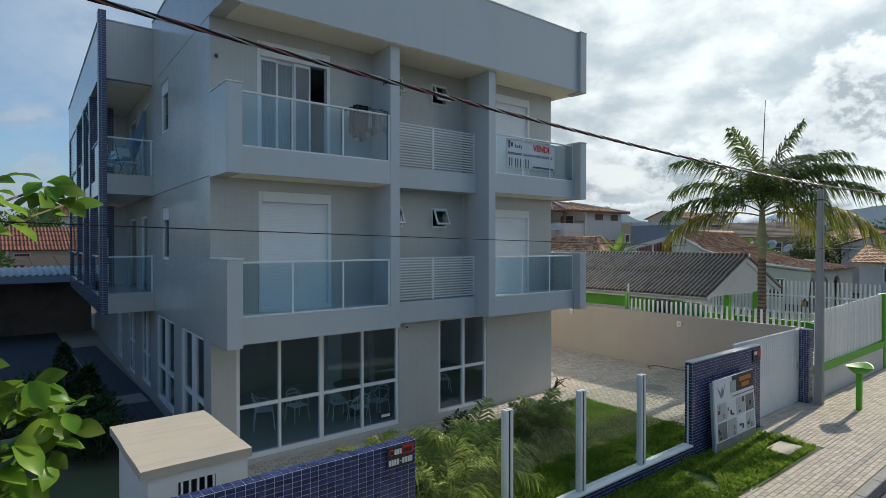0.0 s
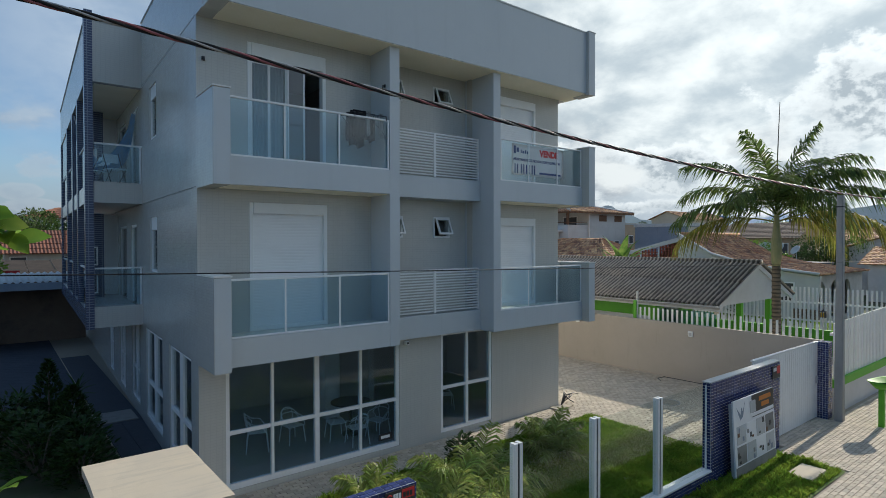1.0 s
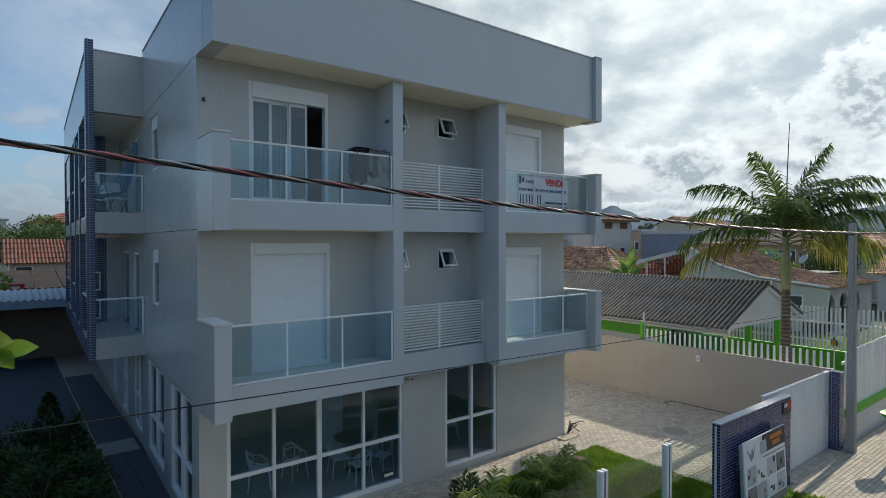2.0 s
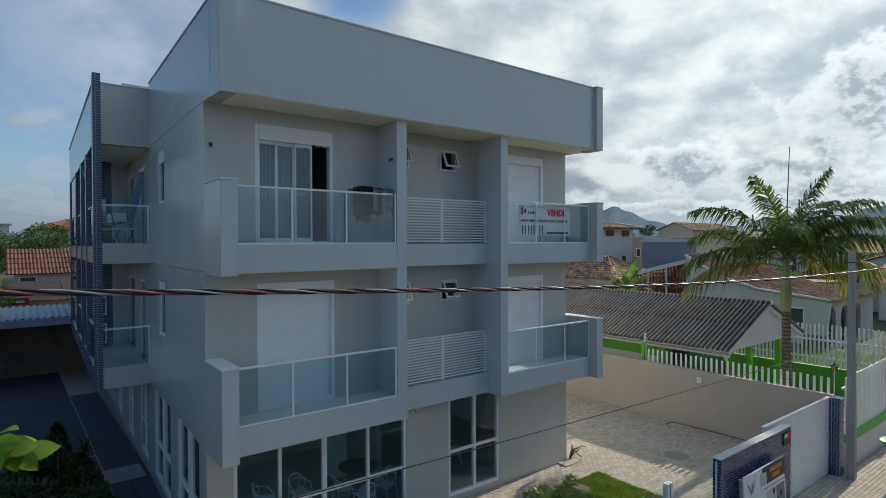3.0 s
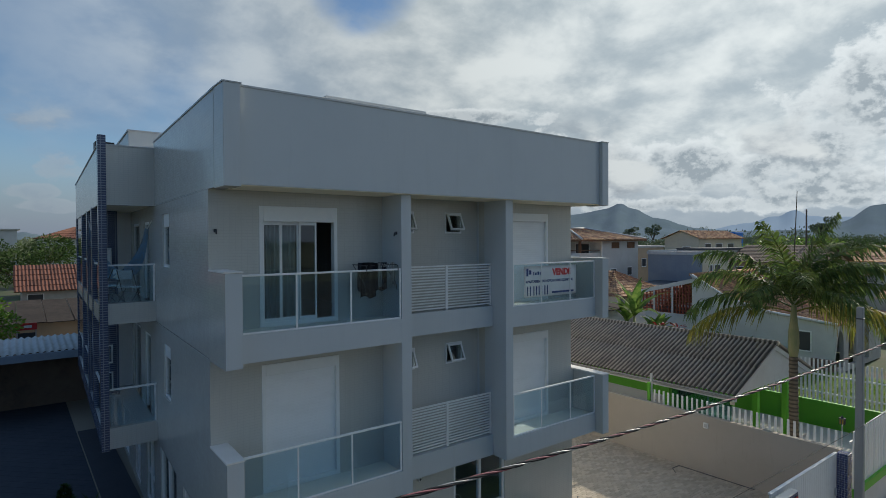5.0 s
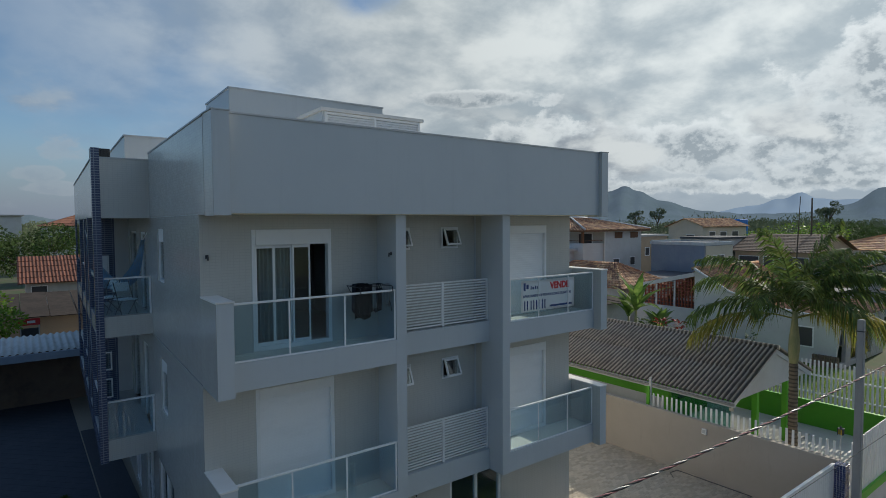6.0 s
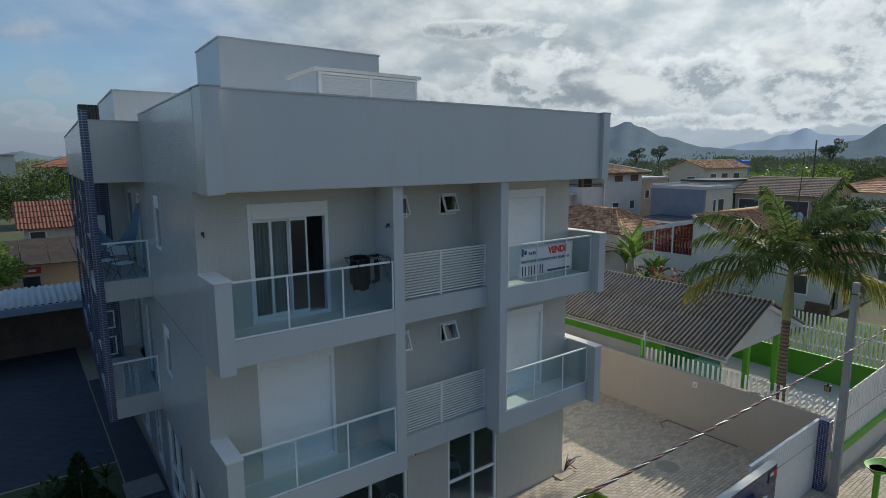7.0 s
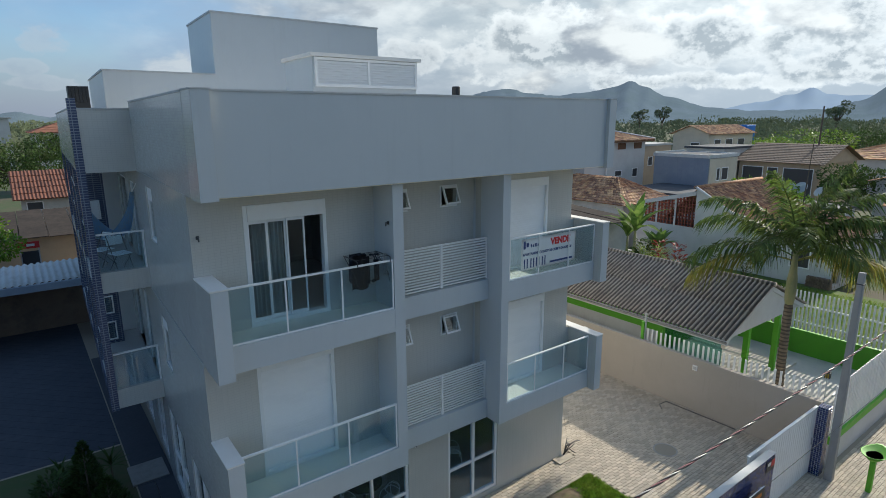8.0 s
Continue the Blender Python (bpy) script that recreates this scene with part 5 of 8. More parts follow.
# ---- banner, laundry and small fittings on the balconies ----
def banner():
    b = thing("sale_banner", "white vinyl banner with red and blue lettering on the glass balustrade", "banner")
    bm = bmesh.new()
    nx, nz = 24, 8
    g = [[bm.verts.new((10.17 + 1.86 * i / nx, 10.094 + 0.003 * math.sin(i * 0.9) + 0.002 * math.sin(j * 1.3 + i * 0.4), 6.06 + 0.73 * j / nz)) for j in range(nz + 1)] for i in range(nx + 1)]
    for i in range(nx):
        for j in range(nz):
            bm.faces.new((g[i][j], g[i + 1][j], g[i + 1][j + 1], g[i][j + 1]))
    bmesh.ops.solidify(bm, geom=bm.faces[:], thickness=0.004)
    part("sheet", bm, M["banner"], b, "creased white vinyl sheet", True)
    m = lambda x, z: Matrix.Translation((x, 10.086, z)) @ Matrix.Rotation(radians(90), 4, "X")
    letters(b, "VENDE", 0.215, m(11.14, 6.56), M["red"], label="bold red word", bold=0.05)
    letters(b, "APARTAMENTOS NOVOS COM 2 QUARTOS", 0.084, m(10.22, 6.4), M["ink_blue"], label="dark blue line of words", bold=0.035)
    for x in (10.26, 10.35, 10.47, 10.56, 10.65, 10.74, 10.85, 10.94):
        part("printed_bar", boxes((x, x + 0.032, 10.085, 10.088, 6.1, 6.32)), M["ink_blue"], b, "dark blue bar in place of a number")
    part("printed_bar", boxes((11.12, 11.92, 10.085, 10.088, 6.12, 6.165)), M["ink_blue"], b)
    for x0, x1, z0, z1 in ((10.24, 10.3, 6.56, 6.74), (10.33, 10.4, 6.6, 6.7), (10.47, 10.5, 6.58, 6.66), (10.53, 10.58, 6.58, 6.64), (10.61, 10.66, 6.58, 6.66), (10.69, 10.73, 6.58, 6.64)):
        part("logo_shape", boxes((x0, x1, 10.085, 10.088, z0, z1)), M["ink_blue"], b)


banner()


def laundry():
    r = thing("drying_rack", "dark drying rack hooked on the balcony rail, full of clothes", "rack")
    for x in (5.98, 6.68):
        bm = bmesh.new()
        tube(bm, [(x, 10.07, 6.84), (x, 10.085, 6.93), (x, 10.14, 6.945), (x, 10.62, 6.95)], 0.009, 6)
        tube(bm, [(x, 10.6, 6.945), (x, 10.16, 6.6), (x, 10.12, 6.45)], 0.007, 6)
        part("arm", bm, M["dark_grey"], r)
    for i in range(6):
        y = 10.17 + i * 0.085
        bm = bmesh.new()
        tube(bm, [(5.98, y, 6.945), (6.68, y, 6.945)], 0.006, 6)
        part("bar", bm, M["dark_grey"], r)

    def cloth(name, label, x0, x1, y, z0, mat, seed):
        rng = random.Random(seed)
        bm = bmesh.new()
        n = 10
        ph = rng.random() * 6
        rows = []
        for k in range(9):
            t = k / 8
            z = 6.99 - (6.97 - z0) * t
            wob = 0.05 * t
            rows.append([bm.verts.new((x0 - wob * 0.4 + (x1 - x0 + wob * 0.8) * i / n, y + (0.012 + 0.03 * t) * math.sin(i * 1.1 + ph + t), z + 0.03 * math.sin(i * 0.8 + ph) * t)) for i in range(n + 1)])
        for q, w in zip(rows, rows[1:]):
            for i in range(n):
                bm.faces.new((q[i], q[i + 1], w[i + 1], w[i]))
        bmesh.ops.solidify(bm, geom=bm.faces[:], thickness=0.008)
        whole(name, bm, mat, label, "clothes", "clothes on the drying rack", smooth=True)

    cloth("shirt", "dark shirt hung over the drying rack", 6.0, 6.27, 10.17, 6.42, M["cloth_dark"], 1)
    cloth("jumper", "dark bulky jumper thrown over the drying rack", 5.98, 6.26, 10.25, 6.36, M["cloth_dark"], 8)
    cloth("trousers", "black trousers hung over the drying rack", 6.02, 6.3, 10.34, 6.3, M["cloth_dark"], 2)
    cloth("shirt", "navy shirt hung over the drying rack", 6.0, 6.34, 10.43, 6.45, M["cloth_navy"], 7)
    cloth("trousers", "dark blue trousers hung over the drying rack", 6.04, 6.3, 10.51, 6.42, M["cloth_navy"], 12)
    cloth("towel", "grey towel hung on the drying rack", 6.29, 6.36, 10.18, 6.5, M["cloth_light"], 3)
    cloth("shirt", "grey striped shirt hung on the drying rack", 6.36, 6.56, 10.3, 6.42, M["cloth_navy"], 4)
    cloth("shirt", "pale shirt hung on the drying rack", 6.58, 6.67, 10.19, 6.52, M["cloth_light"], 5)
    for i in range(5):
        bm = bmesh.new()
        x = 6.42 + i * 0.05
        tube(bm, [(x - 0.03, 10.22, 6.9), (x, 10.22, 6.97), (x + 0.03, 10.22, 6.9)], 0.005, 5)
        whole("clothes_hanger", bm, M["white"], "thin white clothes hanger on the rack", "hanger", "hangers on the rack")


laundry()


def fittings():
    for x, y, z, dx in ((3.46, 10.79, 7.6, 0), (6.745, 10.22, 7.56, -1)):
        l = thing("wall_spot", "small dark wall spotlight on the balcony wall", "lamp", "wall spots")
        if dx:
            part("base", boxes((x - 0.02, x, y - 0.025, y + 0.025, z - 0.03, z + 0.03), bevel=0.004), M["dark_grey"], l)
            bm = bmesh.new()
            tube(bm, [(x - 0.02, y, z), (x - 0.05, y, z + 0.01), (x - 0.06, y, z - 0.06)], 0.014, 8)
        else:
            part("base", boxes((x - 0.025, x + 0.025, y - 0.01, y + 0.008, z - 0.03, z + 0.03), bevel=0.004), M["dark_grey"], l)
            bm = bmesh.new()
            tube(bm, [(x, y - 0.01, z), (x, y - 0.05, z + 0.01), (x, y - 0.06, z - 0.06)], 0.014, 8)
        part("spot_head", bm, M["dark_grey"], l)
    c = thing("security_sensor", "small pale sensor under the balcony", "sensor")
    part("bracket", boxes((7.55, 7.63, 10.66, 10.768, 2.26, 2.34), bevel=0.01), M["alu"], c)
    part("eye", boxes((7.57, 7.61, 10.645, 10.66, 2.28, 2.32)), M["black"], c)
    w = thing("window_sign", "small dark sticker low inside the shop window", "sign")
    part("plate", boxes((6.95, 7.28, 10.815, 10.818, 0.28, 0.42)), M["ink"], w)
    part("printed_bar", boxes((7.0, 7.22, 10.811, 10.814, 0.32, 0.38)), M["white"], w)


fittings()


def hammock_balcony():
    """Hammock and folding chairs on the wing's upper balcony."""
    h = thing("hammock", "blue and white striped hammock slung across the balcony", "hammock")
    bm = bmesh.new()
    n, k = 18, 8
    a, b = Vector((2.5, 19.4, 7.75)), Vector((3.5, 17.0, 7.75))
    rows = []
    for i in range(n + 1):
        t = i / n
        c = a.lerp(b, t) - Vector((0, 0, 1.35 * (1 - (2 * t - 1) ** 2) ** 0.75))
        w = 0.05 + 0.3 * math.sin(math.pi * t) ** 1.2
        side = Vector((0.92, 0.38, 0))
        rows.append([bm.verts.new(c + side * w * (2 * j / k - 1) + Vector((0, 0, 0.3 * w * (2 * j / k - 1) ** 2))) for j in range(k + 1)])
    for q, r in zip(rows, rows[1:]):
        for j in range(k):
            bm.faces.new((q[j], q[j + 1], r[j + 1], r[j]))
    bmesh.ops.solidify(bm, geom=bm.faces[:], thickness=0.01)
    part("cloth", bm, M["hammock"], h, "sagging striped cloth", True)
    for p, q in ((a, Vector((2.46, 19.5, 8.0))), (b, Vector((3.62, 16.9, 8.0)))):
        bm = bmesh.new()
        tube(bm, [p, q], 0.012, 6)
        part("rope", bm, M["white"], h)
    chair = None
    for x, y, r in ((3.05, 16.85, 20), (2.75, 17.6, -60)):
        m = pose(x, y, L2 + 0.0, 0, 0, r)
        if chair is None:
            chair = thing("folding_chair", "white folding chair with dark crossed legs on the balcony", "chair", "chairs on the upper balcony")
            part("seat", boxes((-0.2, 0.2, -0.2, 0.2, 0.42, 0.45), bevel=0.01), M["chair_white"], chair)
            part("backrest", boxes((-0.2, 0.2, 0.2, 0.225, 0.62, 0.84), bevel=0.01), M["chair_white"], chair)
            for sx in (-0.19, 0.19):
                for p in ([(sx, -0.2, 0.0), (sx, 0.21, 0.86)], [(sx * 0.9, 0.24, 0.0), (sx * 0.9, -0.18, 0.43)]):
                    bm = bmesh.new()
                    tube(bm, p, 0.011, 6)
                    part("leg", bm, M["dark_grey"], chair)
            chair.matrix_basis = m
        else:
            copy_thing(chair, m)


hammock_balcony()


def hall_chairs():
    """White chairs with looped backs in the ground-floor hall, and two round tables."""
    ch = thing("hall_chair", "white moulded plastic chair with looped open back", "chair", "chairs in the hall")
    bm = boxes((-0.23, 0.23, -0.22, 0.22, 0.44, 0.46), bevel=0.008)
    part("seat", bm, M["chair_white"], ch)
    for sx, sy in ((-1, -1), (1, -1), (1, 1), (-1, 1)):
        bm = bmesh.new()
        tube(bm, [(sx * 0.25, sy * 0.25, 0), (sx * 0.21, sy * 0.2, 0.44)], 0.014, 6)
        part("leg", bm, M["chair_white"], ch)
    for half in (((0.25, -0.22, 0.44), (0.29, -0.06, 0.64), (0.26, 0.14, 0.68), (0.2, 0.25, 0.78), (0.1, 0.28, 0.83)),
                 ((0.2, 0.18, 0.46), (0.28, 0.12, 0.6), (0.22, 0.2, 0.7), (0.11, 0.25, 0.74)),
                 ((0.1, 0.2, 0.46), (0.17, 0.25, 0.66), (0.15, 0.28, 0.82), (0.07, 0.29, 0.87))):
        bm = bmesh.new()
        tube(bm, list(half) + [(-x, y, z) for x, y, z in reversed(half)], 0.013, 6)
        part("back_loop", bm, M["chair_white"], ch)
    spots = ((4.97, 12.45, 70), (5.75, 12.45, 10), (6.6, 12.05, 80), (6.8, 11.45, 175), (7.42, 11.6, -70), (9.95, 12.3, 60))
    for i, (x, y, r) in enumerate(spots):
        m = pose(x, y, 0.1, 0, 0, r) @ Matrix.Scale(0.9, 4)
        if i == 0:
            ch.matrix_basis = m
        else:
            copy_thing(ch, m)
    t = thing("round_table", "dark round table in the hall", "table", at=(7.0, 12.1, 0.1))
    part("tabletop", lathe(bmesh.new(), [(0.42, 0.71), (0.45, 0.72), (0.45, 0.74), (0.43, 0.75)], sides=28), M["dark_grey"], t)
    part("stem", lathe(bmesh.new(), [(0.2, 0.0), (0.2, 0.02), (0.03, 0.05), (0.03, 0.71)], sides=14), M["dark_grey"], t)


hall_chairs()


# ---- cables and pole ----
def cable_y(x):
    return 4.178 + 0.0079 * x


def cable_z(x):
    return 5.718 - 0.061 * x + 0.00253 * x * x


def build_cables():
    c = thing("power_cable", "twisted bundle of black and red insulated cables with a bare wire", "cable")
    xs = [-9 + 0.055 * i for i in range(int(43 / 0.055))]
    for k, (mat, r) in enumerate(((M["cable"], 0.009), (M["cable_red"], 0.008), (M["cable"], 0.009), (M["cable_grey"], 0.007))):
        bm = bmesh.new()
        pts = []
        for x in xs:
            a = x * 2 * math.pi / 0.6 + 0.8 * math.sin(x * 1.1) + k * math.pi / 2
            pts.append((x, cable_y(x) + 0.0105 * math.cos(a), cable_z(x) + 0.0105 * math.sin(a)))
        tube(bm, pts, r, 5)
        part("strand", bm, mat, c, smooth=True)
    bm = bmesh.new()
    tube(bm, [(x, 4.2, 4.33 - 0.026 * x + 0.0006 * x * x) for x in (-8 + 0.8 * i for i in range(40))], 0.004, 5)
    whole("phone_wire", bm, M["cable"], "single thin black wire along the street", "cable", smooth=True)
    # concrete post by the gate
    bm = bmesh.new()
    h = 5.66
    for z0, z1, a, b in ((-0.5, h, 0.1, 0.07),):
        v = [bm.verts.new((sx * s, sy * s, z)) for z, s in ((z0, a), (z1, b)) for sx, sy in ((-1, -1), (1, -1), (1, 1), (-1, 1))]
        for q in ((0, 1, 5, 4), (1, 2, 6, 5), (2, 3, 7, 6), (3, 0, 4, 7), (4, 5, 6, 7), (3, 2, 1, 0)):
            bm.faces.new([v[i] for i in q])
    bmesh.ops.bevel(bm, geom=bm.edges[:], offset=0.012, segments=2, affect="EDGES")
    p = thing("utility_pole", "square tapered grey concrete utility pole at the pavement", "pole", at=(17.85, 5.76, 0))
    part("shaft", bm, M["concrete"], p)
    part("collar", boxes((-0.085, 0.085, -0.085, 0.085, 5.35, 5.38), bevel=0.005), M["dark_grey"], p)


build_cables()


def litter_bin():
    b = thing("litter_stand", "bright green leaf-shaped litter stand on the pavement", "bin", at=(18.1, 4.92, -0.22))
    part("stem", boxes((-0.075, 0.075, -0.06, 0.06, 0, 1.02), bevel=0.02), M["green"], b)
    bm = bmesh.new()
    n = 16
    outer, inner, low = [], [], []
    for i in range(n):
        a = 2 * math.pi * i / n
        r = 0.32 + 0.0 * math.cos(a)
        x, y = 0.46 * math.cos(a), r * math.sin(a) * (1 - 0.25 * abs(math.cos(a)))
        lift = 0.06 * math.cos(a) ** 2
        outer.append(bm.verts.new((x * 1.08, y, 1.16 + lift)))
        inner.append(bm.verts.new((x, y * 0.9, 1.15 + lift)))
        low.append(bm.verts.new((x * 0.5, y * 0.5, 1.0)))
    floor_ = [bm.verts.new((v.co.x * 0.9, v.co.y * 0.9, 1.05)) for v in low]
    for i in range(n):
        j = (i + 1) % n
        bm.faces.new((low[i], low[j], outer[j], outer[i]))
        bm.faces.new((outer[i], outer[j], inner[j], inner[i]))
        bm.faces.new((inner[i], inner[j], floor_[j], floor_[i]))
    bm.faces.new(low[::-1])
    bm.faces.new(floor_)
    part("tray", bm, M["green"], b, "", True)
    # Dark disc added in the tray to make its hollow look dark.
    bm = bmesh.new()
    bm.faces.new([bm.verts.new((0.3 * math.cos(a), 0.2 * math.sin(a), 1.085)) for a in (2 * math.pi * i / 16 for i in range(16))])
    bmesh.ops.solidify(bm, geom=bm.faces[:], thickness=0.006)
    part("liner", bm, M["leaf_dark"], b, "dark green disc added to darken the tray's hollow")


litter_bin()


# ---- plants ----
def frond(verts, faces, base, heading, rise, length, droop, leaflet, pairs, rng, wide=0.035, twist=0.0, start=0.18, hang=0.0):
    """A feather leaf: an arching midrib with two rows of narrow leaflets. Returns nothing; adds to the lists."""
    d0 = Vector((math.cos(heading), math.sin(heading), 0))
    up = Vector((0, 0, 1))
    side0 = d0.cross(up)
    pts = []
    n = 14
    p, ang = Vector(base), rise
    step = length / n
    for i in range(n + 1):
        pts.append(p.copy())
        p = p + (d0 * math.cos(ang) + up * math.sin(ang)) * step
        ang -= droop / n * (0.6 + 0.8 * i / n)
    # midrib
    for i in range(n):
        w = (0.035 * (1 - 0.85 * i / n) + 0.006) * min(1.0, length / 2.5)
        w2 = (0.035 * (1 - 0.85 * (i + 1) / n) + 0.006) * min(1.0, length / 2.5)
        k = len(verts)
        a, b = pts[i], pts[i + 1]
        for q, r in ((a, w), (b, w2)):
            verts.extend([tuple(q + side0 * r), tuple(q - up * r), tuple(q - side0 * r), tuple(q + up * r * 0.3)])
        for j in range(4):
            faces.append((k + j, k + (j + 1) % 4, k + 4 + (j + 1) % 4, k + 4 + j))
    for i in range(pairs):
        t = start + (1 - start) * (i + rng.random() * 0.5) / pairs
        f = min(t * n, n - 0.001)
        k0 = int(f)
        c = pts[k0].lerp(pts[k0 + 1], f - k0)
        along = (pts[k0 + 1] - pts[k0]).normalized()
        nrm = side0.cross(along).normalized()
        ln = leaflet * (math.sin(math.pi * (0.12 + 0.82 * t)) ** 0.7) * (0.85 + 0.3 * rng.random())
        for s in (-1, 1):
            lift = 0.5 * rng.random() + 0.05 + twist
            out = (side0 * s * 0.8 + along * (0.55 + 0.4 * t) + nrm * lift * (1 if rng.random() < 0.7 else -0.6)).normalized()
            fall = Vector((0, 0, -1)) * ln * (0.25 + 0.35 * rng.random() + hang * (0.25 + 0.75 * t))
            m1, tip = c + out * ln * 0.55 + fall * 0.22, c + out * ln * 0.96 + fall
            wv = along * wide * (0.8 + 0.4 * rng.random())
            k = len(verts)
            verts.extend([tuple(c - wv * 0.4), tuple(c + wv * 0.4), tuple(m1 + wv * 0.55), tuple(m1 - wv * 0.55), tuple(tip)])
            faces.append((k, k + 1, k + 2, k + 3))
            faces.append((k + 3, k + 2, k + 4))


def leaf_part(name, verts, faces, mat, parent, label="", smooth=False, kind=""):
    me = bpy.data.meshes.new(name)
    me.from_pydata(verts, [], faces)
    me.materials.append(mat)
    if smooth:
        me.polygons.foreach_set("use_smooth", [True] * len(me.polygons))
    ob = new(name, me)
    ob.parent = parent
    return tagged(ob, label, kind=kind)


def build_palm():
    rng = random.Random(11)
    x, y, h = 20.3, 8.2, 3.7
    palm = thing("palm_tree", "tall feather palm with a ringed brown trunk and green crownshaft", "palm tree", at=(x, y, 0))
    bm = bmesh.new()
    pts, rad = [], []
    for i in range(60):
        t = i / 59
        pts.append((0.05 * math.sin(t * 3), 0.04 * math.sin(t * 2.2), h * t))
        rad.append(0.145 - 0.025 * t + 0.05 * math.exp(-t * 12) + (0.014 if i % 3 == 0 else 0.0))
    tube(bm, pts, rad, 14)
    part("trunk", bm, M["trunk"], palm, "ringed brown trunk", True)
    bm = bmesh.new()
    tx, ty = pts[-1][0], pts[-1][1]
    tube(bm, [(tx, ty, h - 0.02), (tx, ty, h + 0.15), (tx, ty, h + 0.4), (tx, ty, h + 0.75), (tx, ty, h + 1.05), (tx, ty, h + 1.35), (tx, ty, h + 1.8)], [0.12, 0.145, 0.162, 0.155, 0.115, 0.09, 0.075], 14)
    part("crownshaft", bm, M["shaft"], palm, "smooth green shaft under the leaves", True)
    # heading, rise at the base, length, droop along the leaf
    fresh = ((2.25, 1.1, 3.9, 1.45), (1.75, 0.85, 3.7, 1.5), (2.35, 0.5, 3.8, 1.35), (-1.1, 1.42, 3.3, 0.6), (2.8, 1.38, 3.2, 0.75),
             (-0.75, 1.12, 3.9, 1.3), (-1.15, 0.9, 4.0, 1.35), (-1.5, 0.7, 3.9, 1.4), (-0.8, 0.5, 3.5, 1.9), (3.6, 1.0, 3.3, 1.7),
             (4.2, 0.7, 3.2, 1.7), (0.5, 1.05, 3.5, 1.4), (0.05, 0.75, 3.5, 1.6), (1.0, 0.7, 3.6, 1.5), (3.1, 0.75, 3.4, 1.6),
             (-0.3, 1.2, 3.4, 1.2), (4.8, 1.1, 3.1, 1.5))
    for head, rise, length, droop in fresh:
        v, f = [], []
        frond(v, f, (tx, ty, h + 1.75 - 0.25 * (1.4 - rise)), head, rise, length * 0.9, droop * 1.08, 0.8, 84, rng, 0.042, hang=0.75 - 0.3 * rise, start=0.14)
        leaf_part("frond", v, f, M["palm"], palm, "arching green frond")
    for head, rise, length, droop in ((-1.25, 0.4, 3.7, 1.7), (-0.5, 0.3, 3.0, 1.8), (2.15, 0.25, 3.3, 1.3)):
        v, f = [], []
        frond(v, f, (tx, ty, h + 1.4), head, rise, length, droop, 0.75, 70, rng, 0.04, hang=0.95, start=0.2)
        leaf_part("frond", v, f, M["palm_dry"], palm, "yellowing drooping frond")
    bm = bmesh.new()
    tube(bm, [(tx, ty, h + 1.7), (tx - 0.06, ty - 0.04, h + 3.4), (tx - 0.05, ty - 0.1, h + 5.2)], [0.03, 0.018, 0.009], 6)
    part("spear_leaf", bm, M["bark"], palm, "dark unopened upright leaf")


build_palm()


def broad_leaf(verts, faces, base, way, normal, length, width, bend=0.3, fold=0.15, segs=5, blunt=0.8):
    """An oval leaf with a fold along its middle."""
    way, normal = way.normalized(), normal.normalized()
    side = way.cross(normal).normalized()
    normal = side.cross(way).normalized()
    k = len(verts)
    p, d = Vector(base), way.copy()
    for i in range(segs + 1):
        t = i / segs
        w = width * 0.5 * (math.sin(math.pi * min(1.0, 0.06 + 0.94 * t) ** blunt)) if i < segs else 0.004
        verts.extend([tuple(p + side * w + normal * w * fold), tuple(p), tuple(p - side * w + normal * w * fold)])
        p = p + d * (length / segs)
        d = (d - normal * bend / segs).normalized()
    for i in range(segs):
        for j in (0, 1):
            a = k + i * 3 + j
            faces.append((a, a + 1, a + 4, a + 3))


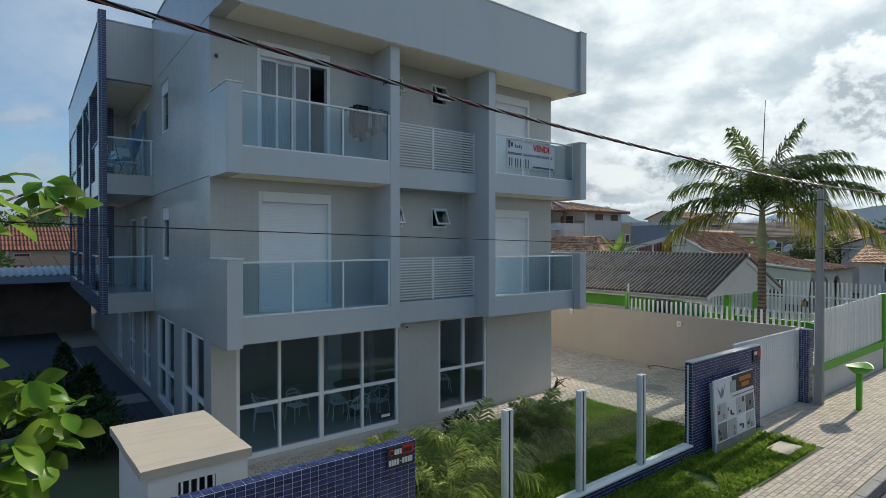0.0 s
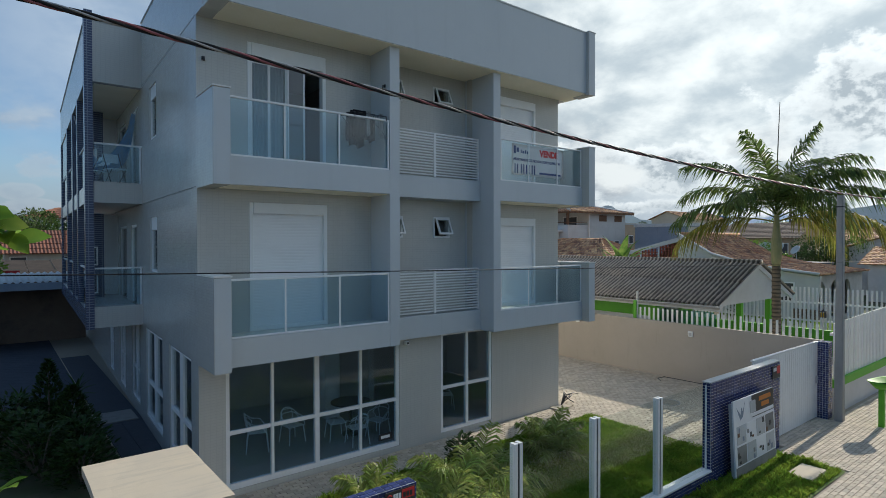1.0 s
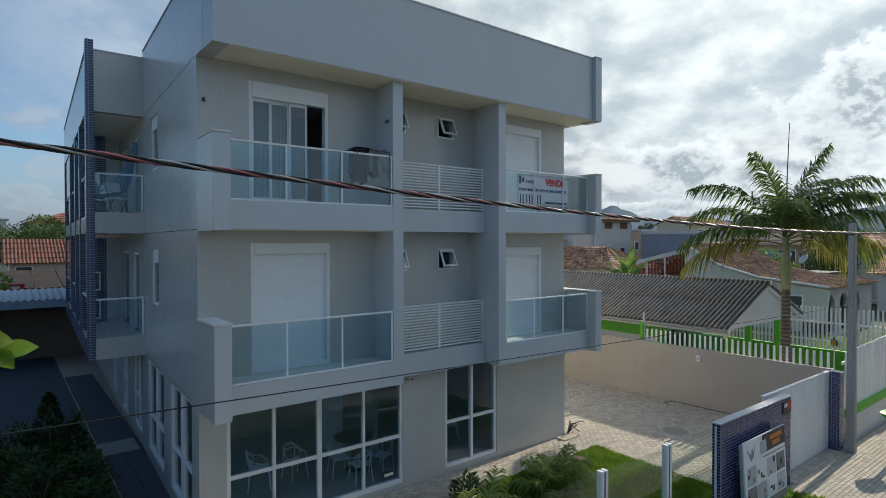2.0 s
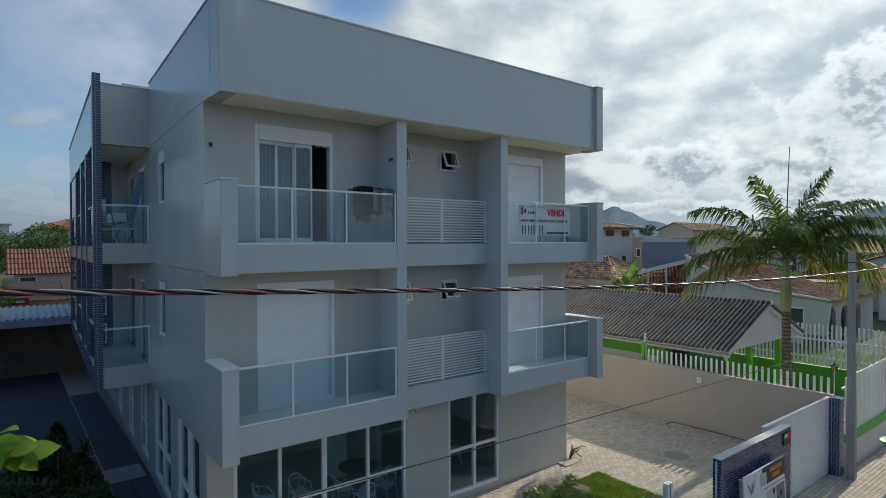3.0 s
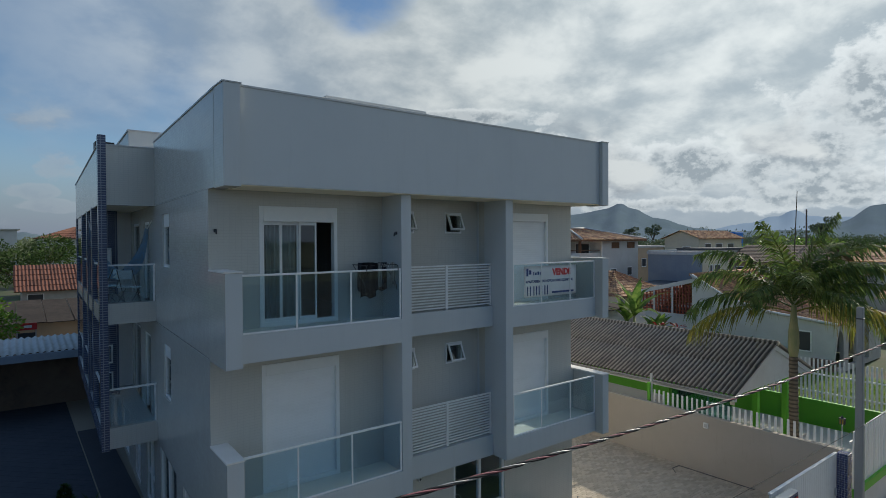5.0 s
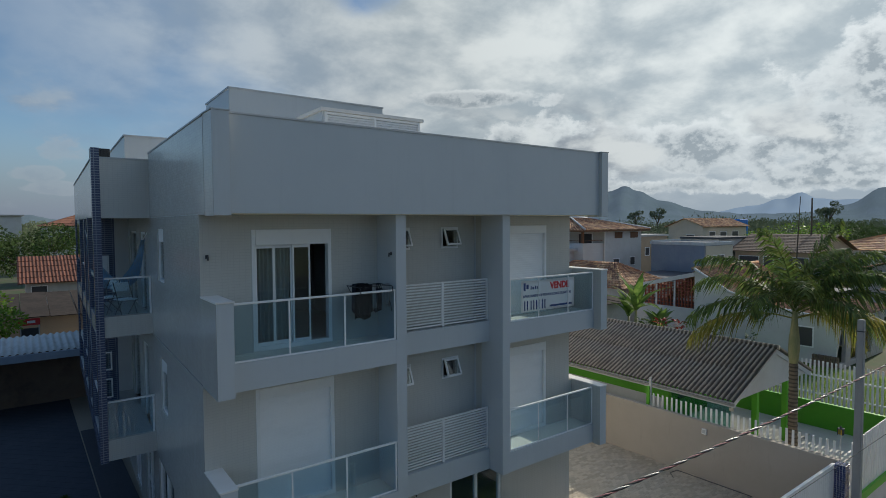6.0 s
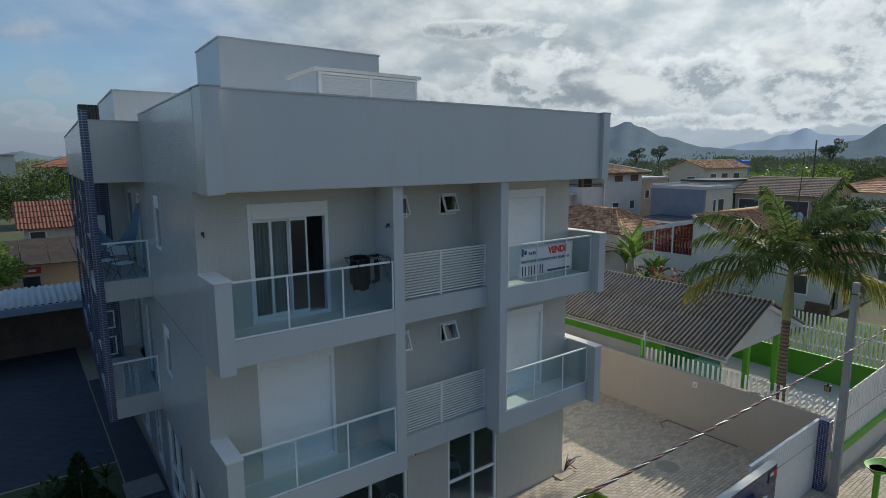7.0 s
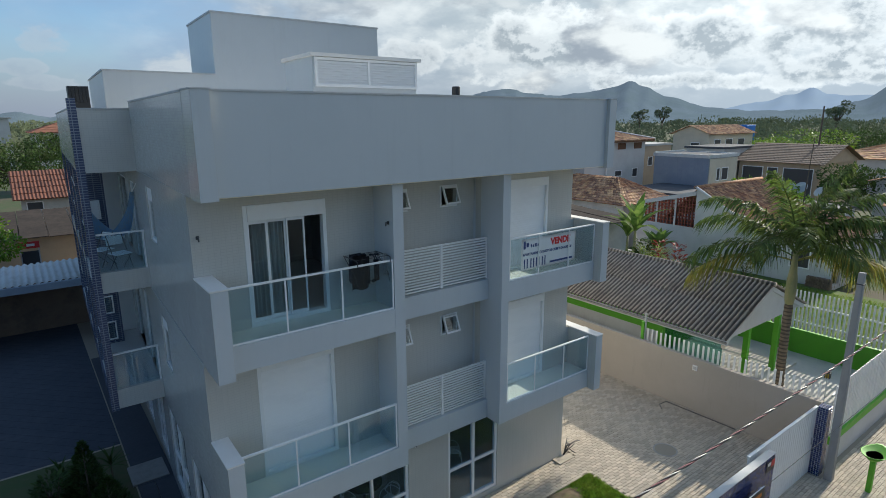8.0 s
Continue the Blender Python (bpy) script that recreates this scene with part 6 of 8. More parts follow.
def almond_tree():
    """The young street tree on the pavement: big glossy leaves in whorls."""
    rng = random.Random(7)
    tree = thing("street_tree", "young broad-leaved street tree with large glossy green leaves", "tree", at=(0, 0, 0))
    bm = bmesh.new()
    top = [(-0.75, 4.75, -0.4), (-0.72, 4.72, 1.2), (-0.66, 4.7, 2.6), (-0.6, 4.66, 4.0), (-0.55, 4.62, 4.7)]
    tube(bm, top, [0.075, 0.065, 0.05, 0.035, 0.015], 9)
    part("trunk", bm, M["bark"], tree, "", True)
    ends = ((0.5, 4.42, 2.92), (0.22, 4.35, 3.25), (0.12, 4.5, 2.85), (0.4, 4.4, 3.35), (0.02, 4.3, 2.6), (0.68, 5.5, 4.5), (0.55, 5.35, 4.62), (0.2, 4.45, 4.5), (0.0, 4.4, 4.62), (-0.2, 4.3, 3.5), (-0.1, 4.5, 4.3), (0.28, 4.5, 2.5), (-0.25, 4.3, 2.1), (0.3, 4.3, 3.02), (0.05, 4.25, 3.1), (0.1, 4.4, 3.45), (0.58, 4.46, 3.1), (0.35, 4.5, 2.75), (0.18, 4.3, 2.95), (0.3, 5.2, 4.42), (0.1, 4.35, 4.3), (0.45, 4.5, 3.2))
    for e in ends:
        b = Vector(e)
        a = Vector((-0.64, 4.68, max(1.6, b.z - 0.5)))
        bm = bmesh.new()
        mid = a.lerp(b, 0.5) + Vector((0, 0, -0.06))
        tube(bm, [a, mid, b], [0.02, 0.013, 0.007], 6)
        part("branch", bm, M["bark"], tree, "", True)
        v, f = [], []
        m = rng.randint(9, 13)
        for i in range(m):
            an = 2 * math.pi * i / m + rng.random() * 0.7
            el = 1.0 * rng.random() - 0.55
            way = Vector((math.cos(an) * math.cos(el), math.sin(an) * math.cos(el), math.sin(el)))
            ln = 0.15 + 0.11 * rng.random()
            nrm = Vector((rng.random() - 0.5, rng.random() - 0.9, 0.7 * rng.random() + 0.25))
            broad_leaf(v, f, b + way * 0.03 + Vector((0, 0, 0.12 * (rng.random() - 0.6))), way, nrm, ln, ln * 0.58, 0.4 + 0.8 * rng.random(), 0.3, 7, 1.3)
        leaf_part("leaf_whorl", v, f, M["leaf"], tree, "whorl of large glossy leaves", True)


almond_tree()


def shrub(name, label, at, height, spread, n, size, mat, seed, category="shrub", group=""):
    """A bush of stems and separate oval leaves."""
    rng = random.Random(seed)
    s = thing(name, label, category, group, at=at)
    bm = bmesh.new()
    v, f = [], []
    for i in range(max(4, n // 60)):
        an = rng.random() * 6.28
        r = spread * (0.3 + 0.6 * rng.random())
        tip = Vector((r * math.cos(an), r * math.sin(an), height * (0.55 + 0.45 * rng.random())))
        tube(bm, [(0, 0, 0), tip * 0.5 + Vector((0, 0, height * 0.12)), tip], [0.02, 0.013, 0.006], 5)
    part("stems", bm, M["bark"], s)
    for i in range(n):
        an, u = rng.random() * 6.28, rng.random()
        rr = spread * math.sqrt(rng.random()) * (0.55 + 0.45 * math.sin(math.pi * min(1, u + 0.15)))
        p = Vector((rr * math.cos(an), rr * math.sin(an), height * (0.1 + 0.9 * u)))
        way = Vector((math.cos(an) + rng.random() - 0.5, math.sin(an) + rng.random() - 0.5, 0.2 + 0.9 * rng.random()))
        ln = size * (0.7 + 0.6 * rng.random())
        broad_leaf(v, f, p, way, Vector((0, 0, 1)) + Vector((rng.random() - 0.5, rng.random() - 0.5, 0)), ln, ln * 0.45, 0.6, 0.2, 3)
    leaf_part("foliage", v, f, mat, s, kind="stuff")
    return s


def clipped_shrub(label, at, height, radius, seed):
    """A shrub clipped to a tapering cone, its surface all small leaves."""
    rng = random.Random(seed)
    s = thing("clipped_shrub", label, "shrub", "clipped shrubs in the bed", at=at)
    bm = bmesh.new()
    tube(bm, [(0, 0, 0), (0.01, 0, height * 0.5), (0, 0.01, height * 0.92)], [0.03, 0.02, 0.006], 6)
    part("stem", bm, M["bark"], s)
    v, f = [], []
    for i in range(1500):
        u, an = rng.random() ** 1.3, rng.random() * 6.28
        r = radius * min(1.0, 0.55 + 3.0 * u) * (1 - u) ** 0.75 * (0.8 + 0.3 * rng.random())
        p = Vector((r * math.cos(an), r * math.sin(an), 0.1 + (height - 0.15) * u))
        way = Vector((math.cos(an) + rng.random() - 0.5, math.sin(an) + rng.random() - 0.5, 0.5 + rng.random()))
        ln = 0.07 + 0.05 * rng.random()
        broad_leaf(v, f, p, way, Vector((rng.random() - 0.5, rng.random() - 0.5, 1)), ln, ln * 0.5, 0.3, 0.2, 2)
    leaf_part("foliage", v, f, M["leaf_dark"], s, kind="stuff")


def strap_plant(at, height, seed):
    """A cane with a tuft of long strap leaves."""
    rng = random.Random(seed)
    s = thing("strap_plant", "cane plant with a tuft of dark strap leaves in the bed", "plant", "cane plants in the bed", at=at)
    bm = bmesh.new()
    tube(bm, [(0, 0, 0), (0.03, 0.01, height * 0.5), (0.02, 0, height)], [0.025, 0.02, 0.016], 6)
    part("cane", bm, M["bark"], s)
    for i in range(22):
        an, el = i * 2.4, 1.3 - 1.2 * i / 22
        way = Vector((math.cos(an) * math.cos(el), math.sin(an) * math.cos(el), math.sin(el)))
        v, f = [], []
        broad_leaf(v, f, (0.02, 0, height - 0.006 * i), way, Vector((0, 0, 1)), 0.42 + 0.16 * rng.random(), 0.055, 0.6, 0.2, 5)
        leaf_part("strap_leaf", v, f, M["leaf_dark"], s)


def fan_palm(at, seed, n=11, size=0.75):
    """A low fan palm: each leaf a stalk with a fan of narrow blades."""
    rng = random.Random(seed)
    s = thing("fan_palm", "low fan palm with spiky green leaves among the bananas", "palm", at=at)
    for i in range(n):
        head = i * 2.4 + rng.random() * 0.4
        el = 1.25 - 1.0 * i / n + rng.random() * 0.1
        d = Vector((math.cos(head) * math.cos(el), math.sin(head) * math.cos(el), math.sin(el)))
        stalk = size * (0.75 + 0.3 * rng.random())
        hub = d * stalk
        v, f = [], []
        side = d.cross(Vector((0, 0, 1))).normalized()
        nrm = side.cross(d).normalized()
        k = len(v)
        w = 0.012
        for q in (Vector((0, 0, 0)), hub):
            v.extend([tuple(q + side * w), tuple(q - side * w), tuple(q + nrm * w)])
        f.extend([(k, k + 1, k + 4, k + 3), (k + 1, k + 2, k + 5, k + 4), (k + 2, k, k + 3, k + 5)])
        blades = 30
        for j in range(blades):
            a = (j / (blades - 1) - 0.5) * 3.9
            out = (d * math.cos(a) + side * math.sin(a) + nrm * (0.25 * abs(math.sin(a)) + 0.08 * (j % 2))).normalized()
            ln = size * (0.62 + 0.18 * math.cos(a * 0.6) + 0.08 * rng.random())
            tipfall = Vector((0, 0, -1)) * ln * (0.12 + 0.25 * rng.random())
            ws = out.cross(nrm).normalized() * 0.017
            m1, tip = hub + out * ln * 0.6, hub + out * ln + tipfall
            k = len(v)
            v.extend([tuple(hub), tuple(m1 + ws), tuple(tip), tuple(m1 - ws)])
            f.append((k, k + 1, k + 2, k + 3))
        leaf_part("fan_leaf", v, f, M["fan"], s, "fan of narrow blades")
    return s


def feather_palm(at, seed, n, size):
    """A low palm without a trunk: arching feather leaves from one base."""
    rng = random.Random(seed)
    s = thing("low_palm", "low palm with yellow-green arching feather leaves in the lawn", "palm", "palms in the lawn", at=at)
    for i in range(n):
        v, f = [], []
        frond(v, f, (0.03 * math.cos(i * 2.4), 0.03 * math.sin(i * 2.4), 0.02), i * 2.4 + 0.5 * rng.random(), 1.4 - 0.95 * i / n + 0.15 * rng.random(), size * (0.8 + 0.3 * rng.random()), 1.0 + 0.6 * rng.random(), size * 0.36, 34, rng, 0.03, start=0.2, hang=0.15)
        leaf_part("feather_leaf", v, f, M["fan"], s, "arching feather leaf")


def banana_clump(at, seed, leaves=9, height=3.0, length=2.0):
    rng = random.Random(seed)
    s = thing("banana_plant", "banana plant with large torn green leaves behind the roof", "banana plant", "banana plants", at=at)
    bm = bmesh.new()
    tube(bm, [(0, 0, 0), (0.03, 0, height * 0.5), (0.05, 0.02, height)], [0.05 * height, 0.04 * height, 0.025 * height], 10)
    part("stem", bm, M["shaft"], s, "", True)
    for i in range(leaves):
        head = i * 2.4 + rng.random()
        v, f = [], []
        el = 1.5 - 0.95 * (i / leaves) ** 1.4
        d = Vector((math.cos(head) * math.cos(el), math.sin(head) * math.cos(el), math.sin(el)))
        broad_leaf(v, f, Vector((0.05, 0.02, height - 0.1 * i / leaves)), d, Vector((0, 0, 1)) - d * 0.5, length * (0.75 + 0.35 * rng.random()), 0.44 + 0.12 * rng.random(), 0.7 + 0.7 * rng.random(), 0.25, 8)
        leaf_part("banana_leaf", v, f, M["banana"], s, "", True)


def tree(at, height, crown, seed, n=900, leaf=0.28, mat="tree", name="tree", label="leafy green tree among the houses", group="trees among the houses", flat=0.7, clumps=10):
    """A trunk with limbs, and a crown of leaf clumps with gaps."""
    rng = random.Random(seed)
    t = thing(name, label, "tree", group, at=at)
    bm = bmesh.new()
    fork = height * 0.42
    tube(bm, [(0, 0, 0), (0.05 * height * (rng.random() - 0.5), 0, fork * 0.6), (0, 0, fork)], [0.05 * height * 0.6, 0.035 * height * 0.6, 0.028 * height * 0.6], 8)
    centres = []
    for i in range(clumps):
        an = i * 2.4 + rng.random()
        r = crown * (0.25 + 0.6 * math.sqrt(rng.random()))
        c = Vector((r * math.cos(an), r * math.sin(an), fork + (height - fork) * (0.25 + 0.65 * rng.random() * (1 - 0.4 * r / crown))))
        centres.append((c, crown * (0.3 + 0.22 * rng.random())))
        tube(bm, [(0, 0, fork * 0.95), c * 0.5 + Vector((0, 0, fork * 0.5)), c], [0.02 * height * 0.6, 0.013 * height * 0.6, 0.02], 5)
    part("trunk", bm, M["bark"], t, "", True)
    v, f = [], []
    for i in range(n):
        c, r = centres[rng.randrange(clumps)]
        d = Vector((rng.gauss(0, 1), rng.gauss(0, 1), rng.gauss(0, 1))).normalized()
        p = c + Vector((d.x * r, d.y * r, d.z * r * flat)) * (0.55 + 0.5 * rng.random() ** 0.5)
        way = (d + Vector((rng.random() - 0.5, rng.random() - 0.5, rng.random() - 0.6)) * 1.6).normalized()
        side = way.orthogonal().normalized()
        ln = leaf * (0.6 + 0.8 * rng.random())
        k = len(v)
        v.extend([tuple(p), tuple(p + way * ln * 0.5 + side * ln * 0.32), tuple(p + way * ln), tuple(p + way * ln * 0.5 - side * ln * 0.32)])
        f.append((k, k + 1, k + 2, k + 3))
    leaf_part("crown", v, f, M[mat], t, kind="stuff")
    return t


# ---- the neighbour's low house ----
def corrugated(x0, z0, x1, z1, y0, y1, pitch=0.165, amp=0.042, thick=0.008, axis_steps=6):
    """A corrugated sheet that falls from (x1, z1) to (x0, z0), its waves side by side along y."""
    bm = bmesh.new()
    n = int((y1 - y0) / pitch * 6)
    top, bot = [], []
    slope = Vector((z0 - z1, 0, x1 - x0)).normalized()
    for i in range(n + 1):
        y = y0 + (y1 - y0) * i / n
        h = amp * math.cos(2 * math.pi * (y - y0) / pitch)
        a, b = Vector((x0, y, z0 + h)), Vector((x1, y, z1 + h))
        top.append((bm.verts.new(a), bm.verts.new(b)))
        bot.append((bm.verts.new(a - Vector((0, 0, thick))), bm.verts.new(b - Vector((0, 0, thick)))))
    for i in range(n):
        bm.faces.new((top[i][0], top[i + 1][0], top[i + 1][1], top[i][1]))
        bm.faces.new((bot[i][0], bot[i][1], bot[i + 1][1], bot[i + 1][0]))
        bm.faces.new((bot[i][0], bot[i + 1][0], top[i + 1][0], top[i][0]))
    return bm


def neighbour_house():
    h = thing("neighbour_house", "low white house with a green porch under a weathered corrugated roof", "house")
    r0, r1, r2 = (18.95, 2.42), (22.0, 3.72), (25.05, 2.42)
    y0, y1 = 9.35, 30.0
    # two overlapping courses of sheets on each side
    for (xa, za), (xb, zb) in ((r0, r1), (r2, r1)):
        m = 0.5
        xm, zm = xa + (xb - xa) * m, za + (zb - za) * m
        s = part("roof", corrugated(xa, za, xm + (xb - xa) * 0.04, zm + (zb - za) * 0.04, y0, y1), M["fibre"], h, "weathered corrugated fibre-cement sheets", True)
        part("roof_course", corrugated(xm, zm + 0.03, xb, zb + 0.03, y0, y1), M["fibre"], s, "", True)
    bm = bmesh.new()
    tube(bm, [(22.0, y0, 3.74), (22.0, y1, 3.74)], 0.09, 10)
    part("ridge_cap", bm, M["fibre"], h, "", True)
    bm = bmesh.new()
    v = [bm.verts.new(p) for p in ((19.25, 9.48, 2.36), (24.75, 9.48, 2.36), (22.0, 9.48, 3.58), (19.25, 9.62, 2.36), (24.75, 9.62, 2.36), (22.0, 9.62, 3.58))]
    for q in ((0, 1, 2), (5, 4, 3), (0, 3, 4, 1), (1, 4, 5, 2), (2, 5, 3, 0)):
        bm.faces.new([v[i] for i in q])
    part("gable", bm, M["house_white"], h, "white gable triangle")
    part("fascia", boxes((18.98, 19.06, 9.4, 30, 2.2, 2.36)), M["house_white"], h, "cream board under the eaves")
    part("gutter", boxes((18.9, 18.98, 9.4, 30, 2.27, 2.33)), M["kerb"], h)
    part("side_wall", boxes((19.5, 19.66, 12.1, 29.5, 0, 2.3)), M["house_white"], h, "cream side wall")
    part("green_band", boxes((19.47, 19.5, 12.1, 29.5, 1.75, 2.3)), M["green"], h, "bright green painted band")
    part("front_wall", wall_x(19.66, 24.5, 13.2, 13.36, 0, 2.34, ((20.4, 21.3, 0, 2.05), (22.2, 23.6, 0.9, 2.0))), M["green"], h, "bright green front wall")
    part("front_door", boxes((20.4, 21.3, 13.25, 13.3, 0, 2.05)), M["white"], h)
    part("window", boxes((22.2, 23.6, 13.25, 13.3, 0.9, 2.0)), M["pane"], h)
    part("far_wall", boxes((24.5, 24.66, 13.2, 29.5, 0, 2.34)), M["house_white"], h)
    part("back_wall", boxes((19.66, 24.5, 29.3, 29.46, 0, 2.34)), M["house_white"], h)
    part("porch_ceiling", boxes((19.3, 24.7, 9.62, 29.3, 2.34, 2.37)), M["house_white"], h)
    part("porch_floor", boxes((19.2, 24.7, 9.3, 13.2, 0.004, 0.1)), M["yard_pale"], h, "pale porch floor")
    for x, y in ((20.85, 9.6), (23.2, 9.6), (19.45, 12.0)):
        part("porch_post", boxes((x - 0.09, x + 0.09, y - 0.09, y + 0.09, 0.1, 2.36), bevel=0.01), M["green"], h, "bright green porch post")
    part("meter_pipe", boxes((18.42, 18.48, 12.02, 12.08, 0, 2.72)), M["house_white"], h)
    part("porch_pane", boxes((19.44, 19.45, 9.75, 11.85, 0.5, 2.1)), M["teal"], h, "blue-green glass screen of the porch")
    # small yellow sign under the eave
    part("sign_plate", boxes((18.93, 18.96, 9.42, 9.55, 2.1, 2.2)), M["lid"], h)
    for s in (-1, 1):
        bm = bmesh.new()
        q = [(22.0 + s * 3.0, 2.38), (22.0, 3.66), (22.0, 3.5), (22.0 + s * 3.0, 2.22)]
        fr = [bm.verts.new((a, 9.42, b)) for a, b in q]
        bk = [bm.verts.new((a, 9.476, b)) for a, b in q]
        bm.faces.new(fr)
        bm.faces.new(bk[::-1])
        for i in range(4):
            bm.faces.new((fr[i], bk[i], bk[(i + 1) % 4], fr[(i + 1) % 4]))
        part("bargeboard", bm, M["house_white"], h, "white board along the gable edge")


neighbour_house()


def lantern():
    l = thing("yard_lantern", "small yellow lantern with a dark frame on a slim stand", "lantern", at=(18.55, 6.36, 0))
    part("stand", boxes((-0.012, 0.012, -0.012, 0.012, -0.05, 2.36)), M["cap"], l)
    part("glass_body", boxes((-0.05, 0.05, -0.05, 0.05, 2.38, 2.5)), M["amber"], l, "yellow glass body")
    for x, y in ((-0.055, -0.055), (0.055, -0.055), (-0.055, 0.055), (0.055, 0.055), (0, -0.055), (-0.055, 0)):
        part("frame_bar", boxes((x - 0.008, x + 0.008, y - 0.008, y + 0.008, 2.36, 2.52)), M["dark_grey"], l)
    part("top", boxes((-0.07, 0.07, -0.07, 0.07, 2.52, 2.54), bevel=0.006), M["dark_grey"], l)
    bm = lathe(bmesh.new(), [(0.04, 2.54), (0.025, 2.57), (0.008, 2.6), (0.002, 2.63)], sides=10)
    part("finial", bm, M["dark_grey"], l, "", True)


lantern()


def picket(w, t, z0, z1, axis):
    bm = bmesh.new()
    a, b = (w / 2, t / 2) if axis == "x" else (t / 2, w / 2)
    box(bm, -a, a, -b, b, z0, z1)
    for v in bm.verts:
        if v.co.z > z1 - 0.001:
            v.co.x *= 0.75
            v.co.y *= 0.75
    return mesh_of("picket", bm, M["white"])


def picket_row(name, label, pts, me, rails, rail_mat="white", at=(0, 0, 0)):
    f = thing(name, label, "fence", at=at)
    for x, y, z in pts:
        ob = new("picket", me)
        ob.location, ob.parent = (x, y, z), f
    for r in rails:
        part("rail", boxes(r), M[rail_mat], f)
    return f


def neighbour_fences():
    me = picket(0.078, 0.03, 0, 1.0, "y")
    picket_row("picket_fence", "white wooden pickets rising behind the beige wall", [(18.42, 6.46 + 0.17 * i, 1.19 + 0.012 * math.sin(i * 2.1)) for i in range(33)], me, [(18.44, 18.48, 6.4, 12.1, 1.45, 1.52)])
    part("post", boxes((18.36, 18.46, 12.05, 12.15, 0, 2.4)), M["green"], bpy.data.objects["picket_fence"], "green corner post")
    # along the street
    me = picket(0.115, 0.04, 0, 1.62, "x")
    n = 44
    f = picket_row("street_fence", "close white pickets over a green band and white base wall", [(18.52 + 0.146 * i, 6.08, 0.62 + 0.0035 * i) for i in range(n)], me, [(18.45, 24.9, 6.12, 6.17, 1.0, 1.07), (18.45, 24.9, 6.12, 6.17, 1.9, 1.97)])
    part("base_wall", boxes((18.4, 24.9, 6.02, 6.2, -0.4, 0.5)), M["house_white"], f, "white base wall")
    bm = boxes((18.4, 24.9, 5.99, 6.22, 0.5, 0.72))
    part("green_band", bm, M["green"], f, "bright green band")
    part("post", boxes((24.9, 25.1, 5.98, 6.2, -0.4, 2.4)), M["green"], f, "green end post")
    # far side of the neighbour's yard
    me = picket(0.082, 0.035, 0, 1.62, "y")
    f = picket_row("far_picket_fence", "white pickets on a green wall across the neighbour's yard", [(26.0, 6.4 + 0.148 * i, 1.02) for i in range(149)], me, [(26.03, 26.07, 6.3, 28.4, 1.3, 1.36), (26.03, 26.07, 6.3, 28.4, 2.0, 2.06)])
    part("green_wall", boxes((25.95, 26.12, 6.22, 28.5, -0.4, 1.0)), M["green"], f, "bright green wall under the pickets")
    whole("wall_street_east", boxes((25.1, 58, 6.0, 6.18, -0.4, 1.9)), M["beige"], "beige street wall further along", "wall", kind="structure")


neighbour_fences()


# ---- houses round about ----
def tile_roof(corners, mat, rows, cols, thick=0.05):
    """Rows of rounded clay tiles over a four-cornered slope: eave left, eave right, ridge right, ridge left."""
    a, b, c, d = (Vector(p) for p in corners)
    nrm = (b - a).cross(d - a).normalized()
    if nrm.z < 0:
        nrm = -nrm
    v, f = [], []
    for i in range(rows):
        for j in range(cols):
            q = []
            for s, t in ((j / cols, i / rows), ((j + 1) / cols, i / rows), ((j + 1) / cols, (i + 1.12) / rows), (j / cols, (i + 1.12) / rows)):
                t = min(t, 1.0)
                q.append(a.lerp(b, s).lerp(d.lerp(c, s), t))
            lift = nrm * thick
            m0, m1 = q[0].lerp(q[1], 0.5) + lift * 1.9, q[3].lerp(q[2], 0.5) + lift
            k = len(v)
            v.extend(tuple(p) for p in (q[0] + lift * 0.9, m0, q[1] + lift * 0.9, q[2], m1, q[3], q[0], q[1]))
            f.extend([(k, k + 1, k + 4, k + 5), (k + 1, k + 2, k + 3, k + 4), (k + 6, k + 7, k + 2, k + 1), (k + 6, k + 1, k)])
    bm = bmesh.new()
    vs = [bm.verts.new(p) for p in v]
    for q in f:
        bm.faces.new([vs[i] for i in q])
    vs = [bm.verts.new(p - nrm * 0.02) for p in (a, b, c, d)]
    bm.faces.new(vs)
    return bm


def window_in(parent, x0, x1, y0, y1, z0, z1, facing, lattice=False):
    """A framed window set proud on a far wall; facing: 'x' for a wall that looks to -x, 'y' to -y."""
    t = 0.07
    if facing == "y":
        fr = boxes((x0, x1, y0 - 0.06, y0 - 0.01, z0, z0 + t), (x0, x1, y0 - 0.06, y0 - 0.01, z1 - t, z1), (x0, x0 + t, y0 - 0.06, y0 - 0.01, z0 + t, z1 - t), (x1 - t, x1, y0 - 0.06, y0 - 0.01, z0 + t, z1 - t))
        pn = boxes((x0 + t, x1 - t, y0 - 0.03, y0 - 0.015, z0 + t, z1 - t))
    else:
        fr = boxes((x0 - 0.06, x0 - 0.01, y0, y1, z0, z0 + t), (x0 - 0.06, x0 - 0.01, y0, y1, z1 - t, z1), (x0 - 0.06, x0 - 0.01, y0, y0 + t, z0 + t, z1 - t), (x0 - 0.06, x0 - 0.01, y1 - t, y1, z0 + t, z1 - t))
        pn = boxes((x0 - 0.03, x0 - 0.015, y0 + t, y1 - t, z0 + t, z1 - t))
    w = part("window", fr, M["wood" if lattice else "alu"], parent)
    part("pane", pn, M["wood"] if lattice else M["dark_grey"], w)


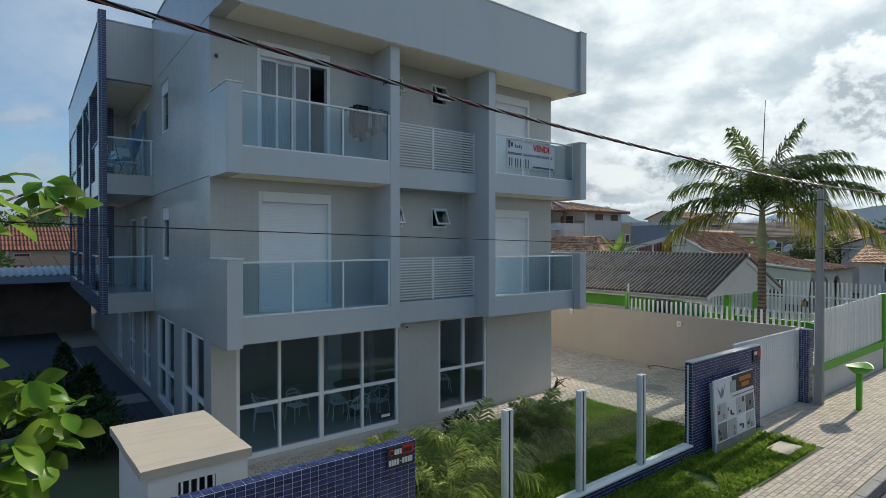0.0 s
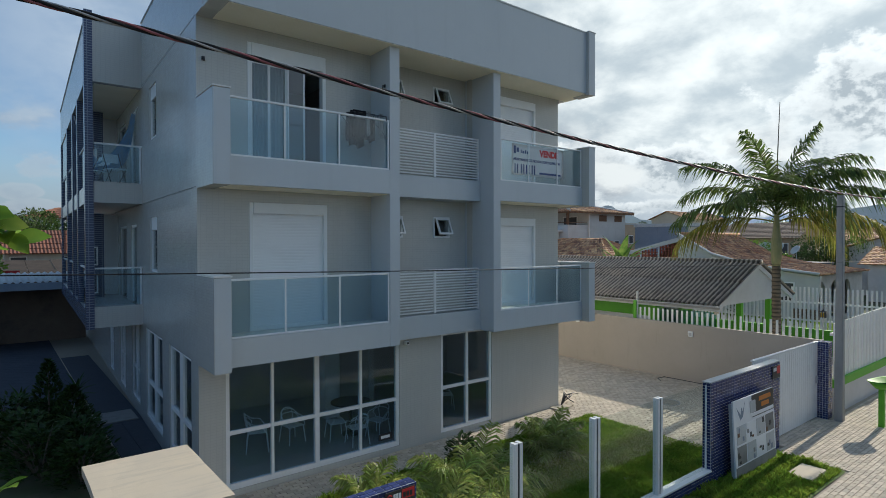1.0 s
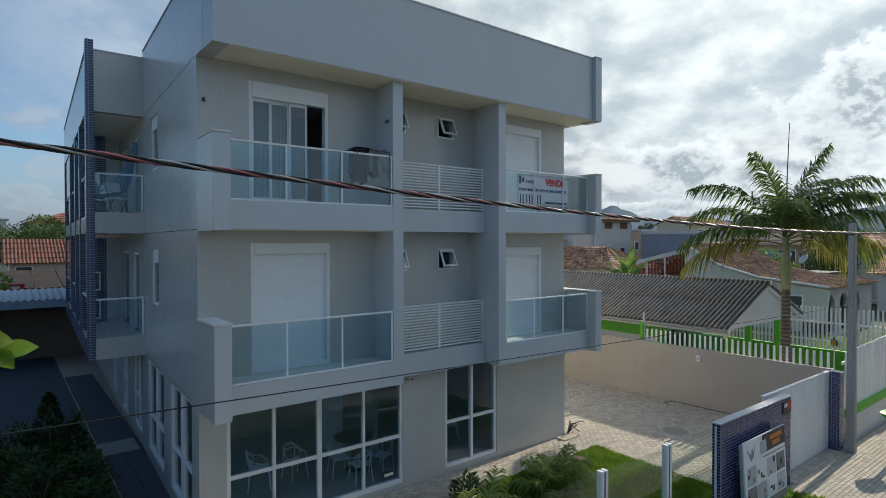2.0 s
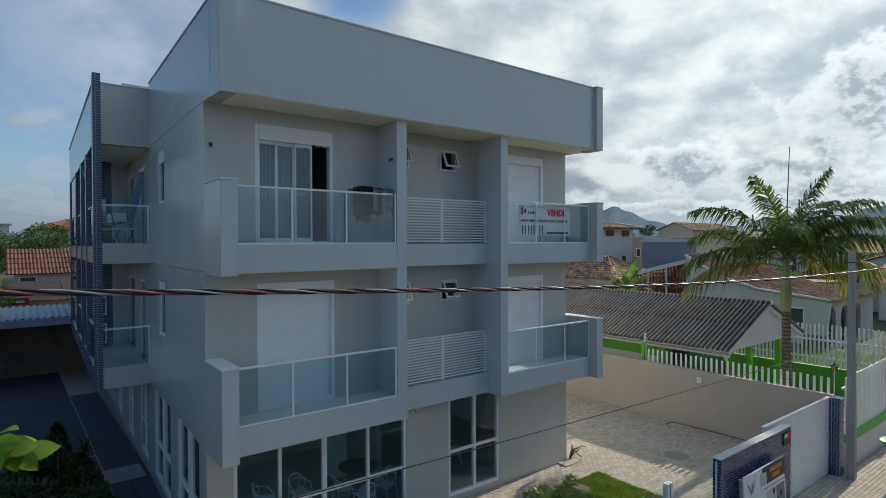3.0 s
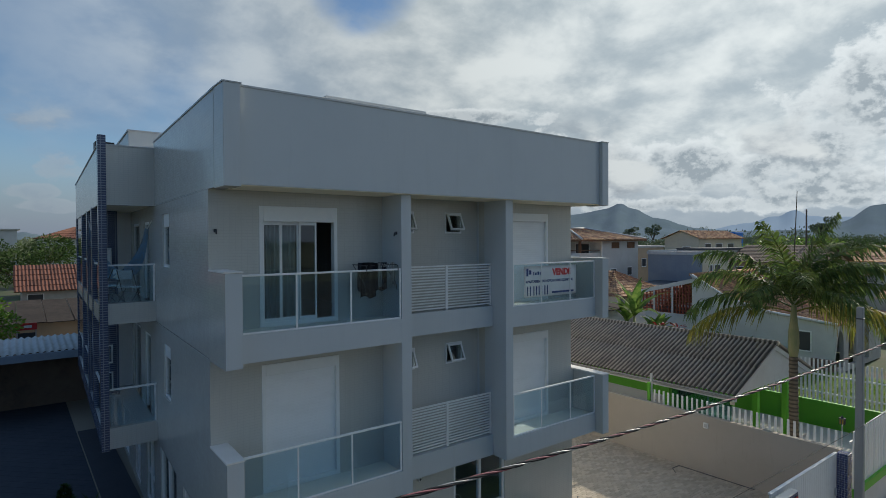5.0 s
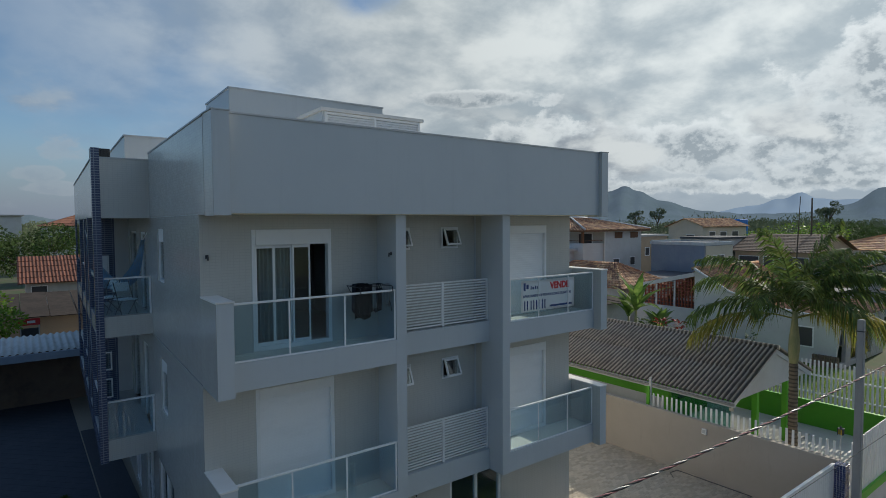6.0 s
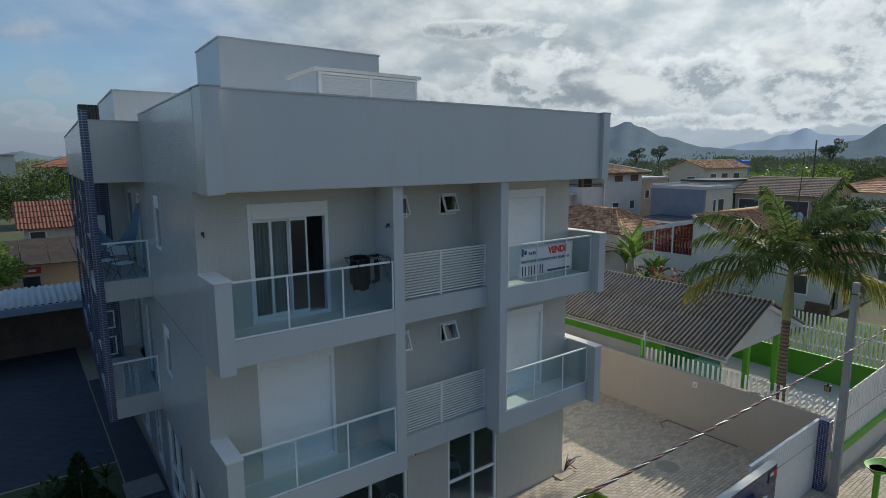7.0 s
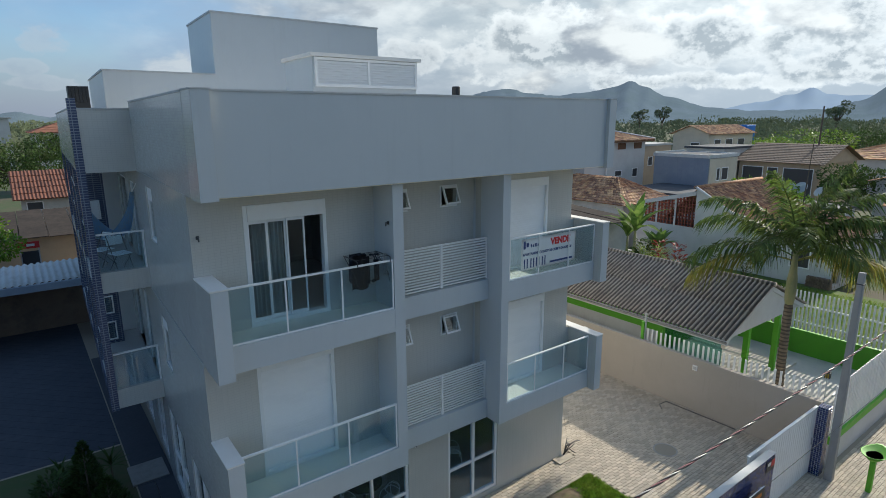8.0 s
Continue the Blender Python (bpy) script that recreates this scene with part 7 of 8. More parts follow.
def house_orange():
    """White house with a curved clay roof, its lattice wall towards us."""
    h = thing("clay_roof_house", "white house with a curved orange clay tile roof", "house")
    prof = ((20.75, 4.96), (18.4, 3.62), (16.0, 2.95), (12.3, 2.55))
    for (ya, za), (yb, zb), rows in zip(prof, prof[1:], (9, 9, 12)):
        part("roof", tile_roof(((36.8, yb, zb), (46.0, yb, zb), (46.0, ya, za), (36.8, ya, za)), M["clay_worn"], rows, 46), M["clay_worn"], h, "orange clay roof tiles")
    part("roof", tile_roof(((46.0, 23.2, 2.6), (37.3, 23.2, 2.6), (37.3, 20.78, 4.9), (46.0, 20.78, 4.9)), M["clay_worn"], 8, 34), M["clay_worn"], h, "orange clay roof tiles")
    bm = bmesh.new()
    tube(bm, [(36.75, 20.75, 5.02), (46.05, 20.75, 5.02)], 0.11, 8)
    part("ridge_tiles", bm, M["clay_worn"], h, "rounded ridge tiles", True)
    bm = bmesh.new()
    tube(bm, [(36.82, y, z + 0.07) for y, z in prof], 0.09, 7)
    part("verge", bm, M["house_white"], h, "whitewashed verge along the curved roof", True)
    # gable wall under the curve
    bm = bmesh.new()
    pts = [(y, z - 0.06) for y, z in prof] + [(12.6, -0.4), (20.75, -0.4)]
    fr = [bm.verts.new((37.0, y, z)) for y, z in pts]
    bk = [bm.verts.new((37.2, y, z)) for y, z in pts]
    bm.faces.new(fr)
    bm.faces.new(bk[::-1])
    for i in range(len(pts)):
        j = (i + 1) % len(pts)
        bm.faces.new((fr[i], bk[i], bk[j], fr[j]))
    part("gable_wall", bm, M["house_white"], h, "white wall under the verge")
    arches = []
    for c in (38.4, 40.6, 42.8):
        arches.append((c - 0.7, c + 0.7, -0.1, 1.4))
        for j in range(6):
            w = 0.7 * math.cos(math.asin((j + 0.5) / 6))
            arches.append((c - w, c + w, 1.4 + 0.7 * j / 6 - 0.001, 1.4 + 0.7 * (j + 1) / 6))
    part("front_wall", wall_x(37.2, 45.8, 12.7, 12.9, -0.4, 2.5, arches), M["plaster"], h, "weathered porch wall with three arches")
    part("porch_wall", boxes((37.2, 45.6, 15.2, 15.36, -0.4, 2.7)), M["house_white"], h)
    part("end_wall", boxes((45.6, 45.8, 12.9, 25, -0.4, 2.6)), M["house_white"], h)
    for a in (37.9, 40.1, 42.3):
        window_in(h, a, a + 1.0, 15.2, 15.2, 0.5, 1.8, "y")
    window_in(h, 37.0, 37.0, 13.6, 14.7, 0.9, 2.1, "x")
    # lattice wall
    l = thing("lattice_wall", "wall with panels of pierced red bricks", "wall")
    part("wall", boxes((37.0, 37.2, 20.75, 25.2, -0.4, 2.28)), M["house_white"], l)
    for a, b in ((22.12, 22.24), (23.5, 23.62), (24.5, 24.62)):
        part("post", boxes((36.98, 37.2, a, b, 2.284, 4.42 - 0.245 * (b - 20.8))), M["house_white"], l)
    bm = bmesh.new()
    sh = [(20.76, 4.46), (25.2, 3.36), (25.2, 3.62), (20.76, 4.74)]
    fr = [bm.verts.new((36.98, y, z)) for y, z in sh]
    bk = [bm.verts.new((37.22, y, z)) for y, z in sh]
    bm.faces.new(fr)
    bm.faces.new(bk[::-1])
    for i in range(4):
        bm.faces.new((fr[i], bk[i], bk[(i + 1) % 4], fr[(i + 1) % 4]))
    part("coping_beam", bm, M["house_white"], l, "sloping white beam over the brick panels")
    for a, b, c, d in ((20.76, 22.12, 2.284, 4.28), (22.24, 23.5, 2.284, 3.96), (23.62, 24.5, 2.284, 3.68), (24.62, 25.1, 2.284, 3.5)):
        rows = []
        n = int((b - a) / 0.22)
        for i in range(n + 1):
            y = a + (b - a) * i / n
            rows.append((37.03, 37.17, max(a, y - 0.035), min(b, y + 0.035), c, d))
        m = int((d - c) / 0.22)
        for i in range(m + 1):
            z = c + (d - c) * i / m
            rows.append((37.05, 37.15, a, b, max(c, z - 0.03), min(d, z + 0.03)))
        p = part("brick_lattice", boxes(*rows), M["brick"], l, "pierced red brick panel", kind="stuff")
    # Dark sheet added behind the pierced bricks in place of shade.
    part("dark_behind", boxes((38.0, 38.1, 20.9, 25.2, -0.4, 2.6)), M["tarred"], l)


house_orange()


def simple_house(name, label, x0, x1, y0, y1, h, wall, roof, kind="hip", rise=1.4, over=0.5, wins_x=(), wins_y=(), lattice=False, z0=-0.4, ridge_along="x"):
    """A house block: four walls in one shell, a hip, gable or flat roof, and its windows."""
    t = thing(name, label, "house", "houses round about")
    part("wall", boxes((x0, x1, y0, y1, z0, h)), M[wall], t)
    a, b, c, d = x0 - over, x1 + over, y0 - over, y1 + over
    if kind == "flat":
        part("roof", boxes((a, b, c, d, h + 0.004, h + 0.22)), M[roof], t)
    elif kind == "lean":
        # one plain slope that rises away from the street, in worn sheets
        k = 7
        for i in range(k):
            bm = bmesh.new()
            xa, xb = a + (b - a) * i / k, a + (b - a) * (i + 1) / k - 0.03
            lift = 0.03 * (i % 2)
            v = [bm.verts.new((x, y, z + lift + dz)) for dz in (0.0, 0.05) for x, y, z in ((xa, c, h), (xb, c, h), (xb, d, h + rise), (xa, d, h + rise))]
            for q in ((0, 1, 2, 3), (7, 6, 5, 4), (0, 4, 5, 1), (1, 5, 6, 2), (2, 6, 7, 3), (3, 7, 4, 0)):
                bm.faces.new([v[j] for j in q])
            part("roof_sheet", bm, M[roof], t)
    else:
        e = h - 0.1
        top = h + rise
        mx, my = (a + b) / 2, (c + d) / 2
        ins = 0.0 if kind == "gable" else min(b - a, d - c) * 0.45
        if ridge_along == "x":
            p, q = (a + ins, my, top), (b - ins, my, top)
            slopes = [((a, c, e), (b, c, e), q, p), ((b, d, e), (a, d, e), p, q)]
            ends = [((a, d, e), (a, c, e), p, p), ((b, c, e), (b, d, e), q, q)]
        else:
            p, q = (mx, c + ins, top), (mx, d - ins, top)
            slopes = [((a, d, e), (a, c, e), p, q), ((b, c, e), (b, d, e), q, p)]
            ends = [((a, c, e), (b, c, e), p, p), ((b, d, e), (a, d, e), q, q)]
        for s in slopes:
            w = (Vector(s[1]) - Vector(s[0])).length
            part("roof", tile_roof(s, M[roof], 5 if roof == "clay_red" else 12, max(8, int(w / (0.24 if roof == "clay_red" else 0.35)))), M[roof], t)
        if kind == "hip":
            for s in ends:
                part("roof", tile_roof(s, M[roof], 10, 14), M[roof], t)
        else:
            for s in ends:
                bm = bmesh.new()
                vs = [Vector(s[0]), Vector(s[1]), Vector(s[2])]
                mid = Vector(((x0 + x1) / 2, (y0 + y1) / 2, e))
                f = [bm.verts.new(v.lerp(Vector((mid.x, mid.y, v.z)), over / max(1.0, (v - mid).length) if i < 2 else over / max(1.0, (v - mid).length))) for i, v in enumerate(vs)]
                bm.faces.new(f)
                part("gable", bm, M[wall], t)
    for yy, w, za, zb in wins_x:
        window_in(t, x0, x0, yy, yy + w, za, zb, "x", lattice)
    for xx, w, za, zb in wins_y:
        window_in(t, xx, xx + w, y0, y0, za, zb, "y", lattice)
    return t


def villa():
    """White two-storey house: hipped clay roof over the rooms and an open corner terrace."""
    h = thing("villa", "two-storey white house with a hipped clay roof and open terrace", "house", "houses round about")
    part("wall", boxes((46.5, 52.6, 35.2, 44.0, -0.4, 7.4)), M["house_white"], h)
    part("terrace_base", boxes((43.4, 46.496, 35.3, 42.0, -0.4, 5.2)), M["house_white"], h)
    t = part("terrace_parapet", boxes((43.4, 46.496, 35.3, 35.45, 5.204, 6.1), (43.4, 43.55, 35.45, 42.0, 5.204, 6.1)), M["house_white"], h, "low white terrace wall")
    part("rail", boxes((43.4, 46.4, 35.34, 35.4, 6.3, 6.36), (43.44, 43.5, 35.45, 42.0, 6.3, 6.36)), M["wood"], t)
    for x, y in ((43.5, 35.4), (43.5, 41.9)):
        part("post", boxes((x - 0.1, x + 0.1, y - 0.1, y + 0.1, 6.104, 7.36)), M["wood"], h, "dark timber roof post")
    a, b, c, d, e, top = 42.7, 53.2, 34.5, 44.7, 7.36, 8.5
    p, q = (46.8, 39.6, top), (49.4, 39.6, top)
    for s in (((a, c, e), (b, c, e), q, p), ((b, d, e), (a, d, e), p, q), ((a, d, e), (a, c, e), p, p), ((b, c, e), (b, d, e), q, q)):
        part("roof", tile_roof(s, M["clay_worn"], 11, 26), M["clay_worn"], h, "stained clay roof tiles")
    for m, k in ((p, (a, c, e)), (q, (b, c, e)), (p, q), (p, (a, d, e))):
        bm = bmesh.new()
        tube(bm, [Vector(m) + Vector((0, 0, 0.08)), Vector(k) + Vector((0, 0, 0.08))], 0.1, 6)
        part("hip_tiles", bm, M["house_white"], h, "pale mortared hip tiles", True)
    part("eave_board", boxes((a, b, c + 0.02, c + 0.08, e - 0.16, e - 0.02), (a + 0.02, a + 0.08, c + 0.08, d, e - 0.16, e - 0.02)), M["wood"], h)
    part("downpipe", boxes((46.4, 46.5, 35.08, 35.18, 2.0, 7.3)), M["white"], h, "white rain pipe at the corner")
    for x0, x1, z0, z1 in ((48.1, 49.3, 6.5, 7.1), (50.7, 51.9, 6.5, 7.1)):
        window_in(h, x0, x1, 35.2, 35.2, z0, z1, "y", True)
    for x0, x1, z0, z1 in ((47.8, 48.9, 3.9, 4.5), (50.6, 51.5, 3.7, 4.6), (47.4, 48.6, 0.9, 2.2)):
        window_in(h, x0, x1, 35.2, 35.2, z0, z1, "y")
    window_in(h, 44.2, 45.6, 35.3, 35.3, 3.3, 4.2, "y")
    window_in(h, 46.5, 46.5, 36.6, 38.4, 5.3, 7.0, "x")


def satellite_dish(x, y, z, r, turn):
    d = thing("satellite_dish", "pale grey satellite dish on a thin mast", "satellite dish", "satellite dishes", at=(x, y, z))
    bm = lathe(bmesh.new(), [(0.02, 0.0), (r * 0.5, 0.04 * r / 0.5), (r * 0.85, 0.13 * r / 0.5), (r, 0.19 * r / 0.5), (r * 0.98, 0.21 * r / 0.5), (r * 0.5, 0.07), (0.02, 0.03)], sides=20)
    bm.transform(Matrix.Translation((0, 0, 0.9)) @ Matrix.Rotation(radians(turn), 4, "Z") @ Matrix.Rotation(radians(55), 4, "Y"))
    part("dish", bm, M["corr_light"], d, "shallow round dish", True)
    bm = bmesh.new()
    tube(bm, [(0, 0, -1.2), (0, 0, 0.9)], 0.03, 6)
    part("mast", bm, M["cap"], d)


def yard_sign():
    s = thing("yard_sign", "small red sign with white bars on a dark gate", "sign", at=(0, 39.6, -0.4))
    part("post", boxes((0.92, 0.98, 0, 0.06, 0, 3.3), (1.76, 1.82, 0, 0.06, 0, 3.3)), M["cap"], s)
    part("gate_leaf", boxes((0.98, 1.76, 0.02, 0.05, 0.2, 2.8)), M["dark_grey"], s, "dark metal gate leaf")
    part("board", boxes((0.85, 1.84, -0.04, -0.004, 2.96, 3.34)), M["red"], s, "red painted board")
    part("bar", boxes((1.25, 1.62, -0.048, -0.042, 3.08, 3.22)), M["white"], s, "white bar")


def build_houses():
    villa()
    simple_house("low_wing", "white two-storey wing with a balcony beside the hipped house", 40.0, 46.4, 36.4, 43.0, 5.4, "house_white", "house_white", "flat", wins_y=((41.0, 1.4, 3.4, 4.6), (43.4, 1.6, 3.2, 4.6), (44.6, 1.2, 1.0, 2.2)))
    simple_house("tile_shed", "low building under a stained orange clay roof", 37.6, 43.6, 26.8, 36.4, 3.15, "plaster", "clay_worn", "hip", 1.6, 0.4, ridge_along="y")
    simple_house("dark_annex", "low annex with a dark flat roof", 44.2, 50.5, 23.8, 31.5, 3.2, "plaster", "tarred", "flat", over=0.2)
    simple_house("grey_house", "blue-grey plastered block with a flat roof", 51.0, 56.2, 27.6, 33.0, 5.9, "house_grey", "tarred", "flat", over=-0.05, wins_y=())
    g = bpy.data.objects["grey_house"]
    part("cream_wall", boxes((51.2, 56.2, 27.55, 27.596, -0.4, 5.85)), M["house_cream"], g, "cream painted side wall")
    for a, b in ((52.4, 53.0), (53.3, 54.5)):
        window_in(g, a, b, 27.55, 27.55, 3.8, 5.0, "y")
    for q in ((50.9, 56.3, 27.48, 27.66, 5.904, 6.2), (50.9, 51.08, 27.66, 33.1, 5.904, 6.2), (56.12, 56.3, 27.66, 33.1, 5.904, 6.2), (51.08, 56.12, 32.92, 33.1, 5.904, 6.3)):
        part("parapet_rim", boxes(q), M["corr_light"], g, "pale rim of the flat roof")
    simple_house("cream_house", "cream two-storey house with a clay roof behind", 71.0, 82.5, 38.5, 43.3, 7.5, "house_cream", "clay_worn", "gable", 1.0, 0.4, wins_y=((72.4, 1.6, 5.6, 6.8), (75.2, 1.8, 5.6, 6.8), (78.4, 1.8, 5.6, 6.8)), wins_x=((39.6, 1.2, 5.4, 6.4),), ridge_along="x")
    simple_house("ochre_block", "plain ochre rendered block between the houses", 57.2, 63.0, 38.6, 44.0, 6.4, "house_ochre", "plaster", "flat", over=0.1, wins_y=((58.4, 0.9, 4.2, 5.2),))
    simple_house("grey_annex", "long grey two-storey building with a row of small windows", 63.4, 71.4, 32.6, 37.0, 6.1, "plaster", "tarred", "flat", over=0.15, wins_y=((64.2, 0.8, 4.4, 5.4), (66.0, 0.8, 4.4, 5.4), (67.8, 0.8, 4.4, 5.4), (69.6, 0.8, 4.4, 5.4)))
    # The tall dark panes stand for the shaded openings of the porch.
    simple_house("brown_house", "old house with a dark brown tile roof and open porch", 66.0, 76.0, 24.0, 32.0, 4.9, "house_ochre", "roof_dark", "gable", 1.7, 0.6, wins_x=((24.5, 2.9, 0.4, 4.3), (27.9, 1.1, 0.4, 4.3), (29.4, 2.2, 0.4, 4.3)), ridge_along="y")
    simple_house("green_house", "pale green house with a low clay roof", 56.0, 64.0, 8.0, 15.0, 2.7, "house_white", "clay", "gable", 1.3, 0.6, wins_x=((9.2, 1.2, 1.0, 2.2), (12.0, 1.4, 1.0, 2.2)), ridge_along="y")
    simple_house("shed", "small plastered shed with a grey roof", 29.2, 34.4, 24.0, 31.0, 2.7, "plaster", "worn_sheet", "lean", 0.5, 0.4)
    simple_house("row_house", "plain house with a clay roof", 84.0, 96.0, 18.0, 30.0, 4.6, "house_white", "clay", "hip", 1.8)
    simple_house("row_house", "plain house with a clay roof", 62.0, 69.0, 8.0, 18.0, 4.0, "plaster", "clay", "gable", 1.6)
    simple_house("row_house", "plain ochre house with a clay roof", 72.0, 82.0, 60.0, 72.0, 6.5, "house_white", "clay", "hip", 1.8)
    simple_house("row_house", "plain white house carrying a blue water tank", 84.0, 92.0, 39.0, 47.0, 5.0, "house_white", "plaster", "flat")
    t = thing("water_tank", "bright blue water tank above the roofs", "tank")
    part("body", boxes((87.2, 89.9, 41.6, 43.5, 5.224, 8.4), bevel=0.1), M["tank_blue"], t)
    for x, y, z, r, turn in ((50.6, 20.6, 3.0, 0.5, 200), (51.0, 19.8, 3.0, 0.52, 170), (51.4, 18.6, 2.8, 0.42, 150)):
        satellite_dish(x, y, z, r, turn)
    simple_house("dish_shed", "low grey shed carrying satellite dishes", 49.8, 53.0, 16.6, 21.0, 2.6, "plaster", "tarred", "flat", over=0.1)
    # behind the lot: carport, then houses
    c = thing("carport", "long low carport with a pale corrugated roof and a grey-blue beam", "carport")
    part("beam", boxes((-22, 4.05, 29.55, 29.7, 2.5, 2.8)), M["house_grey"], c, "pale blue-grey front beam")
    bm = corrugated(29.7, 2.82, 32.6, 3.1, -4.05, 22, 0.25, 0.04)
    bm.transform(Matrix.Rotation(radians(90), 4, "Z"))
    part("roof", bm, M["corr_light"], c, "pale corrugated roof sheets", True)
    for x in (-21, -15, -9, -3):
        part("post", boxes((x, x + 0.2, 29.58, 29.68, -0.06, 2.5)), M["dark_grey"], c)
    # Dark wall added to shut out light and keep the carport dark inside.
    part("back_wall", boxes((-22, 4.1, 32.3, 32.45, -0.4, 2.98)), M["roof_dark"], c, "dark wall added at the back to deepen the carport's shade")
    simple_house("yard_house", "ochre house with a red corrugated clay roof", 1.4, 11.0, 55.0, 63.0, 3.7, "plaster", "clay_red", "gable", 1.8, 0.5, wins_y=((1.7, 1.1, 2.7, 3.4), (4.6, 1.2, 1.2, 2.6)))
    simple_house("yard_shed", "weathered lean-to with a dark patched sheet roof", -3.0, 6.5, 44.5, 51.0, 2.35, "house_ochre", "worn_sheet", "lean", 0.8, 0.5)
    yard_sign()
    simple_house("yard_house", "plain house with a red roof", -16.0, -4.0, 52.0, 62.0, 3.6, "house_ochre", "clay_red", "gable", 1.8, 0.5)
    simple_house("far_block", "distant white houses with red brick upper walls", 4.0, 14.0, 96.0, 106.0, 8.0, "house_white", "clay_red", "hip", 1.6, wins_y=((5.0, 2, 5.4, 7), (9.0, 2, 5.4, 7)))
    simple_house("far_block", "distant red brick house with a flat roof", 12.0, 20.0, 118.0, 126.0, 10.0, "brick", "plaster", "flat", wins_y=((13.0, 2, 7, 8.6), (16.5, 2, 7, 8.6)))
    simple_house("far_block", "distant white block of flats behind trees", -14.0, 2.0, 150.0, 160.0, 10.0, "house_white", "plaster", "flat", wins_y=((-11.0, 2, 7, 8.6), (-5.0, 2, 7, 8.6)))


build_houses()


def build_greens():
    banana_clump((31.5, 21.5, 0), 3, 13, 2.7, 2.9)
    banana_clump((31.9, 22.3, 0), 13, 9, 2.2, 2.3)
    banana_clump((32.6, 20.6, 0), 4, 12, 1.5, 1.8)
    fan_palm((30.8, 19.8, 0), 21, 14, 1.5)
    shrub("shrub", "green shrub with large leaves by the roof", (31.0, 20.4, 0), 2.2, 1.2, 260, 0.3, M["leaf_dark"], 5)
    shrub("red_shrub", "shrub with dark red leaves against the white wall", (29.8, 17.6, 0), 2.7, 0.5, 130, 0.25, M["leaf_red"], 6)
    shrub("red_shrub", "shrub with dark red leaves against the white wall", (30.4, 19.0, 0), 2.6, 0.5, 110, 0.25, M["leaf_red"], 8)
    shrub("shrub", "narrow dark green shrub against the white wall", (33.0, 17.2, 0), 2.4, 0.4, 160, 0.18, M["leaf_dark"], 9)
    shrub("shrub", "narrow dark green shrub against the white wall", (33.2, 15.4, 0), 1.9, 0.4, 160, 0.18, M["leaf_dark"], 10)
    tree((48.5, 21.5, -0.4), 5.0, 3.2, 31, 7000, 0.2, "leaf", label="spreading green tree behind the clay roof")
    tree((64.0, 20.5, -0.4), 5.4, 3.2, 32, 5000, 0.22, "tree")
    tree((88.0, 36.0, -0.4), 8.0, 7.5, 33, 9000, 0.3, "leaf", label="wide spreading tree behind the brown roof", flat=0.45, clumps=16)
    tree((106.0, 32.0, -0.4), 8.5, 8.0, 34, 9000, 0.3, "tree", flat=0.45, clumps=16)
    tree((2.0, 74.0, -0.4), 8.8, 5.0, 35, 9000, 0.24, "tree", label="round dark green tree behind the red roof")
    tree((-2.2, 38.5, -0.4), 5.0, 3.0, 36, 5000, 0.18, "leaf", label="bright green bushy tree beside the carport")
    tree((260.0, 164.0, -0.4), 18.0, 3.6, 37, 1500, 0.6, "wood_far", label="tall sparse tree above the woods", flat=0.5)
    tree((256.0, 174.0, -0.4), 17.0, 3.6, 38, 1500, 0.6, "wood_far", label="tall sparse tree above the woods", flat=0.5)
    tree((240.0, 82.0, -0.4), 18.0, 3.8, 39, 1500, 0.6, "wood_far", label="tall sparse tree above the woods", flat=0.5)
    # the planted bed in the shade beside the building
    clipped_shrub("tall clipped cone of dark leaves in the shaded bed", (1.62, 16.5, -0.03), 1.85, 0.48, 41)
    clipped_shrub("clipped dark shrub in the shaded bed", (1.95, 15.2, -0.03), 1.45, 0.6, 42)
    strap_plant((2.15, 16.6, -0.03), 1.0, 43)
    strap_plant((1.1, 17.3, -0.03), 0.75, 44)
    for i, (x, y, hgt, sp) in enumerate(((0.9, 16.6, 1.05, 0.6), (1.5, 17.4, 0.65, 0.5), (2.0, 14.2, 0.95, 0.6), (1.3, 13.8, 1.0, 0.7), (0.5, 15.4, 0.95, 0.75), (1.9, 13.0, 0.8, 0.6), (1.1, 14.9, 1.05, 0.7))):
        shrub("shrub", "dark small-leaved shrub in the shaded bed", (x, y, -0.03), hgt, sp, 600, 0.13, M["leaf_dark"], 40 + i, group="shrubs in the shaded bed")
    # plants of the front lawn
    feather_palm((9.75, 8.5, 0), 61, 17, 1.02)
    feather_palm((6.75, 7.6, 0), 62, 17, 1.45)
    feather_palm((5.75, 7.15, 0), 63, 16, 1.4)
    feather_palm((5.6, 8.9, 0), 65, 10, 0.85)
    shrub("shrub", "small dark round shrub at the lawn's edge", (8.0, 9.35, 0), 0.55, 0.32, 220, 0.12, M["leaf_dark"], 64)
    # street-side pole far off
    bm = bmesh.new()
    tube(bm, [(70.8, 26.1, -0.4), (70.8, 26.1, 10.6)], [0.13, 0.08], 8)
    whole("telegraph_pole", bm, M["bark"], "distant dark wooden pole above the roofs", "pole")


build_greens()


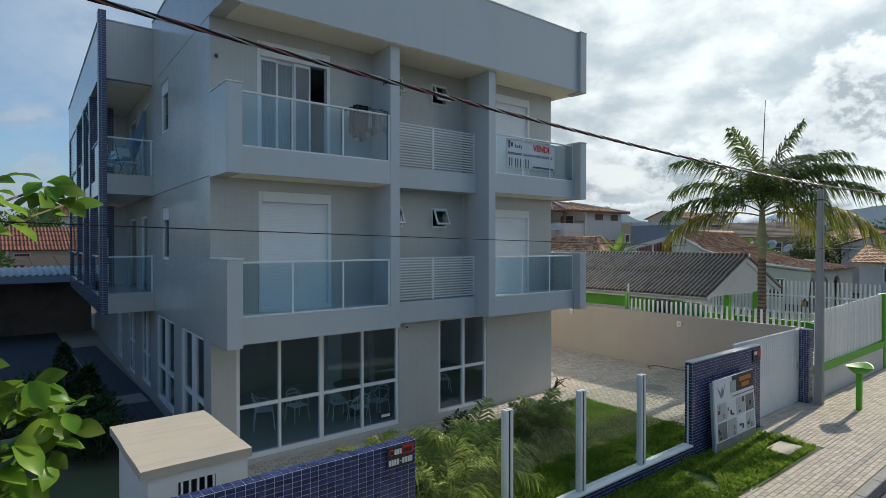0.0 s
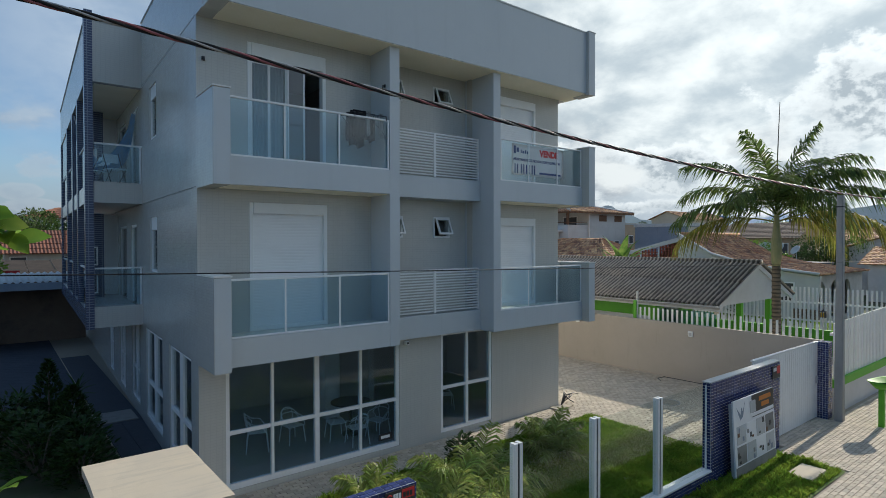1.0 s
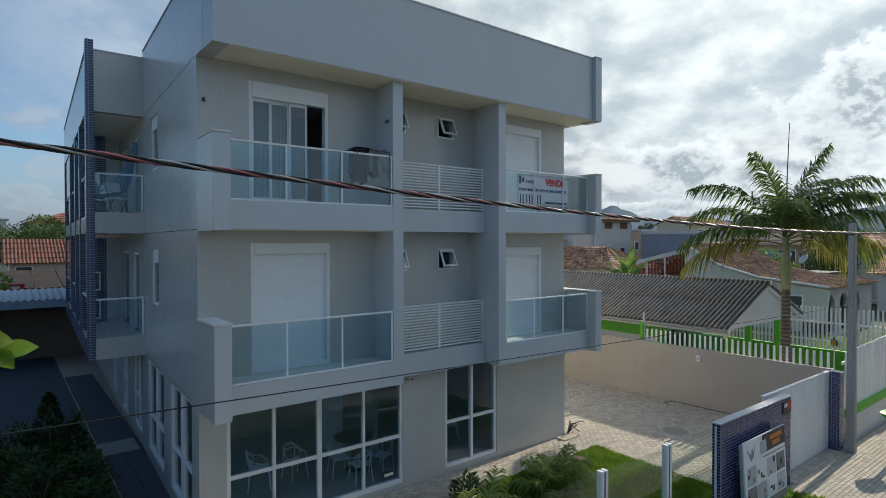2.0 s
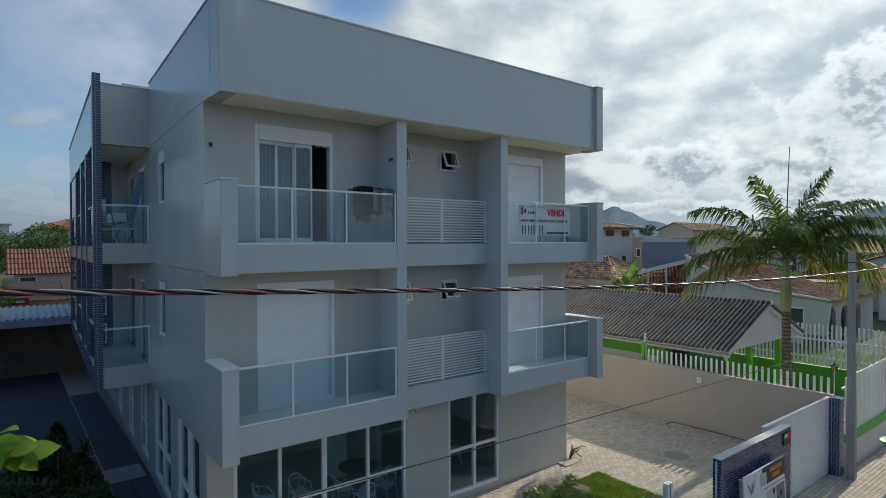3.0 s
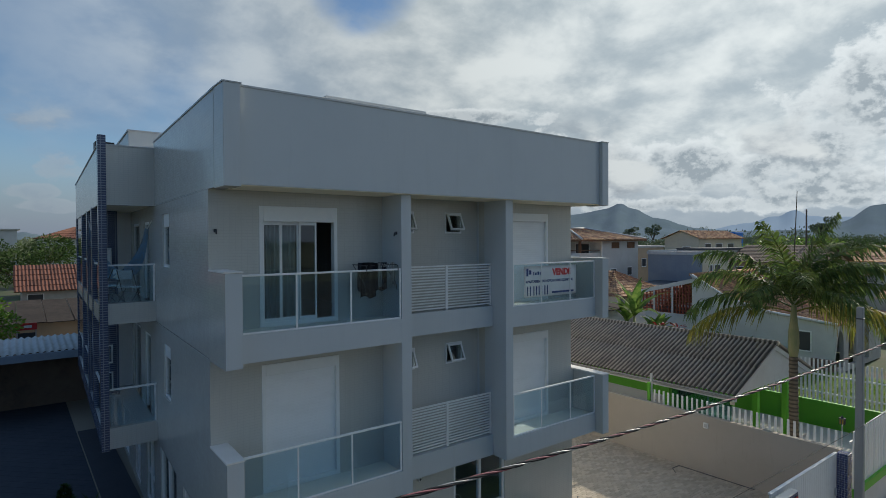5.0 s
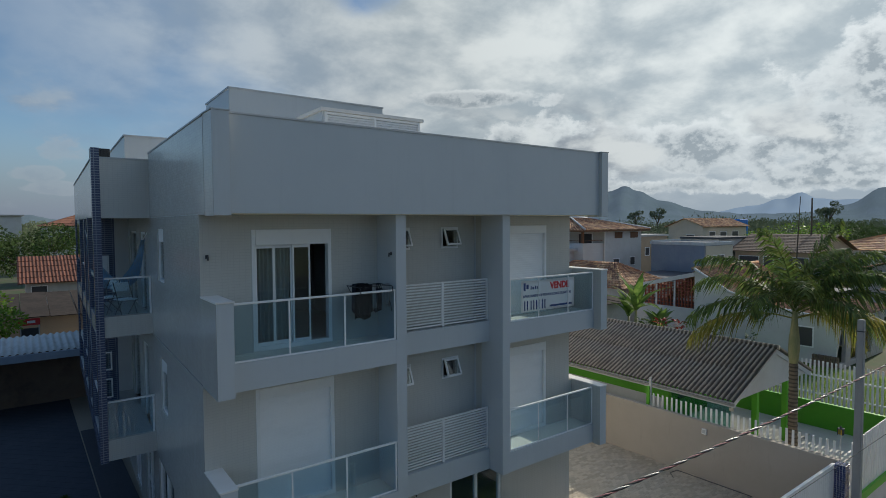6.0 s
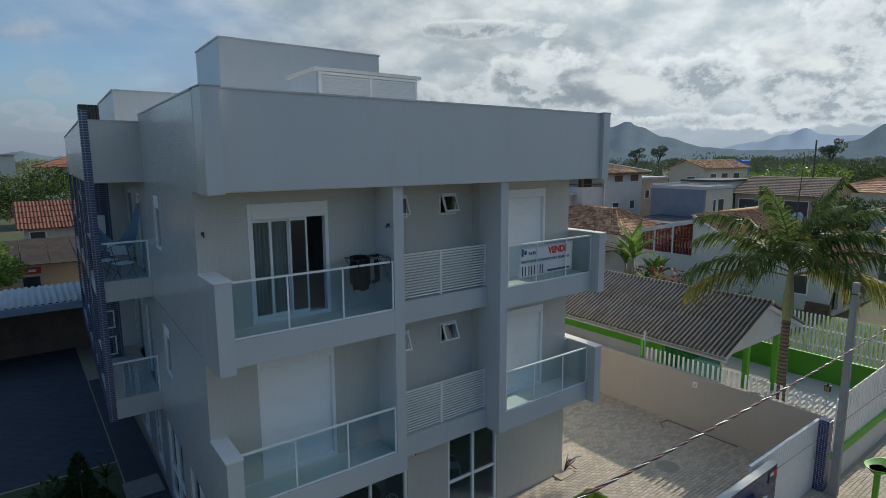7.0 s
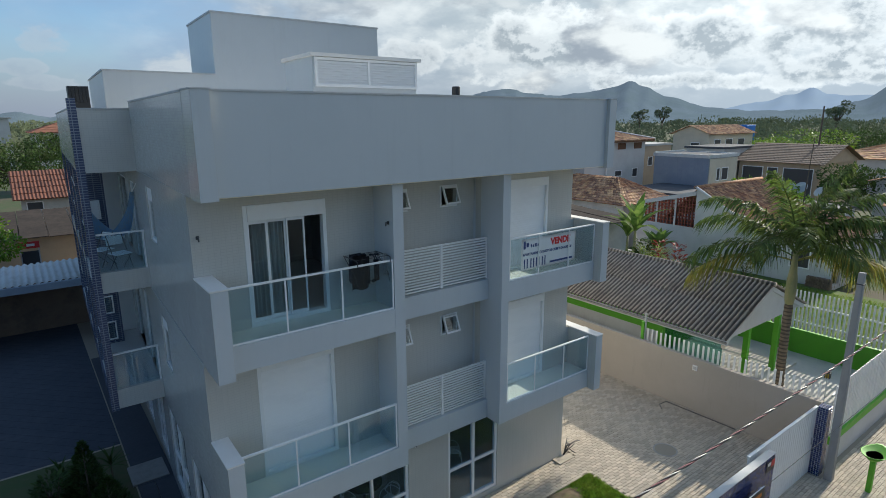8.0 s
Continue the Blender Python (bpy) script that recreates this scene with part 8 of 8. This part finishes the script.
def far_woods():
    """Woods between the houses and the hills, all round, as leaf clumps."""
    rng = random.Random(77)
    v, f = [], []
    for i in range(760):
        an = radians(-25 + 140 * rng.random()) if i < 640 else rng.random() * 2 * math.pi
        r = 115 + 480 * rng.random() ** 1.2
        cx, cy = r * math.cos(an), r * math.sin(an)
        hgt = 4.5 + 5.0 * rng.random()
        w = 4 + 5 * rng.random()
        size = 0.28 + r / 620
        for k in range(300):
            d = Vector((rng.gauss(0, 1), rng.gauss(0, 1), abs(rng.gauss(0, 1)))).normalized()
            p = Vector((cx + d.x * w, cy + d.y * w, -0.4 + hgt * (0.35 + 0.65 * d.z) * (0.8 + 0.3 * rng.random())))
            way = (d + Vector((rng.random() - 0.5, rng.random() - 0.5, rng.random() - 0.5)) * 1.3).normalized()
            s = way.orthogonal().normalized()
            n = len(v)
            v.extend([tuple(p), tuple(p + way * size * 0.6 + s * size * 0.5), tuple(p + way * size * 1.2), tuple(p + way * size * 0.6 - s * size * 0.5)])
            f.append((n, n + 1, n + 2, n + 3))
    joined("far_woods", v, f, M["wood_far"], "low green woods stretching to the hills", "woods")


far_woods()


def hills():
    """Two forested ranges: bearing in degrees from y towards x, and height angle of the crest."""
    near = ((-20, 0.3), (-8, 0.9), (-2, 0.6), (1, 1.1), (3, 0.7), (10, 0.3), (30, 0.8), (38, 1.6), (41, 2.9), (43.2, 3.2), (46, 2.7), (48.2, 2.5), (51, 2.8), (53.4, 3.2), (54.8, 3.7), (56, 3.2), (58, 2.3), (61.5, 1.3), (65, 0.95), (70, 1.0), (72.5, 1.6), (75, 3.0), (78, 3.3), (82, 3.9), (88, 3.0), (96, 2.2), (115, 1.0))
    far = ((-20, 0.1), (20, 0.4), (40, 1.2), (55, 1.0), (62, 0.9), (65.7, 1.55), (68, 2.1), (69.3, 2.6), (70.4, 2.1), (72, 1.9), (75, 1.95), (80, 2.0), (90, 2.0), (115, 1.0))

    def profile(peaks, b):
        for (p, h0), (q, h1) in zip(peaks, peaks[1:]):
            if p <= b <= q:
                t = (b - p) / (q - p)
                return h0 + (h1 - h0) * t * t * (3 - 2 * t)
        return 0.2

    for name, label, peaks, dist, mat, seed in (("backdrop_hills", "forested hills with haze put into colour and glow", near, 1500.0, "mountain", 3.0), ("backdrop_far_hills", "distant mountains coloured pale blue and glowing for haze", far, 2400.0, "mountain_far", 9.0)):
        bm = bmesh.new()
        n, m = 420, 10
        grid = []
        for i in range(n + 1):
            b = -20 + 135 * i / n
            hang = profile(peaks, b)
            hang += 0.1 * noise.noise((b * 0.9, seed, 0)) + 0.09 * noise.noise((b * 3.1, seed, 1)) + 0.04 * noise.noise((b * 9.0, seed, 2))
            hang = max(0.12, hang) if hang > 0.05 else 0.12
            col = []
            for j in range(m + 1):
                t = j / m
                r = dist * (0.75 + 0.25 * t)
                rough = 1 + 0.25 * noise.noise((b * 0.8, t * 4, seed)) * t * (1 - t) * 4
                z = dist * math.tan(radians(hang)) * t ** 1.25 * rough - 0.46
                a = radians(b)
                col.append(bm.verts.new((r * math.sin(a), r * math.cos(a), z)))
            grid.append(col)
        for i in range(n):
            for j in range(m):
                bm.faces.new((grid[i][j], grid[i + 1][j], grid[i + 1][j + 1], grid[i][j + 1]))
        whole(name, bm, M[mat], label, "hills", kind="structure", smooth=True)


hills()


# ---- paving and grass ----
def pavers(name, label, parent_name, regions, z, singles=(), holes=()):
    """Concrete pavers 20 by 10 cm in running bond; the nearest as single pieces."""
    rng = random.Random(len(name))
    parent = bpy.data.objects[parent_name]
    v, f, spots = [], [], []
    lx, ly, gap = 0.2, 0.1, 0.0045
    for x0, x1, y0, y1 in regions:
        nx, ny = int(round((x1 - x0) / lx)), int(round((y1 - y0) / ly))
        for j in range(ny):
            for i in range(nx):
                x = x0 + lx * (i + 0.5 + (0.5 if j % 2 else 0.0))
                y = y0 + ly * (j + 0.5)
                if j % 2 and i in (0, nx - 1):
                    # half pavers at the ends of every other row
                    hx = x0 + lx * 0.25 if i == 0 else x0 + lx * (nx - 0.25)
                    if not any(a < hx < b and c < y < d for a, b, c, d in holes):
                        add_block(v, f, (hx, y, z - 0.03), (lx / 4 - gap / 2, 0, 0), (0, ly / 2 - gap / 2, 0), (0.0, 0.0, 0.031), 0.07)
                    if i == nx - 1:
                        continue
                if x > x1 or any(a < x < b and c < y < d for a, b, c, d in holes):
                    continue
                c = (x, y, z - 0.03)
                h = 0.03 + 0.004 * (rng.random() - 0.5)
                if len(spots) < 300 and any(a < x < b and cc < y < d for a, b, cc, d in singles):
                    spots.append(c)
                else:
                    add_block(v, f, c, (lx / 2 - gap / 2, 0, 0), (0, ly / 2 - gap / 2, 0), (0.0, 0.0, h), 0.07)
    joined(name, v, f, M["paver_stuff"], label, "", parent)
    me = block_mesh("paver", (lx / 2 - gap / 2, 0, 0), (0, ly / 2 - gap / 2, 0), (0, 0, 0.031), M["paver"], 0.07)
    for c in spots:
        ob = new("paver", me)
        ob.location, ob.parent = c, parent


pavers("paver_field", "grey concrete pavers", "driveway", ((12.4, 18.1, 6.3, 26.0), (2.8, 12.4, 9.75, 10.75)), 0.0, ((12.5, 15.3, 8.8, 11.2),), ((12.28, 12.92, 10.45, 10.9), (12.3, 12.66, 6.2, 9.76)))
pavers("paver_field", "worn grey concrete pavers", "pavement", ((14.2, 30.0, 3.4, 5.9), (14.7, 17.7, 5.9, 6.3), (-4.0, 11.0, 3.4, 5.0), (11.0, 14.2, 3.4, 4.5)), -0.2, ((15.0, 18.2, 4.3, 6.0),))


def grass(name, label, regions, z, n, seed, h=0.07, holes=(), bare=()):
    rng = random.Random(seed)
    v, f = [], []
    area = [(b - a) * (d - c) for a, b, c, d in regions]
    for (a, b, c, d), s in zip(regions, area):
        for i in range(int(n * s / sum(area))):
            x, y = a + (b - a) * rng.random(), c + (d - c) * rng.random()
            if noise.noise((x * 0.9, y * 0.9, 3.0)) < -0.55 or any(p < x < q and r < y < t for p, q, r, t in holes) or any((x - p) ** 2 + (y - q) ** 2 < (r * (0.75 + 0.5 * rng.random())) ** 2 for p, q, r in bare):
                continue
            an = rng.random() * 6.28
            dx, dy = math.cos(an), math.sin(an)
            hh = h * (0.6 + 0.8 * rng.random()) * (1 + 0.5 * noise.noise((x * 2.2, y * 2.2, 0)))
            lx, ly = (rng.random() - 0.5) * hh * 1.6, (rng.random() - 0.5) * hh * 1.6
            w = 0.008 + 0.006 * rng.random()
            k = len(v)
            v.extend([(x - dx * w, y - dy * w, z), (x + dx * w, y + dy * w, z), (x + lx * 0.4 + dx * w, y + ly * 0.4 + dy * w, z + hh * 0.7), (x + lx, y + ly, z + hh)])
            f.append((k, k + 1, k + 2, k + 3))
    joined(name, v, f, M["grass"], label, "grass")


def build_lawns():
    for name, label, r, z in (("lawn", "lush green front lawn behind the glass fence", (4.5, 12.62, 6.2, 9.74), 0.0), ("verge", "rough grass strip before the blue wall", (4.0, 14.15, 4.55, 5.98), -0.2)):
        a, b, c, d = r
        bm = bmesh.new()
        nx, ny = 60, 24
        g = [[bm.verts.new((a + (b - a) * i / nx, c + (d - c) * j / ny, z + 0.015 * noise.noise((i * 0.4, j * 0.4, 0)))) for j in range(ny + 1)] for i in range(nx + 1)]
        for i in range(nx):
            for j in range(ny):
                bm.faces.new((g[i][j], g[i + 1][j], g[i + 1][j + 1], g[i][j + 1]))
        skirt = [bm.verts.new(p) for p in ((a, c, z - 0.12), (b, c, z - 0.12), (b, d, z - 0.12), (a, d, z - 0.12))]
        bm.faces.new(skirt)
        whole(name, bm, M["lawn"], label, "lawn", kind="structure")
    grass("lawn_grass", "short dense green lawn grass", ((4.55, 12.58, 6.22, 9.7),), 0.0, 94000, 1, 0.075, bare=((11.3, 9.5, 0.55), (10.6, 9.6, 0.35)))
    grass("verge_grass", "rough uneven roadside grass", ((4.2, 14.1, 4.6, 5.95),), -0.2, 26000, 2, 0.09, ((13.0, 13.9, 4.75, 5.3),))
    whole("cover_slab", boxes((13.05, 13.85, 4.8, 5.25, -0.3, -0.17), bevel=0.01), M["lid"], "concrete inspection cover in the grass", "cover")
    whole("garden_lawn", boxes((26.2, 36.9, 6.3, 21.0, -0.2, 0.02)), M["lawn"], "green garden lawn beyond the neighbour's fence", "lawn", kind="structure")
    grass("garden_grass", "short grass of the garden beyond the fence", ((26.3, 36.0, 6.4, 18.0),), 0.02, 14000, 4, 0.12)
    s = thing("tile_stack", "stack of dark spare roof tiles against the white wall", "tiles")
    for i in range(3):
        for j in range(11):
            y = 12.3 + 0.118 * j
            part("roof_tile", boxes((36.55 + 0.05 * i, 36.9, y, y + 0.09, 0.022 + 0.2 * i, 0.21 + 0.2 * i), bevel=0.02), M["roof_dark"], s)
    bm = bmesh.new()
    rings = []
    for r, z in ((1.0, 0.005), (0.9, 0.024), (0.5, 0.034)):
        ring = []
        for i in range(24):
            an = 2 * math.pi * i / 24
            x = 11.15 + r * (0.9 + 0.3 * noise.noise((i * 0.7, 2.0, 0))) * math.cos(an)
            y = 9.42 + r * (0.3 + 0.08 * noise.noise((i * 0.7, 7.0, 0))) * math.sin(an)
            ring.append(bm.verts.new((x, y, z + 0.006 * noise.noise((x * 6, y * 6, 0)))))
        rings.append(ring)
    mid = bm.verts.new((11.15, 9.42, 0.038))
    for i in range(24):
        j = (i + 1) % 24
        for p, q in zip(rings[:2], rings[1:3]):
            bm.faces.new((p[i], p[j], q[j], q[i]))
        bm.faces.new((rings[2][i], rings[2][j], mid))
    whole("bare_patch", bm, M["earth"], "patch of bare brown soil in the lawn", "soil", kind="structure", smooth=True)
    # planted bed and path beside the building
    whole("planting_bed", boxes((-3.0, 2.66, 8.9, 19.2, -0.3, -0.02)), M["soil"], "dark soil of the shaded planting bed", "bed", kind="structure")
    whole("side_path", boxes((2.7, 3.1, 10.98, 16.6, -0.3, 0.01), (3.112, 3.6, 10.98, 16.6, -0.3, 0.01), (2.7, 3.6, 16.612, 27.0, -0.3, 0.01)), M["path"], "concrete path along the side wall, darkened in colour for shade", "path", kind="structure")
    whole("rear_yard", boxes((-9.0, 2.66, 19.3, 45.7, -0.3, -0.018)), M["yard"], "paved rear yard, its colour darkened and blued for shade", "yard", kind="structure")
    whole("path_slab", boxes((2.6, 3.5, 16.7, 17.7, -0.05, 0.035), bevel=0.01), M["kerb"], "paler concrete slab in the side path", "slab")
    # slab with a tangle of black cable ends by the corner
    whole("slab", boxes((12.3, 12.9, 10.47, 10.88, -0.05, 0.03), bevel=0.01), M["lid"], "small pale concrete slab at the corner", "slab")
    rng = random.Random(5)
    c = thing("cable_tangle", "tangle of black conduit ends sticking out of the paving", "conduit")
    for i in range(9):
        a = rng.random() * 2.0 - 1.2
        r = 0.45 + 0.4 * rng.random()
        bm = bmesh.new()
        p0 = Vector((12.72, 10.72, 0.03))
        d = Vector((math.cos(a), math.sin(a) * 0.6, 0))
        tube(bm, [p0, p0 + d * r * 0.35 + Vector((0, 0, 0.22 * rng.random() + 0.05)), p0 + d * r * 0.7 + Vector((0, 0, 0.1 + 0.15 * rng.random())), p0 + d * r + Vector((0, 0, 0.03 + 0.2 * rng.random()))], 0.014, 6)
        part("conduit", bm, M["black"], c, "", True)
    # manhole in the yard
    m = thing("manhole_cover", "round grey manhole cover in the paving", "cover", at=(15.3, 9.1, 0.0))
    part("rim", lathe(bmesh.new(), [(0.34, -0.03), (0.34, 0.006), (0.3, 0.006), (0.3, -0.03)], sides=28), M["concrete"], m)
    part("plate", lathe(bmesh.new(), [(0.295, -0.03), (0.295, 0.004), (0.02, 0.007)], sides=28), M["sand"], m)
    # channel drain at the foot of the beige wall
    bm = bmesh.new()
    tube(bm, [(17.35, 10.5, 0.012), (17.6, 10.75, 0.012), (17.95, 10.72, 0.012)], 0.012, 6)
    tube(bm, [(17.95, 10.72, 0.012), (18.02, 8.4, 0.012)], 0.012, 6)
    whole("drain_joint", bm, M["dark_grey"], "thin dark joint in the paving along the wall", "joint", kind="structure")


build_lawns()
